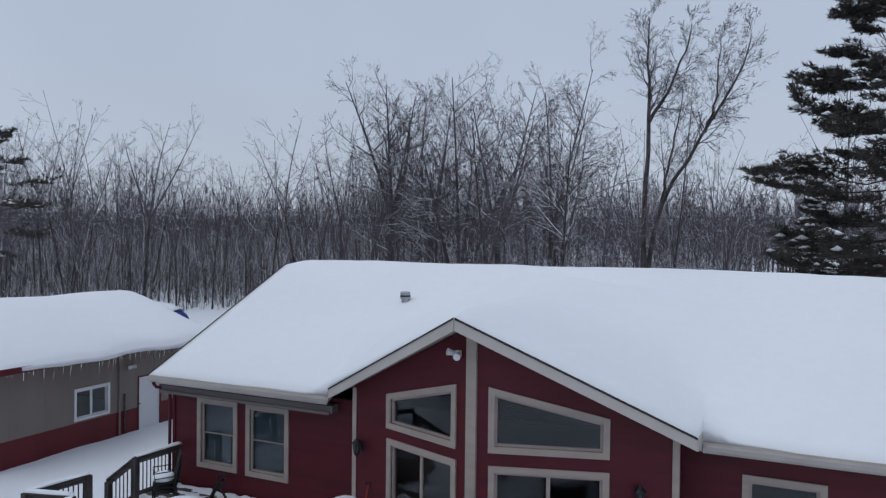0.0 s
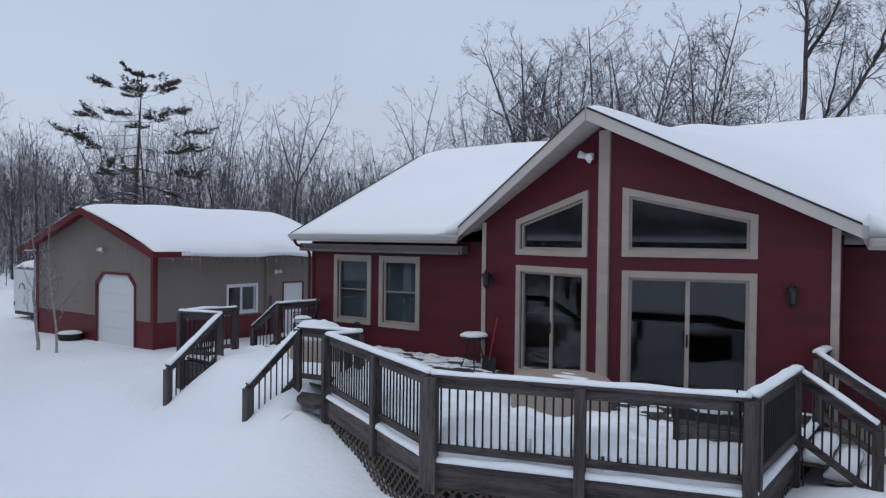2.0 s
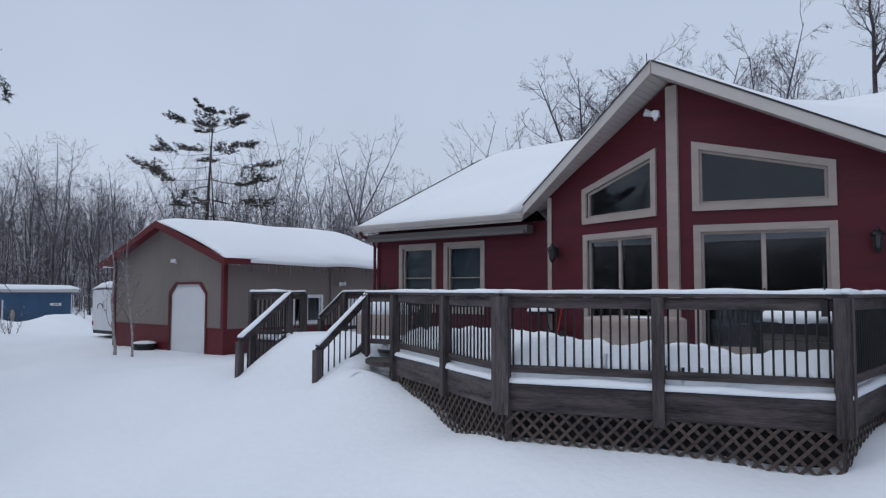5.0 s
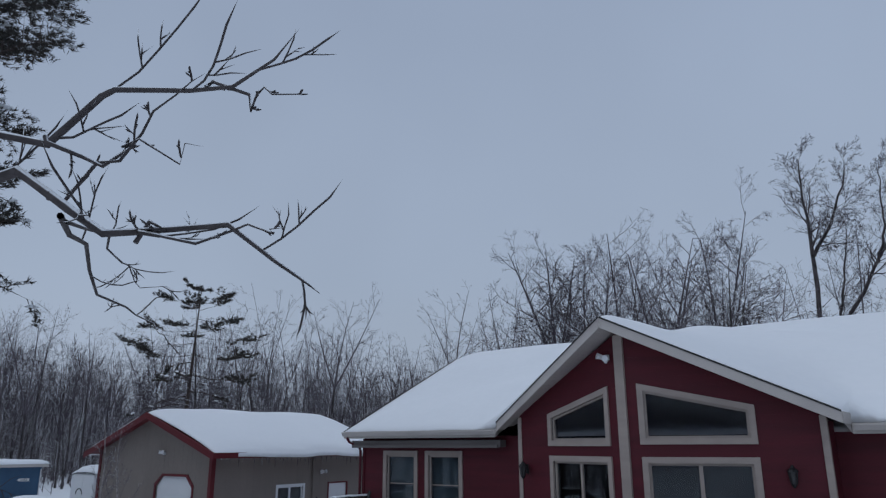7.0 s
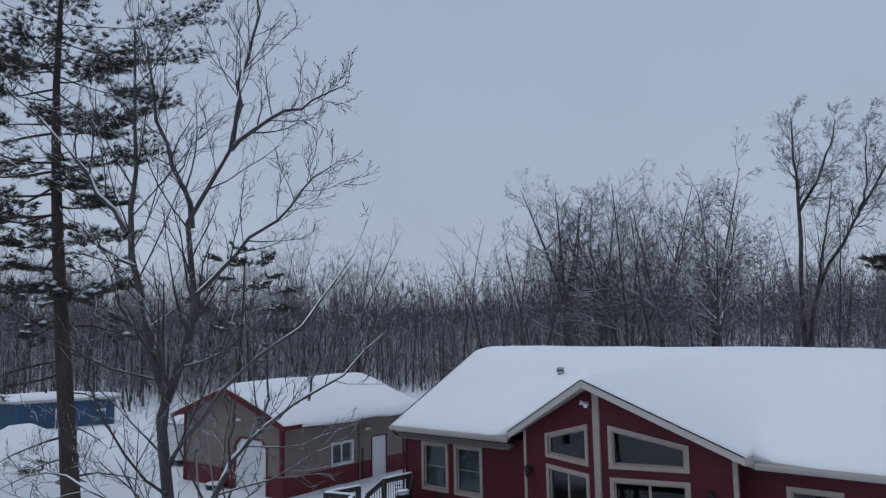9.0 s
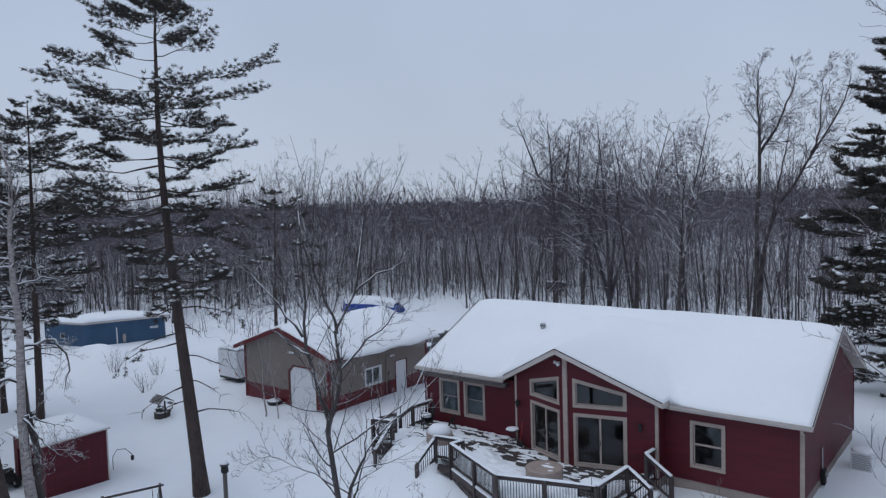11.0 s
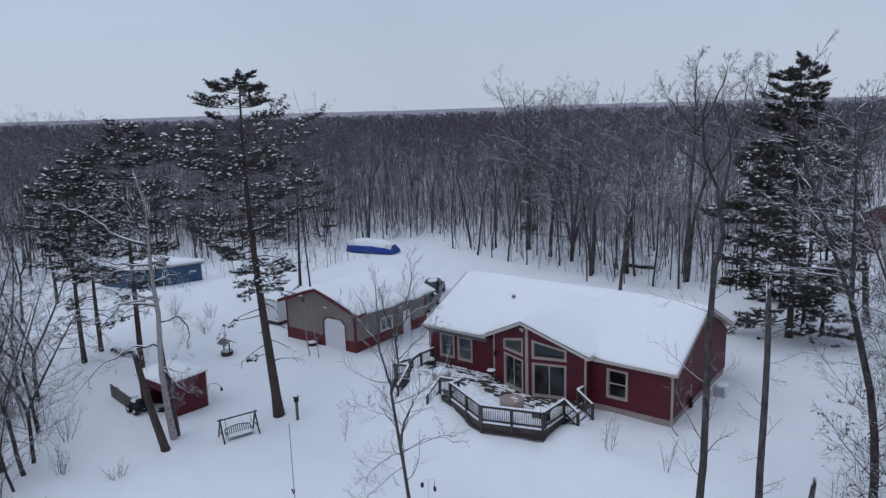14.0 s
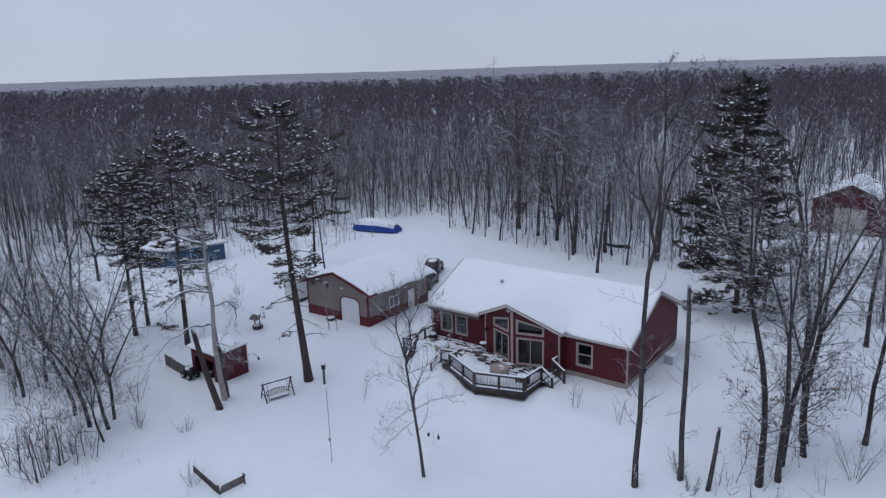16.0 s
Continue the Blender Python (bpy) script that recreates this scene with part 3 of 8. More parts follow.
def grown(seed, h, r, low=0.35, leaders=2, limbs=12, per=5, sub=5, tip=4, width=0.010, sides=6, reach=0.26, fork=(0.35, 0.6), lean=(0.0, 0.0), tilt=(0.12, 0.45),
          lift=0.22, angle=(0.55, 1.05), segs=3, trunk_limbs=5, crook=0.04, slim=1.0, bare=0.08):
    """A leafless broadleaf tree: trunk, a few leaders, limbs, branches and fine twigs. Gives the trunk's and the crown's triangles."""
    g = np.random.default_rng(seed)
    at_h = h * (g.uniform(*fork) if leaders > 1 else 0.97)
    trunk = limb(g, (0, 0, -0.4), (lean[0] + g.normal(0, 0.02), lean[1] + g.normal(0, 0.02), 1), at_h + 0.4, 6, 0.02, crook)
    thin = 0.92 if leaders == 1 else 0.9 * at_h / h * 0.75
    bole = [(trunk, [r * (1.3 if i == 0 else 1 - thin * i / 6) for i in range(7)], sides)]
    rt = r * (1 - thin)
    crown = []
    way = (trunk[-1] - trunk[-3]) / np.linalg.norm(trunk[-1] - trunk[-3])
    low_i = low * h / (at_h + 0.4)
    a, b = along(trunk, min(0.9, low_i))[0], trunk[-1]
    spine = np.array([(a, along(trunk, (min(0.9, low_i) + 1) / 2)[0], b)])
    if leaders > 1:
        ds = [turned(way, g.uniform(*tilt), k * 6.283 / leaders + g.uniform(-0.5, 0.5)) for k in range(leaders)]
        lead = bent(np.repeat(trunk[-1:], leaders, 0), np.array(ds), (h - at_h) * g.uniform(0.75, 1.0, leaders), 0.12, g, 0.05)
        crown.append(round_limbs(lead, np.full(leaders, rt * 0.85), np.full(leaders, max(0.012, rt * 0.12)), 5, 5))
        one, t1, i1 = budded(g, lead, limbs, bare, 1.0, angle, 0.46, lift * 0.7, 0.15)
        if trunk_limbs:
            two, t2, i2 = budded(g, spine, trunk_limbs, 0.0, 1.0, angle, h * reach / np.linalg.norm(b - a), lift)
            one, t1 = np.concatenate((one, two)), np.concatenate((t1, t2 * 0.4))
    else:
        one, t1, i1 = budded(g, spine, limbs, 0.0, 1.0, angle, h * reach / np.linalg.norm(b - a), lift)
    rl = np.maximum(0.010, rt * (0.55 if leaders > 1 else 2.6) * (1.05 - 0.8 * t1))
    crown.append(branched(g, one, np.minimum(rl, r * 0.28) * slim, per, sub, tip, width, segs))
    return tubes(bole), stacked(crown)


def branched(g, one, rl, per, sub, tip, width, segs=3, sag=0.06):
    """Limbs with their branches, twigs and tips, as triangles."""
    crown = [round_limbs(one, rl, np.full(len(one), 0.006), segs)]
    two, t2, i2 = budded(g, one, per, 0.2, 1.0, (0.45, 1.05), 0.52, sag, 0.15)
    crown.append(round_limbs(two, np.maximum(0.006, rl[i2] * 0.42), np.full(len(two), 0.004), 2 if tip > 3 else 1))
    three = budded(g, two, sub, 0.15, 1.0, (0.4, 1.0), 0.52, sag * 0.5, 0.15)[0]
    crown.append(slivers(g, three, width * 1.5, tip > 3))
    if tip:
        four = budded(g, three, tip, 0.2, 1.0, (0.35, 0.95), 0.55, sag * 0.3, 0.15)[0]
        crown.append(slivers(g, four, width * 1.2))
    return stacked(crown)


def spined(seed, stems, from_t, limbs, length, per, sub, tip, width, angle=(0.5, 1.05), lift=0.12):
    """A big tree on given stems: each stem's path for a limb part, and the whole crown's triangles."""
    g = np.random.default_rng(seed)
    paths, one, rl = [], [], []
    for rows, r in stems:
        rows = np.array(rows, float)
        f = np.linspace(0, len(rows) - 1, 13)
        pts = np.stack([np.interp(f, np.arange(len(rows)), rows[:, c]) for c in range(3)], 1)
        pts[1:-1] += g.normal(0, 0.05, (11, 3))
        paths.append((pts, [r * (1 - 0.88 * i / 12) for i in range(12)] + [0.0], 9 if not paths else 7))
        arcs = np.stack([pts[i:i + 3] for i in range(0, 11, 2)])
        start = from_t if len(paths) < 3 else 0.15
        arcs = arcs[int(start * len(arcs)):]
        n = len(arcs)
        sh, t, i = budded(g, arcs, max(2, limbs // n), 0.0, 1.0, angle, 1.0, lift, 0.14)
        want = length * g.uniform(0.55, 1.2, len(sh)) * (1.1 - 0.5 * (i + t) / n)
        have = np.linalg.norm(sh[:, 2] - sh[:, 0], axis=1)
        one.append(sh[:, :1] + (sh - sh[:, :1]) * (want / have)[:, None, None])
        rl.append(np.maximum(0.012, r * 0.32 * (1.05 - (i + t) / n)))
    return paths, branched(g, np.concatenate(one), np.concatenate(rl), per, sub, tip, width)


def snag_thing(seed, height, r0, r1, lean, place, label, bark=None, twigs=5):
    """A dead trunk with a splintered top and a few short bare branches."""
    g = np.random.default_rng(seed)
    trunk = limb(g, (0, 0, -0.4), (lean[0], lean[1], 1), height + 0.4, 9, 0.0, 0.03)
    rad = [r0 * 1.25] + [r0 + (r1 - r0) * i / 9 for i in range(1, 10)]
    v, f = tubes([(trunk, rad, 9)])
    top = v[-9:]
    top[:, 2] += g.uniform(-0.10, 0.40, 9) * (1 + r1)
    tip = len(v)
    v = np.concatenate((v, [trunk[-1] - (0, 0, 0.15)]))
    f = np.concatenate((f, [(tip - 9 + j, tip - 9 + (j + 1) % 9, tip) for j in range(9)]))
    ob = thing("dead_stump", place, label, "tree", local=True)
    part("trunk", trimesh("trunk", v, f), bark or M_BARK, ob)
    spine = np.array([(along(trunk, 0.2)[0], along(trunk, 0.6)[0], trunk[-1])])
    one = budded(g, spine, twigs, 0.0, 1.0, (0.9, 1.5), 0.16, 0.03, 0.2)[0]
    part("branchwork", trimesh("branchwork", *branched(g, one, np.full(len(one), 0.02), 4, 3, 2, 0.008, 3, -0.02)), M_TWIG, ob)
    return ob


def grown_thing(name, made, place, label, category="tree", bark=None, twigs=None, group=""):
    ob = thing(name, place, label, category, group, local=True)
    part("trunk", trimesh("trunk", *made[0], smooth=True), bark or M_BARK, ob)
    part("crown", trimesh("crown", *made[1]), twigs or M_TWIG, ob)
    return ob


def tree_thing(name, paths, place, label, category="tree", bark=None, twigs=None, group="", rz=0.0, snow=None):
    """A tree with its trunk and its crown as parts."""
    x, y, z = place
    ob = thing(name, (x, y, z), label, category, group, local=True)
    ob.rotation_euler = (0, 0, rz)
    for k, path in enumerate(paths[0]):
        part("limb" if k else "trunk", trimesh("trunk", *tubes([path]), smooth=True), bark or M_BARK, ob)
    part("crown", trimesh("crown", *tubes(paths[1])), twigs or M_TWIG, ob)
    return ob


def clumps(rng, centres, size, flat=0.45):
    """Small lumps of lying snow."""
    base = np.array(((1, 0, 0), (0, 1, 0), (-1, 0, 0), (0, -1, 0), (0, 0, 1), (0, 0, -0.5)), float)
    face = np.array(((0, 1, 4), (1, 2, 4), (2, 3, 4), (3, 0, 4), (1, 0, 5), (2, 1, 5), (3, 2, 5), (0, 3, 5)))
    vs, fs = [], []
    for i, c in enumerate(centres):
        s = size * rng.uniform(0.5, 1.4)
        a = rng.uniform(0, 6.28)
        m = np.array(((math.cos(a), -math.sin(a), 0), (math.sin(a), math.cos(a), 0), (0, 0, 1)))
        vs.append((base * (s, s * rng.uniform(0.5, 0.9), s * flat)) @ m.T + c)
        fs.append(face + 6 * i)
    return np.concatenate(vs), np.concatenate(fs)


def sprays(rng, spots, count, length, width):
    """Tufts of needles: thin blades that fan out from each spot along its way."""
    p = np.repeat(np.array([s[0] for s in spots]), count, 0)
    d = np.repeat(np.array([s[1] for s in spots]), count, 0)
    n = len(p)
    p = p + rng.normal(0, length * 0.22, (n, 3)) * (1, 1, 0.6)
    w = d * 0.75 + rng.normal(0, 0.62, (n, 3)) * (1, 1, 0.75) + (0, 0, 0.22)
    w /= np.linalg.norm(w, axis=1, keepdims=True)
    s = np.cross(w, rng.normal(0, 1, (n, 3)))
    s /= np.linalg.norm(s, axis=1, keepdims=True) + 1e-9
    ln = length * rng.uniform(0.6, 1.25, (n, 1))
    wd = width * rng.uniform(0.6, 1.3, (n, 1))
    v = np.stack((p - s * wd * 0.5, p + s * wd * 0.5, p + w * ln), 1).reshape(-1, 3)
    return v, np.arange(3 * n).reshape(-1, 3)


def pine_tree(seed, height, r0, first=0.35, reach=3.6, whorls=13, lean=(0, 0), dead=8, count=14, blade=(0.17, 0.035), gap=0.25, per=9, crown="plates",
              curve=0.010, white=0.13, stem=None):
    """A pine with plates of tufted foliage: trunk, limbs, needles, lying snow. crown: "plates", "round" or "spire"."""
    rng = np.random.default_rng(seed)
    trunk = limb(rng, (0, 0, -0.35), (lean[0], lean[1], 1), height + 0.35, 12, 0.004, curve)
    if stem:
        stem = np.array(stem, float)
        zs = np.linspace(-0.35, height, 13)
        trunk = np.stack((np.interp(zs, stem[:, 2], stem[:, 0]), np.interp(zs, stem[:, 2], stem[:, 1]), zs), 1)
    rad = [r0 * (1.25 if i == 0 else 1 - 0.9 * i / 12) for i in range(13)]
    up = np.array((0, 0, 1.0))
    limbs, spots, tops = [], [], []
    curves, r_in = [], []
    for _ in range(dead):
        t = rng.uniform(first * 0.4, first * 1.1)
        p = along(trunk, t)[0]
        a = rng.uniform(0, 6.28)
        out = np.array((math.cos(a), math.sin(a), 0))
        ln = reach * rng.uniform(0.2, 0.75)
        q = np.stack([p + out * ln * f + up * ln * (-0.28 * f * f + rng.normal(0, 0.02)) for f in (0, 0.3, 0.65, 1.0)])
        limbs.append((q, [0.04, 0.03, 0.02, 0.0], 4))
        leafy = rng.uniform() < 0.6 and (out[1] < 0.15 or t > first * 0.8)
        for _ in range(6):
            pb, db = along(q, rng.uniform(0.45, 0.98))
            qb = limb(rng, pb, turned(db, rng.uniform(0.4, 1.0), rng.uniform(0, 6.28)), ln * 0.22, 2, -0.03, 0.2)
            limbs.append((qb, [0.012, 0.008, 0.0], 3))
            if leafy:
                for tt in (0.5, 0.8, 1.0):
                    ps, ds = along(qb, min(tt, 0.999))
                    spots.append((ps, ds))
                    if rng.uniform() < white:
                        tops.append(ps + up * (blade[0] * 0.5))
    for w in range(whorls):
        t = first + (0.985 - first) * (w / (whorls - 1)) ** 0.82 + rng.normal(0, 0.006)
        u = min(1.0, max(0.0, (t - first) / (1 - first)))
        if crown == "spire":
            shape = (1 - u) ** 0.85
        elif crown == "full":
            shape = min(1.0, 0.20 + 2.9 * (1 - u)) * (0.72 + 0.28 * min(1.0, u * 3))
        elif crown == "round":
            shape = 1 - 0.62 * u ** 2
        else:
            shape = (0.65 + 1.4 * u if u < 0.25 else 1 - 0.78 * ((u - 0.25) / 0.75) ** 1.3)
        k = int(rng.integers(5, 8))
        a0 = rng.uniform(0, 6.28)
        for j in range(k):
            if rng.uniform() < gap:
                continue
            p, d = along(trunk, min(0.995, t + rng.uniform(-0.012, 0.012)))
            a = a0 + j * 6.28 / k + rng.uniform(-0.35, 0.35)
            out = np.array((math.cos(a), math.sin(a), 0))
            ln = reach * max(0.13, shape) * rng.choice((0.5, 0.7, 0.85, 1.0)) * rng.uniform(0.9, 1.12)
            rise = (-0.10 + 0.40 * u ** 1.6 + rng.normal(0, 0.05)) if crown != "spire" else (-0.22 + 0.5 * u + rng.normal(0, 0.04))
            q = np.stack([p + out * ln * f + up * ln * (rise * f - 0.26 * f * (1 - f)) + rng.normal(0, 0.03, 3) * ln * f for f in (0, 0.2, 0.4, 0.6, 0.8, 1.0)])
            rl = max(0.018, r0 * (1 - 0.85 * t) * 0.30)
            limbs.append((q, [rl, rl * 0.85, rl * 0.65, rl * 0.45, rl * 0.3, 0.0], 4))
            start = (0.58 if crown == "round" else 0.42) if ln > 1.5 else 0.2
            n_side = max(4, int(per * min(1.0, ln / reach + 0.25)))
            for b in range(n_side):
                tb = start + (1 - start) * (b + rng.uniform(0, 0.8)) / n_side
                pb, db = along(q, min(tb, 0.99))
                side = np.cross(db, up) * (1 if b % 2 else -1)
                way = db * 0.8 + side * rng.uniform(0.35, 1.0) + up * rng.uniform(-0.02, 0.22)
                way /= np.linalg.norm(way)
                lb = (min(1.35, ln * 0.36) * (1.25 - 0.6 * tb) + 0.14) * rng.uniform(0.7, 1.2)
                qb = limb(rng, pb, way, lb, 2, 0.05, 0.10)
                limbs.append((qb, [0.013, 0.009, 0.0], 3))
                cross = np.cross(way, up)
                for tt in (0.35, 0.6, 0.8, 1.0):
                    ps, ds = along(qb, min(tt, 0.999))
                    for sg in ((-1, 1) if tt < 0.9 else (0,)):
                        off = (cross * sg * 0.8 + ds * 0.5) * lb * 0.26 * rng.uniform(0.5, 1.2)
                        spots.append((ps + off, ds + cross * sg * 0.7))
                        if rng.uniform() < white:
                            tops.append(ps + off * 1.1 + up * (blade[0] * 0.55))
    spots.append((trunk[-1], up))
    return [(trunk, rad, 9)], limbs, sprays(rng, spots, count, *blade), clumps(rng, tops or [trunk[-1]], blade[0] * 0.95, 0.42)


def pine_thing(name, made, place, label, rz=0.0, snow=True, group=""):
    ob = thing(name, place, label, "tree", group, local=True)
    ob.rotation_euler = (0, 0, rz)
    part("trunk", trimesh("trunk", *tubes(made[0]), smooth=True), M_PINEBARK, ob)
    part("branchwork", trimesh("branchwork", *tubes(made[1])), M_PINEBARK, ob)["kind"] = "stuff"
    part("foliage", trimesh("foliage", *made[2]), M_NEEDLE, ob, "dark needle foliage")
    if snow:
        part("lying_snow", trimesh("lying_snow", *made[3], smooth=True), M_SNOW, ob)["kind"] = "stuff"
    return ob

# ---- ground: one sheet of snow to the skyline ----


def spaced(lo, hi, fine, reach, grow=1.16):
    mid = lin(lo, hi, int((hi - lo) / fine) + 1)
    out, s = [], fine
    x = hi
    while x < reach:
        s *= grow
        x += s
        out.append(x)
    left, s, x = [], fine, lo
    while x > -reach:
        s *= grow
        x -= s
        left.append(x)
    return left[::-1] + mid + out


ground = Geo().sheet(spaced(-36, 20, 0.37, 2600), spaced(-14, 28, 0.37, 2600), lambda x, y: (x, y, ground_z(x, y)))
solo("ground", ground, M_SNOW, "deep smooth untracked snow over the whole yard", "ground", "structure", smooth=True)

# ---- house ----
HB = (-5.0, 13.75, 0.0)
house = thing("house", HB, "single-storey red house with a glazed prow gable and snow-laden roof", "house")
APEX, PL, PR = (-4.83, 12.06), (-8.09, 13.31), (-1.29, 13.05)
W0, E0, Y0, Y1 = -13.75, 3.75, 13.75, 24.0
RIDGE_Y, EAVE_Y, BACK_Y = 18.9, 13.30, 24.45
ROOF_W, ROOF_E = -14.14, 4.16


def front_edge(x):
    if -8.75 < x <= -4.9:
        return 11.38 + (EAVE_Y - 11.38) * (-4.9 - x) / 3.85
    if -4.9 < x <= -0.95:
        return 11.38 + (12.68 - 11.38) * (x + 4.9) / 3.95
    return EAVE_Y


def prow_z(x):
    """Height of the prow gable's skin: its east slope is the flatter one."""
    return 5.57 - (0.515 if x < -4.9 else 0.492) * abs(x + 4.9)


def roof_z(x, y):
    """The roof's skin: main gable and the prow gable that runs into it."""
    main = 3.43 + 0.47 * (y - EAVE_Y if y < RIDGE_Y else 2 * RIDGE_Y - EAVE_Y - y)
    prow = prow_z(x) if -8.8 < x < -0.92 and y < RIDGE_Y - 0.3 else 0.0
    return max(main, prow)


def drifted(x, y):
    """Snow levels out the valleys between the two roofs."""
    main = 3.43 + 0.47 * (y - EAVE_Y if y < RIDGE_Y else 2 * RIDGE_Y - EAVE_Y - y)
    round_ = 0.04 + 0.6 * step(0.3, 3.0, y - 11.4)
    prow = 5.57 - 0.503 * (math.hypot(x + 4.9, round_) - 0.55 * round_) - 4.0 * step(RIDGE_Y - 1.6, RIDGE_Y + 0.2, y)
    w = 2.2
    d = abs(main - prow)
    return max(main, prow) + (w - d) ** 2 / (4 * w) * step(0.2, 2.6, y - 11.38 - (EAVE_Y - 11.38) * min(1.0, abs(x + 4.9) / 3.9)) * (1 if d < w else 0)


def snow_z(x, y):
    front = front_edge(x) if x <= -0.95 else EAVE_Y - 0.62 * math.exp(-(x + 0.95) / 0.8)
    edge = min(x - ROOF_W, ROOF_E - x, (y - front) * 0.9, BACK_Y - y)
    t = 0.025 + 0.195 * (1 - math.exp(-max(edge, 0) / 0.45))
    t += 0.05 * nz(x, y, 2.0, 0.35) - 0.05 * step(-3, 3, x) + 0.02 * nz(x, y, 6.0, 1.3) + 0.02 * nz(x, 0, 4.0, 0.25)
    return drifted(x, y) + max(t, 0.02)


def roof_point(fn):
    def at(u, v):
        f = front_edge(u)
        g = 11.38 + (EAVE_Y - 11.38) * min(1.0, (u + 4.9) / 3.95) if u > -4.9 else f
        y = g + (RIDGE_Y - g) * v + (f - g) * max(0.0, 1 - v / 0.12) if v <= 1 else RIDGE_Y + (BACK_Y - RIDGE_Y) * (v - 1)
        return (u, y, fn(u, y))
    return at


us = sorted(set(lin(ROOF_W, ROOF_E, 84)) | {-8.75, -4.9, -0.95, -8.8, -0.91})
vs = lin(0, 0.9, 24) + [0.93, 0.96, 0.985, 1.0, 1.015, 1.04, 1.08] + lin(1.15, 2, 9)
part("roof_snow", Geo().sheet(us, vs, roof_point(snow_z), lambda u, v: snow_z(u, roof_point(snow_z)(u, v)[1]) - roof_z(u, roof_point(snow_z)(u, v)[1]) - 0.01),
     M_SNOW_ROOF, house, "thick smooth layer of roof snow", smooth=True)
part("roof", Geo().sheet(us, lin(0, 1, 10) + lin(1.1, 2, 6), roof_point(roof_z), lambda u, v: 0.16), M_SOFFIT, house, "roof deck with pale boxed soffit")


def fascia(parent, p, q, h=0.19, thick=0.03, drop=0.02, material=None, name="fascia"):
    p, q = Vector(p), Vector(q)
    d = (q - p).normalized()
    n = Vector((d.y, -d.x, 0)).normalized()
    g = Geo()
    vs = []
    for c in (p, q):
        for a, b in ((0.004, drop), (thick, drop), (thick, drop - h), (0.004, drop - h)):
            vs.append(c + n * a + Vector((0, 0, b)))
    g.add(vs, [(0, 1, 2, 3), (7, 6, 5, 4), (0, 4, 5, 1), (1, 5, 6, 2), (2, 6, 7, 3), (3, 7, 4, 0)])
    if parent is house and abs(p.z - q.z) > 0.3:
        e = Geo()
        e.add([c + n * u + Vector((0, 0, v)) for c in (p, q) for u, v in ((thick - 0.006, drop + 0.004), (thick + 0.012, drop - 0.012), (thick + 0.012, drop + 0.020), (thick - 0.006, drop + 0.030))],
              [(0, 1, 2, 3), (7, 6, 5, 4), (0, 4, 5, 1), (1, 5, 6, 2), (2, 6, 7, 3), (3, 7, 4, 0)])
        part("drip_edge", e, M_DRIP, parent)
    return part(name, g, material or M_FASCIA, parent, bevel=0.004)


def edge_pt(x):
    return (x, front_edge(x), roof_z(x, front_edge(x)))


fascia(house, edge_pt(ROOF_W), edge_pt(-8.80))
fascia(house, edge_pt(-8.74), edge_pt(-4.9), 0.21)
fascia(house, edge_pt(-4.9), edge_pt(-0.952), 0.21)
fascia(house, edge_pt(-0.952), (-0.93, EAVE_Y, prow_z(-0.93)), 0.21)
fascia(house, edge_pt(-0.90), edge_pt(ROOF_E))
fascia(house, (ROOF_E, EAVE_Y, roof_z(2, EAVE_Y)), (ROOF_E, RIDGE_Y, roof_z(2, RIDGE_Y)))
fascia(house, (ROOF_E, RIDGE_Y, roof_z(2, RIDGE_Y)), (ROOF_E, BACK_Y, roof_z(2, BACK_Y)))
fascia(house, (ROOF_W, RIDGE_Y, roof_z(-12, RIDGE_Y)), (ROOF_W, EAVE_Y, roof_z(-12, EAVE_Y)))
fascia(house, (ROOF_W, BACK_Y, roof_z(-12, BACK_Y)), (ROOF_W, RIDGE_Y, roof_z(-12, RIDGE_Y)))
fascia(house, (ROOF_E, BACK_Y, roof_z(2, BACK_Y)), (ROOF_W, BACK_Y, roof_z(2, BACK_Y)))
for x0, x1 in ((-8.70, -4.93), (-4.87, -0.98)):          # grooved soffit boards under the rakes
    n = int(abs(x1 - x0) / 0.10)
    for k in range(n):
        a, b = x0 + (x1 - x0) * (k + 0.06) / n, x0 + (x1 - x0) * (k + 0.94) / n
        back = lambda x: APEX[1] + 0.02 + (PL[1] - APEX[1]) * max(0, (APEX[0] - x) / (APEX[0] - PL[0])) + (PR[1] - APEX[1]) * max(0, (x - APEX[0]) / (PR[0] - APEX[0]))
        ring = [(x, y, prow_z(x) - 0.162) for x, y in ((a, front_edge(a) + 0.02), (b, front_edge(b) + 0.02), (b, back(b)), (a, back(a)))]
        part("soffit_board", Geo().add(ring + [(x, y, z - 0.008) for x, y, z in ring], [(0, 1, 2, 3), (7, 6, 5, 4), (0, 4, 5, 1), (1, 5, 6, 2), (2, 6, 7, 3), (3, 7, 4, 0)]), M_FASCIA, house)
for gx0, gx1 in ((ROOF_W + 0.02, -8.75), (-0.85, ROOF_E - 0.02)):           # eaves gutters
    g = Geo()
    y, z = EAVE_Y - 0.035, roof_z(gx0 if gx0 < -9 else 2, EAVE_Y) + 0.01
    prof = [(0, 0), (0, -0.10), (-0.07, -0.12), (-0.12, -0.03), (-0.12, 0.0), (-0.112, 0.0), (-0.112, -0.028), (-0.066, -0.112), (-0.008, -0.094), (-0.008, 0)]
    n = len(prof)
    g.add([(x, y + a, z + b) for x in (gx0, gx1) for a, b in prof],
          [(i, (i + 1) % n, n + (i + 1) % n, n + i) for i in range(n)] + [(0, 1, 2, 3, 4, 5, 6, 7, 8, 9), (19, 18, 17, 16, 15, 14, 13, 12, 11, 10)])
    part("gutter", g, M_FASCIA, house, "tan aluminium eaves gutter")


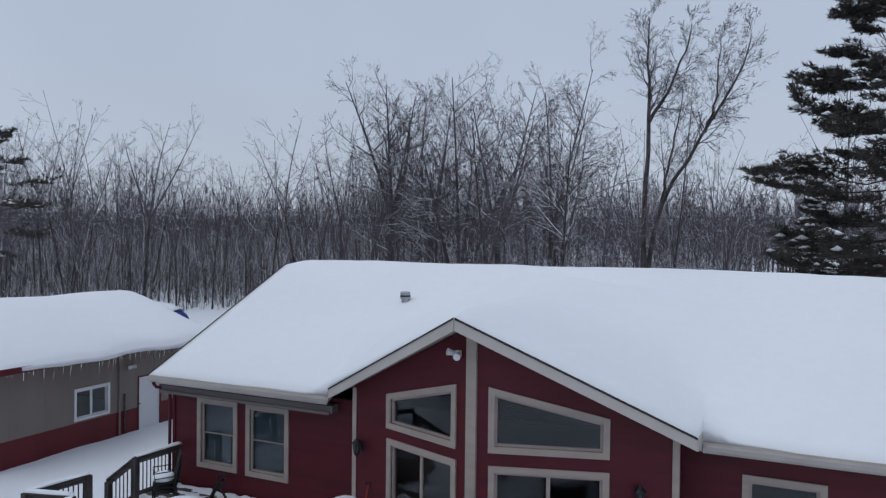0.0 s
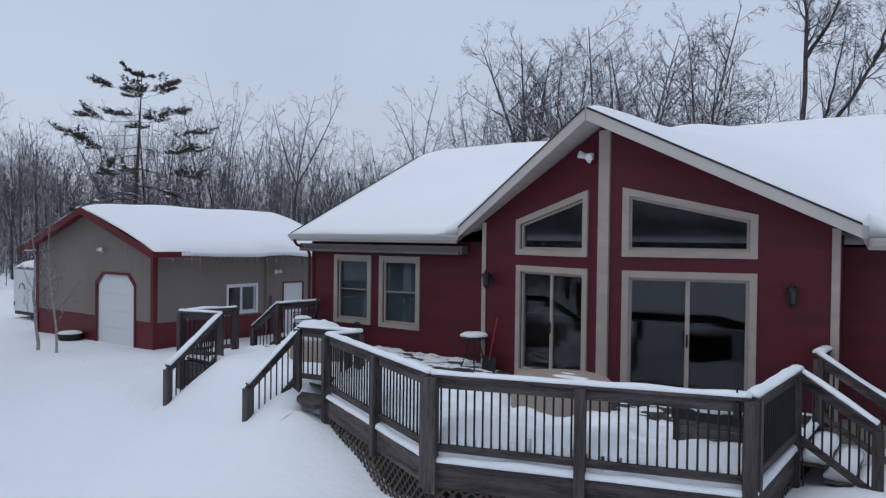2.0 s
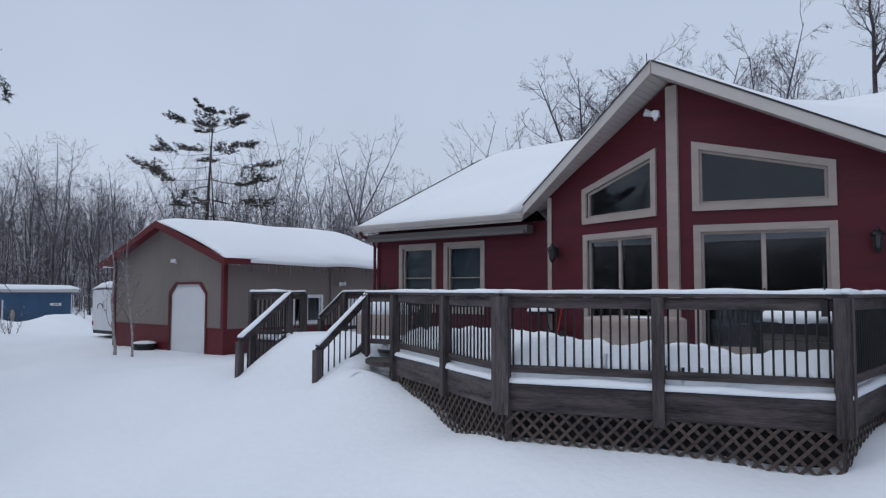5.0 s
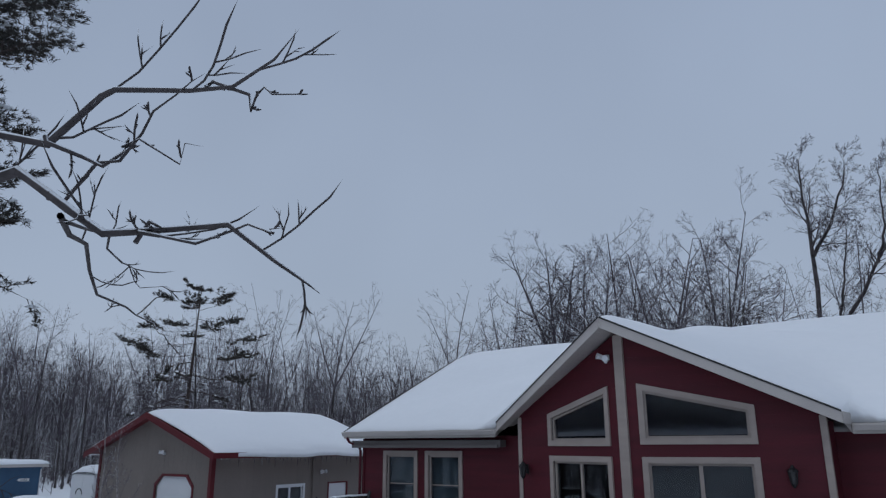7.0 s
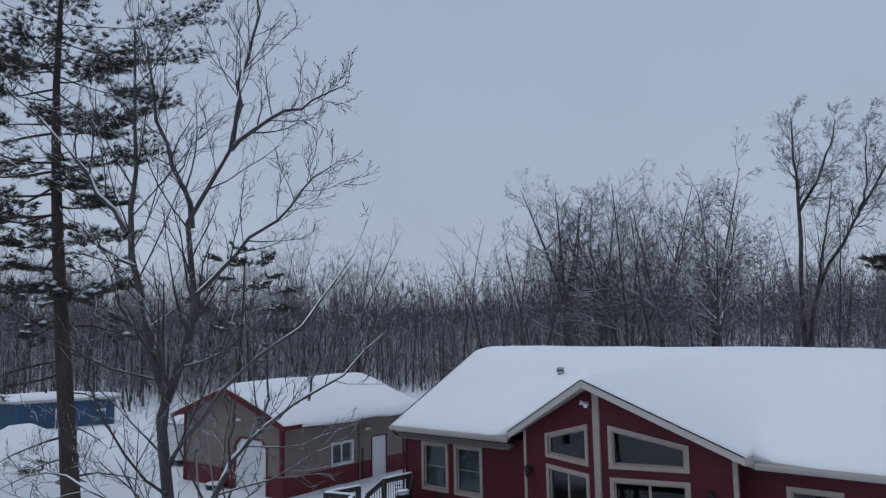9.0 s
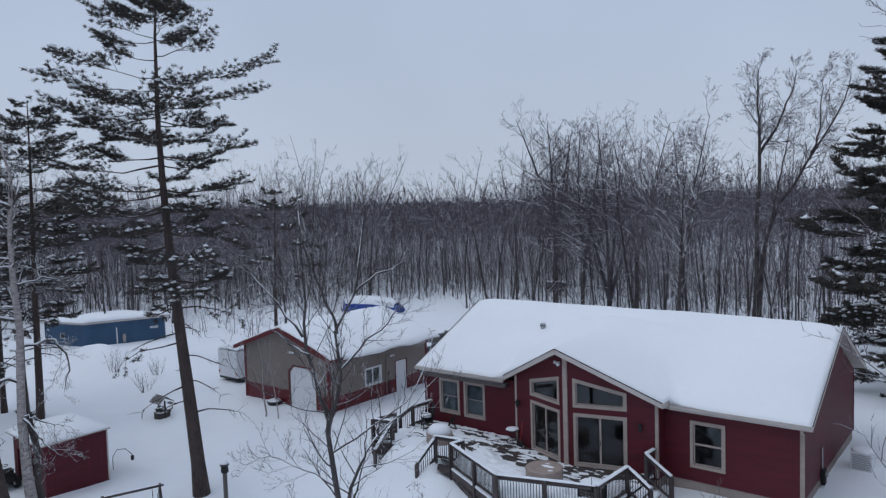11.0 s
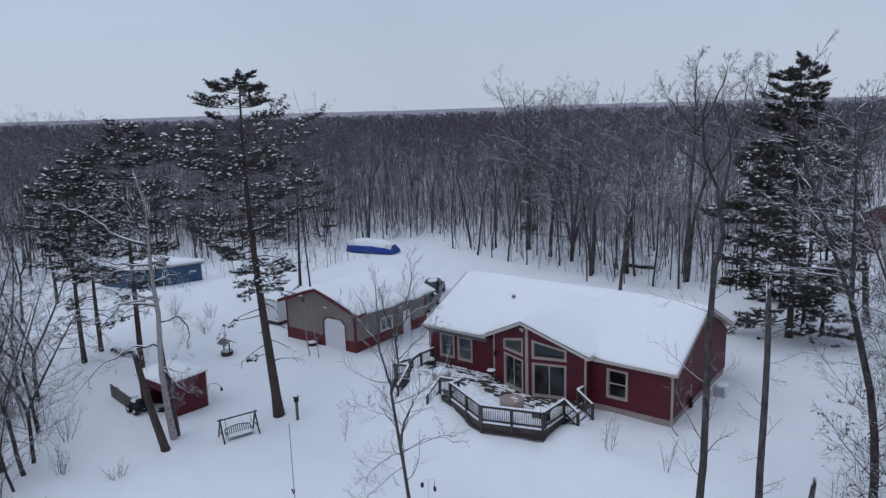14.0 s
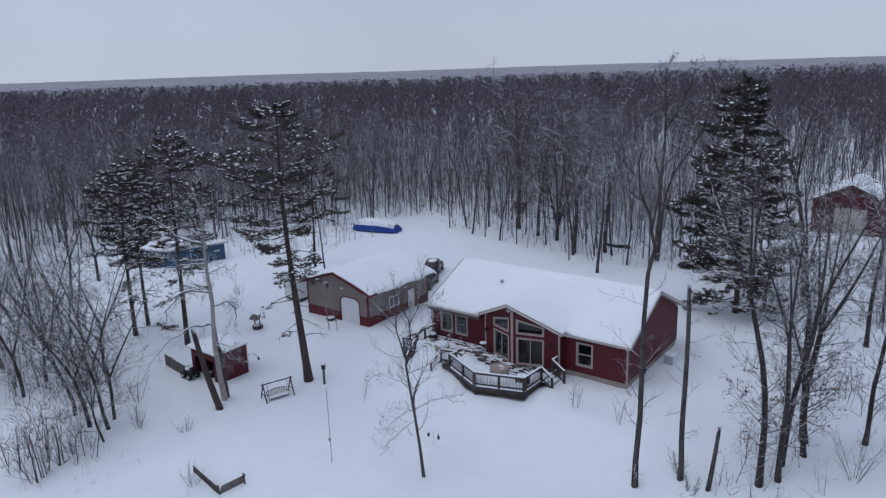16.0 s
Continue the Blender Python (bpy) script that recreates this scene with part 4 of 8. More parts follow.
def add_wall(parent, p0, p1, outline, holes, z_board, wallmat, boardmat, name="wall", board=0.2, thick=0.16, boards=True, bands="h", split=None):
    """A wall with real openings, and its cladding boards as pieces. outline: convex (s, z), anticlockwise."""
    place, length = plane_of(p0, p1)
    g = Geo()
    for poly in carve([outline], holes):
        g.prism(poly, place, -thick, 0.0)
    wall = part(name, g, wallmat, parent)
    if boards:
        lo, hi = min(z for _, z in outline), max(z for _, z in outline)
        if bands == "h":
            z = z_board
            while z < hi:
                pieces = carve([within(outline, rect(-1, z, length + 1, z + board))], holes) if area(within(outline, rect(-1, z, length + 1, z + board))) > 1e-3 else []
                for poly in pieces:
                    g = Geo()
                    n = len(poly)
                    lap = lambda s, zz: 0.0065 - 0.004 * (zz - z) / board
                    g.add([place(s, zz, 0.001) for s, zz in poly] + [place(s, zz, lap(s, zz)) for s, zz in poly],
                          [tuple(range(n))[::-1], tuple(range(n, 2 * n))] + [(i, (i + 1) % n, n + (i + 1) % n, n + i) for i in range(n)])
                    part("siding_board", g, boardmat, wall)
                z += board
        else:
            s = 0.0
            while s < length - 0.02:
                for band, m in split:
                    strip = within(within(outline, rect(s + 0.003, -9, min(s + board, length) - 0.003, 99)), rect(-1, band[0], length + 1, band[1]))
                    pieces = carve([strip], holes) if area(strip) > 1e-3 else []
                    for poly in pieces:
                        part("panel", Geo().prism(poly, place, 0.001, 0.016), m, wall)
                    rib = within(within(outline, rect(s - 0.014, -9, s + 0.014, 99)), rect(-1, band[0], length + 1, band[1]))
                    for poly in (carve([rib], holes) if area(rib) > 1e-3 else []):
                        part("panel_rib", Geo().prism(poly, place, 0.001, 0.014), m, wall)
                s += board
    return wall, place


def window(parent, place, outer, trim=0.115, bars=(), slider=False, blind=False, name="window", trimmat=None, framemat=None, deep=0.10):
    """Casing, sash and panes in an opening; bars: (s0, z0, s1, z1) glazing bars."""
    trimmat, framemat = trimmat or M_TRIM, framemat or M_TRIM
    hole = inset(outer, trim)
    win = part(name, Geo().ring(outer, inset(outer, trim + 0.004), place, 0.0, 0.045), trimmat, parent)
    sash = inset(hole, 0.05)
    part("sash", Geo().ring(inset(hole, 0.003), sash, place, -deep, -0.02), framemat, win)
    for s0, z0, s1, z1 in bars:
        part("glazing_bar", Geo().prism(rect(s0, z0, s1, z1), place, -0.085, -0.03), framemat, win)
    pane = part("pane", Geo().prism(inset(hole, 0.046), place, -0.066, -0.060), M_GLASS, win, "dark reflecting glass")
    pane.visible_shadow = False
    if blind:
        part("blind", Geo().prism(inset(hole, 0.02), place, -0.15, -0.13), M_BLIND, win, "drawn grey-green blind")
    return win


TOPW = 3.30
# front wall west of the prow, two double-hung windows
pw, lw = plane_of((W0, Y0), (PL[0], Y0))
w1, w2 = rect(0.79, 1.16, 2.06, 2.92), rect(2.33, 1.15, 3.60, 2.92)
wall_fw, pl = add_wall(house, (W0, Y0), (PL[0], Y0), rect(0, 0.42, lw, TOPW), [inset(w1, 0.115), inset(w2, 0.115)], 0.42, M_INNER_SHADE, M_SIDING, "front_wall")
for w in (w1, w2):
    zm = 0.5 * (w[0][1] + w[2][1])
    window(wall_fw, pl, w, bars=[(w[0][0] + 0.12, zm - 0.011, w[1][0] - 0.12, zm + 0.011)], blind=True)
# front wall east of the prow
pe, le = plane_of((PR[0], Y0), (E0, Y0))
w3 = rect(1.03, 0.97, 2.38, 2.84)
wall_fe, pl = add_wall(house, (PR[0], Y0), (E0, Y0), rect(0, 0.42, le, TOPW), [inset(w3, 0.115)], 0.42, M_INNER_SHADE, M_SIDING, "front_wall")
window(wall_fe, pl, w3, bars=[(1.15, 1.87, 2.26, 1.94)])
# prow, west facet
pl, lf = plane_of(PL, APEX)
sx = lf / (APEX[0] - PL[0])
S = lambda x: (x - PL[0]) * sx
ztop = lambda x: prow_z(x) - 0.15
door_l = rect(S(-7.03), 0.62, S(-5.17), 2.84)
win_l = [(S(-7.05), 3.05), (S(-5.18), 3.05), (S(-5.18), 4.27), (S(-7.05), 3.76)]
wall_pl, pl = add_wall(house, PL, APEX, [(0, 0.42), (lf, 0.42), (lf, ztop(APEX[0])), (0, ztop(PL[0]))], [inset(door_l, 0.115), inset(win_l, 0.115)], 0.42, M_INNER_SHADE, M_SIDING, "prow_wall")
window(wall_pl, pl, win_l)
dc = S(-6.11)
window(wall_pl, pl, door_l, bars=[(dc - 0.034, 0.76, dc + 0.034, 2.70)], name="sliding_door")
part("door_handle", Geo().box((0, 0, 0), (0.03, 0.03, 0.22), Matrix.Translation(pl(dc - 0.02, 1.55, 0.0))), M_BLACK, wall_pl)
# prow, east facet
pl, lf = plane_of(APEX, PR)
sx2 = lf / (PR[0] - APEX[0])
S2 = lambda x: (x - APEX[0]) * sx2
door_r = rect(S2(-4.52), 0.62, S2(-2.43), 2.84)
win_r = [(S2(-4.53), 3.08), (S2(-2.43), 3.08), (S2(-2.43), 3.81), (S2(-4.53), 4.29)]
wall_pr, pl2 = add_wall(house, APEX, PR, [(0, 0.42), (lf, 0.42), (lf, ztop(PR[0])), (0, ztop(APEX[0]))], [inset(door_r, 0.115), inset(win_r, 0.115)], 0.42, M_INNER_SHADE, M_SIDING, "prow_wall")
window(wall_pr, pl2, win_r)
dc2 = S2(-3.47)
window(wall_pr, pl2, door_r, bars=[(dc2 - 0.036, 0.76, dc2 + 0.036, 2.70)], name="sliding_door")
part("door_handle", Geo().box((0, 0, 0), (0.03, 0.03, 0.22), Matrix.Translation(pl2(dc2 - 0.02, 1.55, 0.0))), M_BLACK, wall_pr)
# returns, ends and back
add_wall(house, (PL[0], Y0), PL, rect(0, 0.42, Y0 - PL[1], 3.6), [], 0.42, M_INNER_SHADE, M_SIDING, "return_wall")
add_wall(house, PR, (PR[0], Y0), rect(0, 0.42, Y0 - PR[1], 3.5), [], 0.42, M_INNER_SHADE, M_SIDING, "return_wall")
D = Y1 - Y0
add_wall(house, (E0, Y0), (E0, Y1), [(0, 0.42), (D, 0.42), (D, 3.36), (RIDGE_Y - Y0, 5.85), (0, 3.36)], [], 0.42, M_INNER_SHADE, M_SIDING, "end_wall")
add_wall(house, (W0, Y1), (W0, Y0), [(0, 0.42), (D, 0.42), (D, 3.36), (Y1 - RIDGE_Y, 5.85), (0, 3.36)], [], 0.42, M_INNER_SHADE, M_SIDING, "end_wall")
add_wall(house, (E0, Y1), (W0, Y1), rect(0, 0.42, E0 - W0, 3.36), [], 0.42, M_INNER_SHADE, M_SIDING, "back_wall")
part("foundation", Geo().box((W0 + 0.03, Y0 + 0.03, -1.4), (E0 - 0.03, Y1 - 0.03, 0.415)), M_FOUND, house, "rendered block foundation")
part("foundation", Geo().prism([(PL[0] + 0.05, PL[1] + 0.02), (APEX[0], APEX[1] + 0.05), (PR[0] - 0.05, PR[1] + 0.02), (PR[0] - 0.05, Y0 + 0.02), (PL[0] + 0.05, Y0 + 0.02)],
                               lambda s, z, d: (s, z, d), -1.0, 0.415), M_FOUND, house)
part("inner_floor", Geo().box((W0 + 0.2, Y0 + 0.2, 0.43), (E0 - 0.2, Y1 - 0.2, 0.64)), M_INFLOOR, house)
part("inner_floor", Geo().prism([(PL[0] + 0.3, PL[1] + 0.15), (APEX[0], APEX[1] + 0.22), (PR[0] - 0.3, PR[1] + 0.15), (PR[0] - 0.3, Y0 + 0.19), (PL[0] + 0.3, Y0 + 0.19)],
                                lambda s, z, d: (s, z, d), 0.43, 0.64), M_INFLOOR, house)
# corner boards and the tall post of the prow
for (x, y), w, z0, z1 in ((APEX, 0.20, 0.5, 5.30), ((PL[0] + 0.03, PL[1] - 0.01), 0.10, 0.5, 3.72), ((PR[0] - 0.03, PR[1] - 0.01), 0.12, 0.5, 3.60)):
    part("corner_board", Geo().box((x - w / 2, y - 0.05, z0), (x + w / 2, y + 0.06, z1)), M_TRIM, house, bevel=0.005)
part("corner_board", Geo().box((E0 - 0.06, Y0 - 0.035, 0.40), (E0 + 0.035, Y0 + 0.07, 3.25)), M_TRIM, house, bevel=0.005)
part("corner_board", Geo().box((W0 - 0.035, Y0 - 0.035, 0.40), (W0 + 0.05, Y0 + 0.07, 3.25)), M_SIDING, house, bevel=0.005)
part("corner_board", Geo().box((E0 - 0.06, Y1 - 0.07, 0.40), (E0 + 0.035, Y1 + 0.035, 3.25)), M_SIDING, house, bevel=0.005)
# roof vent
vent = Geo().lathe([(0.10, -0.35), (0.10, 0.02), (0.135, 0.03), (0.135, 0.20), (0.11, 0.22), (0.03, 0.23)], (-8.58, 16.62, 5.36), 18)
vp = part("roof_vent", vent, M_GALV, house, "round galvanised flue cap in the roof snow", smooth=False)
part("vent_slot", Geo().tube([(-8.58, 16.62, 5.45), (-8.58, 16.62, 5.49)], 0.138, 18), M_BLACK, vp)
# downspouts
part("downspout", Geo().tube([(-13.95, 13.22, 3.28), (-13.93, 13.30, 3.16), (-13.86, 13.62, 3.05), (-13.84, 13.68, 2.9), (-13.84, 13.68, 0.5)], 0.04, 8), M_SIDING, house, "red downspout")
part("downspout", Geo().tube([(3.85, 13.22, 3.26), (3.85, 13.30, 3.14), (3.82, 13.64, 3.0), (3.82, 13.66, 0.3), (3.95, 13.4, 0.12), (4.45, 12.9, 0.06)], 0.045, 8), M_TRIM, house, "tan downspout")

# awning cassette under the west eave
aw = solo("retractable_awning", Geo().box((-13.95, 13.42, 3.02), (-8.75, 13.70, 3.20)).box((-13.9, 13.36, 3.0), (-8.8, 13.43, 3.08)), M_AWNING,
          "closed grey-brown retractable awning under the eave", "awning", bevel=0.02)


def wall_lantern(x, y, z, rz, label):
    ob = thing("wall_lantern", (x, y, z), label, "lamp", "lanterns of the prow", local=True)
    ob.rotation_euler = (0, 0, rz)
    ob.scale = (0.82, 0.82, 0.82)
    part("back_plate", Geo().box((-0.06, -0.03, -0.12), (0.06, 0.0, 0.14)), M_BLACK, ob, bevel=0.008)
    part("arm", Geo().tube([(0, -0.02, 0.1), (0, -0.10, 0.17), (0, -0.17, 0.16)], 0.014, 6), M_BLACK, ob)
    part("roof", Geo().lathe([(0.13, 0.10), (0.10, 0.15), (0.05, 0.19), (0.02, 0.25)], (0, -0.17, -0.02), 8), M_BLACK, ob)
    part("glass", Geo().lathe([(0.065, -0.17), (0.10, 0.08)], (0, -0.17, 0.0), 6), M_LAMPGLASS, ob)
    for k in range(6):
        a = k * math.pi / 3
        part("cage_bar", Geo().beam((0.067 * math.cos(a), -0.17 + 0.067 * math.sin(a), -0.17), (0.102 * math.cos(a), -0.17 + 0.102 * math.sin(a), 0.08), 0.012, 0.012), M_BLACK, ob)
    part("base", Geo().lathe([(0.02, -0.26), (0.05, -0.22), (0.075, -0.17)], (0, -0.17, 0.0), 8), M_BLACK, ob)
    return ob


fl = math.atan2(APEX[1] - PL[1], APEX[0] - PL[0])
fr = math.atan2(PR[1] - APEX[1], PR[0] - APEX[0])
wall_lantern(-7.80, 13.14, 2.52, fl, "black six-sided wall lantern west of the glass doors")
wall_lantern(-1.93, 12.87, 2.52, fr, "black six-sided wall lantern east of the glass doors")

# twin flood lamp at the prow's top
fl_ob = thing("security_floodlight", (-5.12, 12.14, 4.86), "white twin-head security floodlight on the red gable", "lamp", local=True)
fl_ob.rotation_euler = (0, 0, fl)
part("mount", Geo().box((-0.06, -0.06, -0.06), (0.06, 0.0, 0.06)), M_WHITE, fl_ob, bevel=0.01)
for sx_ in (-1, 1):
    part("lamp_head", Geo().tube([(sx_ * 0.05, -0.07, 0), (sx_ * 0.12, -0.20, -0.04 * sx_)], [0.045, 0.07], 10), M_WHITE, fl_ob)
part("sensor", Geo().lathe([(0.02, -0.12), (0.04, -0.09), (0.04, -0.06)], (0, -0.06, 0), 10), M_WHITE, fl_ob)

# ---- deck ----
ZD, ZR = 0.60, 1.62
DA, DB, DC, DD = (-8.52, 9.02), (-5.05, 7.28), (-1.60, 8.36), (-1.50, 10.68)
DE, DF = (-9.72, 9.45), (-8.35, 9.62)
deck = thing("deck", (-5.0, 10.0, 0.0), "weathered grey timber deck with lattice skirt, half shovelled of snow", "deck", kind="structure")
zone_a = [DA, DB, DC, (-1.5, 13.4), (-8.52, 13.7)]
zone_b = [(-13.9, 9.95), (-8.52, 9.60), (-8.52, 13.70), (-13.9, 13.70)]
y = 7.30
while y < 13.70:
    for zone in (zone_a, zone_b):
        strip = within(rect(-15, y, 0, y + 0.135), zone)
        if area(strip) > 0.01:
            part("plank", Geo().prism(strip, lambda s, z, d: (s, z, d), ZD - 0.04, ZD), M_PLANK, deck)
    y += 0.145
part("joists", Geo().prism(inset([DA, DB, DC, (-1.5, 13.0), (-8.52, 13.0)], 0.15), lambda s, z, d: (s, z, d), 0.32, 0.545).box((-13.85, 10.0, 0.32), (-8.6, 13.6, 0.545)), M_DECKWOOD, deck)


def snow_cap(p, q, w, h, parent, name="rail_snow", seed=0.0):
    """Rounded, uneven strip of snow lying along a rail."""
    p, q = Vector(p), Vector(q)
    n = max(3, int((q - p).length / 0.12))
    d = (q - p).normalized()
    side = d.cross(Vector((0, 0, 1))).normalized()
    prof = [(-0.5, 0.0), (-0.52, 0.35), (-0.38, 0.8), (0, 1.0), (0.38, 0.82), (0.52, 0.35), (0.5, 0.0)]
    g, k = Geo(), len(prof)
    vs = []
    for i in range(n + 1):
        c = p.lerp(q, i / n)
        hh = h * (0.8 + 0.55 * nz(c.x, c.y, seed + c.z, 1.9))
        ww = w * (1 + 0.12 * nz(c.x, c.y, seed + 5, 2.7))
        vs += [c + side * a * ww + Vector((0, 0, b * hh)) for a, b in prof]
    fs = [(i * k + j, i * k + (j + 1) % k, (i + 1) * k + (j + 1) % k, (i + 1) * k + j) for i in range(n) for j in range(k)]
    fs += [tuple(range(k)), tuple(range(n * k, n * k + k))[::-1]]
    g.add(vs, fs)
    return part(name, g, M_SNOW, parent, smooth=True)


def post(parent, x, y, z0, z1, w=0.13, rz=0.0):
    m = Matrix.Translation((x, y, 0)) @ Matrix.Rotation(rz, 4, "Z")
    return part("post", Geo().box((-w / 2, -w / 2, z0), (w / 2, w / 2, z1), m), M_POSTWOOD, parent, bevel=0.008)


def railing(parent, p, q, z0, z1, drop0=0.0, drop1=0.0, cap=True, bal=0.105, snow=True, low=0.14):
    """Top rail, side boards, bottom rail and thin black balusters from p to q; z0, z1: deck level at its ends."""
    P, Q = Vector((*p, z0)), Vector((*q, z1))
    length = (Q - P).length
    up = Vector((0, 0, 1))
    part("handrail", Geo().beam(P + up * 1.06, Q + up * 1.06, 0.15, 0.04), M_DECKWOOD, parent, bevel=0.006)
    part("rail_board", Geo().beam(P + up * 0.97, Q + up * 0.97, 0.045, 0.13), M_DECKWOOD, parent, bevel=0.005)
    part("bottom_rail", Geo().beam(P + up * (low + 0.03), Q + up * (low + 0.03), 0.06, 0.09), M_DECKWOOD, parent, bevel=0.005)
    n = int(math.hypot(Q.x - P.x, Q.y - P.y) / bal)
    for i in range(1, n):
        c = P.lerp(Q, i / n)
        part("baluster", Geo().tube([c + up * (low + 0.06), c + up * 0.92], 0.0135, 6, cap=False), M_BLACK, parent)
    if snow:
        snow_cap(P + up * 1.08, Q + up * 1.08, 0.165, 0.06, parent, seed=p[0])


for p, q in ((DF, DA), (DA, DB), (DB, DC), (DC, DD), (DE, DF)):
    railing(deck, p, q, ZD, ZD)
MIDS = [((DA[0] + DB[0]) / 2 + 0.2, (DA[1] + DB[1]) / 2 - 0.1), ((DB[0] + DC[0]) / 2, (DB[1] + DC[1]) / 2)]
ang_ab, ang_bc = math.atan2(DB[1] - DA[1], DB[0] - DA[0]), math.atan2(DC[1] - DB[1], DC[0] - DB[0])
for (x, y), rz, w, zb in ((DA, ang_ab, 0.14, 0.02), (MIDS[0], ang_ab, 0.13, 0.2), (DB, ang_bc, 0.15, 0.22), (MIDS[1], ang_bc, 0.13, 0.2), (DC, ang_bc, 0.15, 0.22), (DD, 0.0, 0.13, 0.1), (DE, 0.3, 0.13, 0.1), (DF, 0.2, 0.13, 0.3)):
    n = Vector((math.sin(rz), -math.cos(rz), 0)) * 0.05
    post(deck, x + n.x, y + n.y, zb, ZD + 1.04, w, rz)
post(deck, DB[0] - 0.14, DB[1] + 0.05, 0.22, ZD + 1.04, 0.13, ang_ab)
post(deck, DC[0] + 0.03, DC[1] + 0.16, 0.22, ZD + 1.04, 0.13, 0)
# rim boards with snow on the ledge, lattice skirt below
for p, q, z_low in ((DA, DB, -0.45), (DB, DC, -0.5), (DC, (-1.47, 12.9), -0.45), ((-8.36, 9.62), (-8.52, 9.02), -0.3)):
    place, length = plane_of(p, q)
    part("rim_board", Geo().prism(rect(0, 0.27, length, ZD - 0.012), place, 0.0, 0.045), M_DECKWOOD, deck, bevel=0.006)
    a, b = Vector(place(0, ZD, 0.0)), Vector(place(length, ZD, 0.0))
    snow_cap(a, b, 0.15, 0.085, deck, "ledge_snow", 3.0)
    sp, w, hgt = 0.112, 0.037, 0.27 - z_low
    for lean, dep in ((1, 0.030), (-1, 0.016)):
        s = -hgt
        while s < length + hgt:
            x0, x1 = (s, s + hgt) if lean > 0 else (s + hgt, s)
            slat = [(x0, z_low), (x0 + w * 1.41, z_low), (x1 + w * 1.41, 0.27), (x1, 0.27)]
            slat = within(slat, rect(0, z_low, length, 0.27))
            if area(slat) > 5e-4:
                part("lattice_slat", Geo().prism(slat, place, dep - 0.008, dep), M_LATTICE, deck)
            s += sp * 1.41
    part("skirt_post", Geo().prism(rect(0.0, z_low, 0.09, 0.27), place, -0.02, 0.012), M_LATTICE, deck)
# added near-black block: stands for the shade behind the lattice
part("skirt_back", Geo().prism([(-8.43, 9.12), (-5.04, 7.43), (-1.70, 8.48), (-1.62, 12.5), (-8.43, 12.5)], lambda s, z, d: (s, z, d), -0.9, 0.25), M_RUBBER, deck, "dark filler block standing for shade under the deck")

# snow that lies on the deck, thin and broken by the doors


def deck_snow(x, y):
    wallward = 13.75 if x < -8.3 else (12.1 + 0.36 * abs(x + 4.83))
    near = wallward - y
    streak = 0.055 * nz(x * 0.35, y, 8.0, 6.5) + 0.06 * nz(x * 0.5, y, 4.0, 3.2) + 0.04 * nz(x * 0.6, y, 3.0, 11.0)
    if x < -8.4:
        t = 0.005 + 0.12 * step(2.2, 3.4, near) + 0.05 * nz(x, y, 1.0, 1.3) + 1.2 * streak + 0.04 * step(0.35, 0.05, near)
    else:
        front = min((x - DA[0]) * 0.447 + (y - DA[1]) * 0.894, -(x - DC[0]) * 0.299 + (y - DC[1]) * 0.954)
        heap = step(-0.35, 0.35, front) * (1 - step(1.3, 2.5, front + 0.6 * nz(x, y, 2.2, 0.7)))
        t = -0.02 + 0.08 * step(1.3, 2.3, near) + streak + 0.05 * nz(x, y, 1.0, 1.1)
        t += heap * (1 - 0.75 * step(-3.5, -2.6, x) * step(8.6, 8.9, y)) * (0.36 + 0.14 * nz(x, y, 6.0, 1.1) + 0.09 * nz(x, y, 9.0, 3.4))
        t += 0.3 * math.exp(-((x + 2.0) / 0.45) ** 2 - ((y - 10.6) / 0.8) ** 2)
    return ZD + min(0.56, t)


g = Geo()
for zone in (zone_a, zone_b):
    x0, x1 = min(p[0] for p in zone), max(p[0] for p in zone)
    y0, y1 = min(p[1] for p in zone), max(p[1] for p in zone)
    nx, ny = int((x1 - x0) / 0.062), int((y1 - y0) / 0.062)
    keep, vs, fs = {}, [], []
    for i in range(nx + 1):
        for j in range(ny + 1):
            x, y = x0 + (x1 - x0) * i / nx, y0 + (y1 - y0) * j / ny
            for a, b in zip(zone, zone[1:] + zone[:1]):           # the edge follows the rim
                ex, ey = b[0] - a[0], b[1] - a[1]
                d = (ex * (y - a[1]) - ey * (x - a[0])) / math.hypot(ex, ey)
                if -0.075 < d < 0.02:
                    x, y = x - ey / math.hypot(ex, ey) * (0.021 - d), y + ex / math.hypot(ex, ey) * (0.021 - d)
            inside = all((b[0] - a[0]) * (y - a[1]) - (b[1] - a[1]) * (x - a[0]) > 0.0 for a, b in zip(zone, zone[1:] + zone[:1]))
            if inside:
                keep[i, j] = len(vs)
                vs.append((x, y, deck_snow(x, y)))
    for i, j in keep:
        q = [(i, j), (i + 1, j), (i + 1, j + 1), (i, j + 1)]
        if all(c in keep for c in q):
            z = max(vs[keep[c]][2] for c in q)
            if z > ZD - 0.03:
                fs.append(tuple(keep[c] for c in q))
    rim = {}
    for f in fs:
        for e in zip(f, f[1:] + f[:1]):
            rim[e] = 1
    for p, q in list(rim):
        if (q, p) not in rim:                                  # the heap's side, down to the planks
            k = len(vs)
            vs += [(*vs[p][:2], ZD - 0.02), (*vs[q][:2], ZD - 0.02)]
            fs.append((q, p, k, k + 1))
    g.add(vs, fs)
part("deck_snow", g, M_SNOW, deck, "shovelled snow left on the planks", smooth=True)

# front steps, west side of the deck, buried in a snow slope
steps_w = thing("front_steps", (-11.3, 9.2, 0), "wide timber steps buried under a slope of snow", "steps")
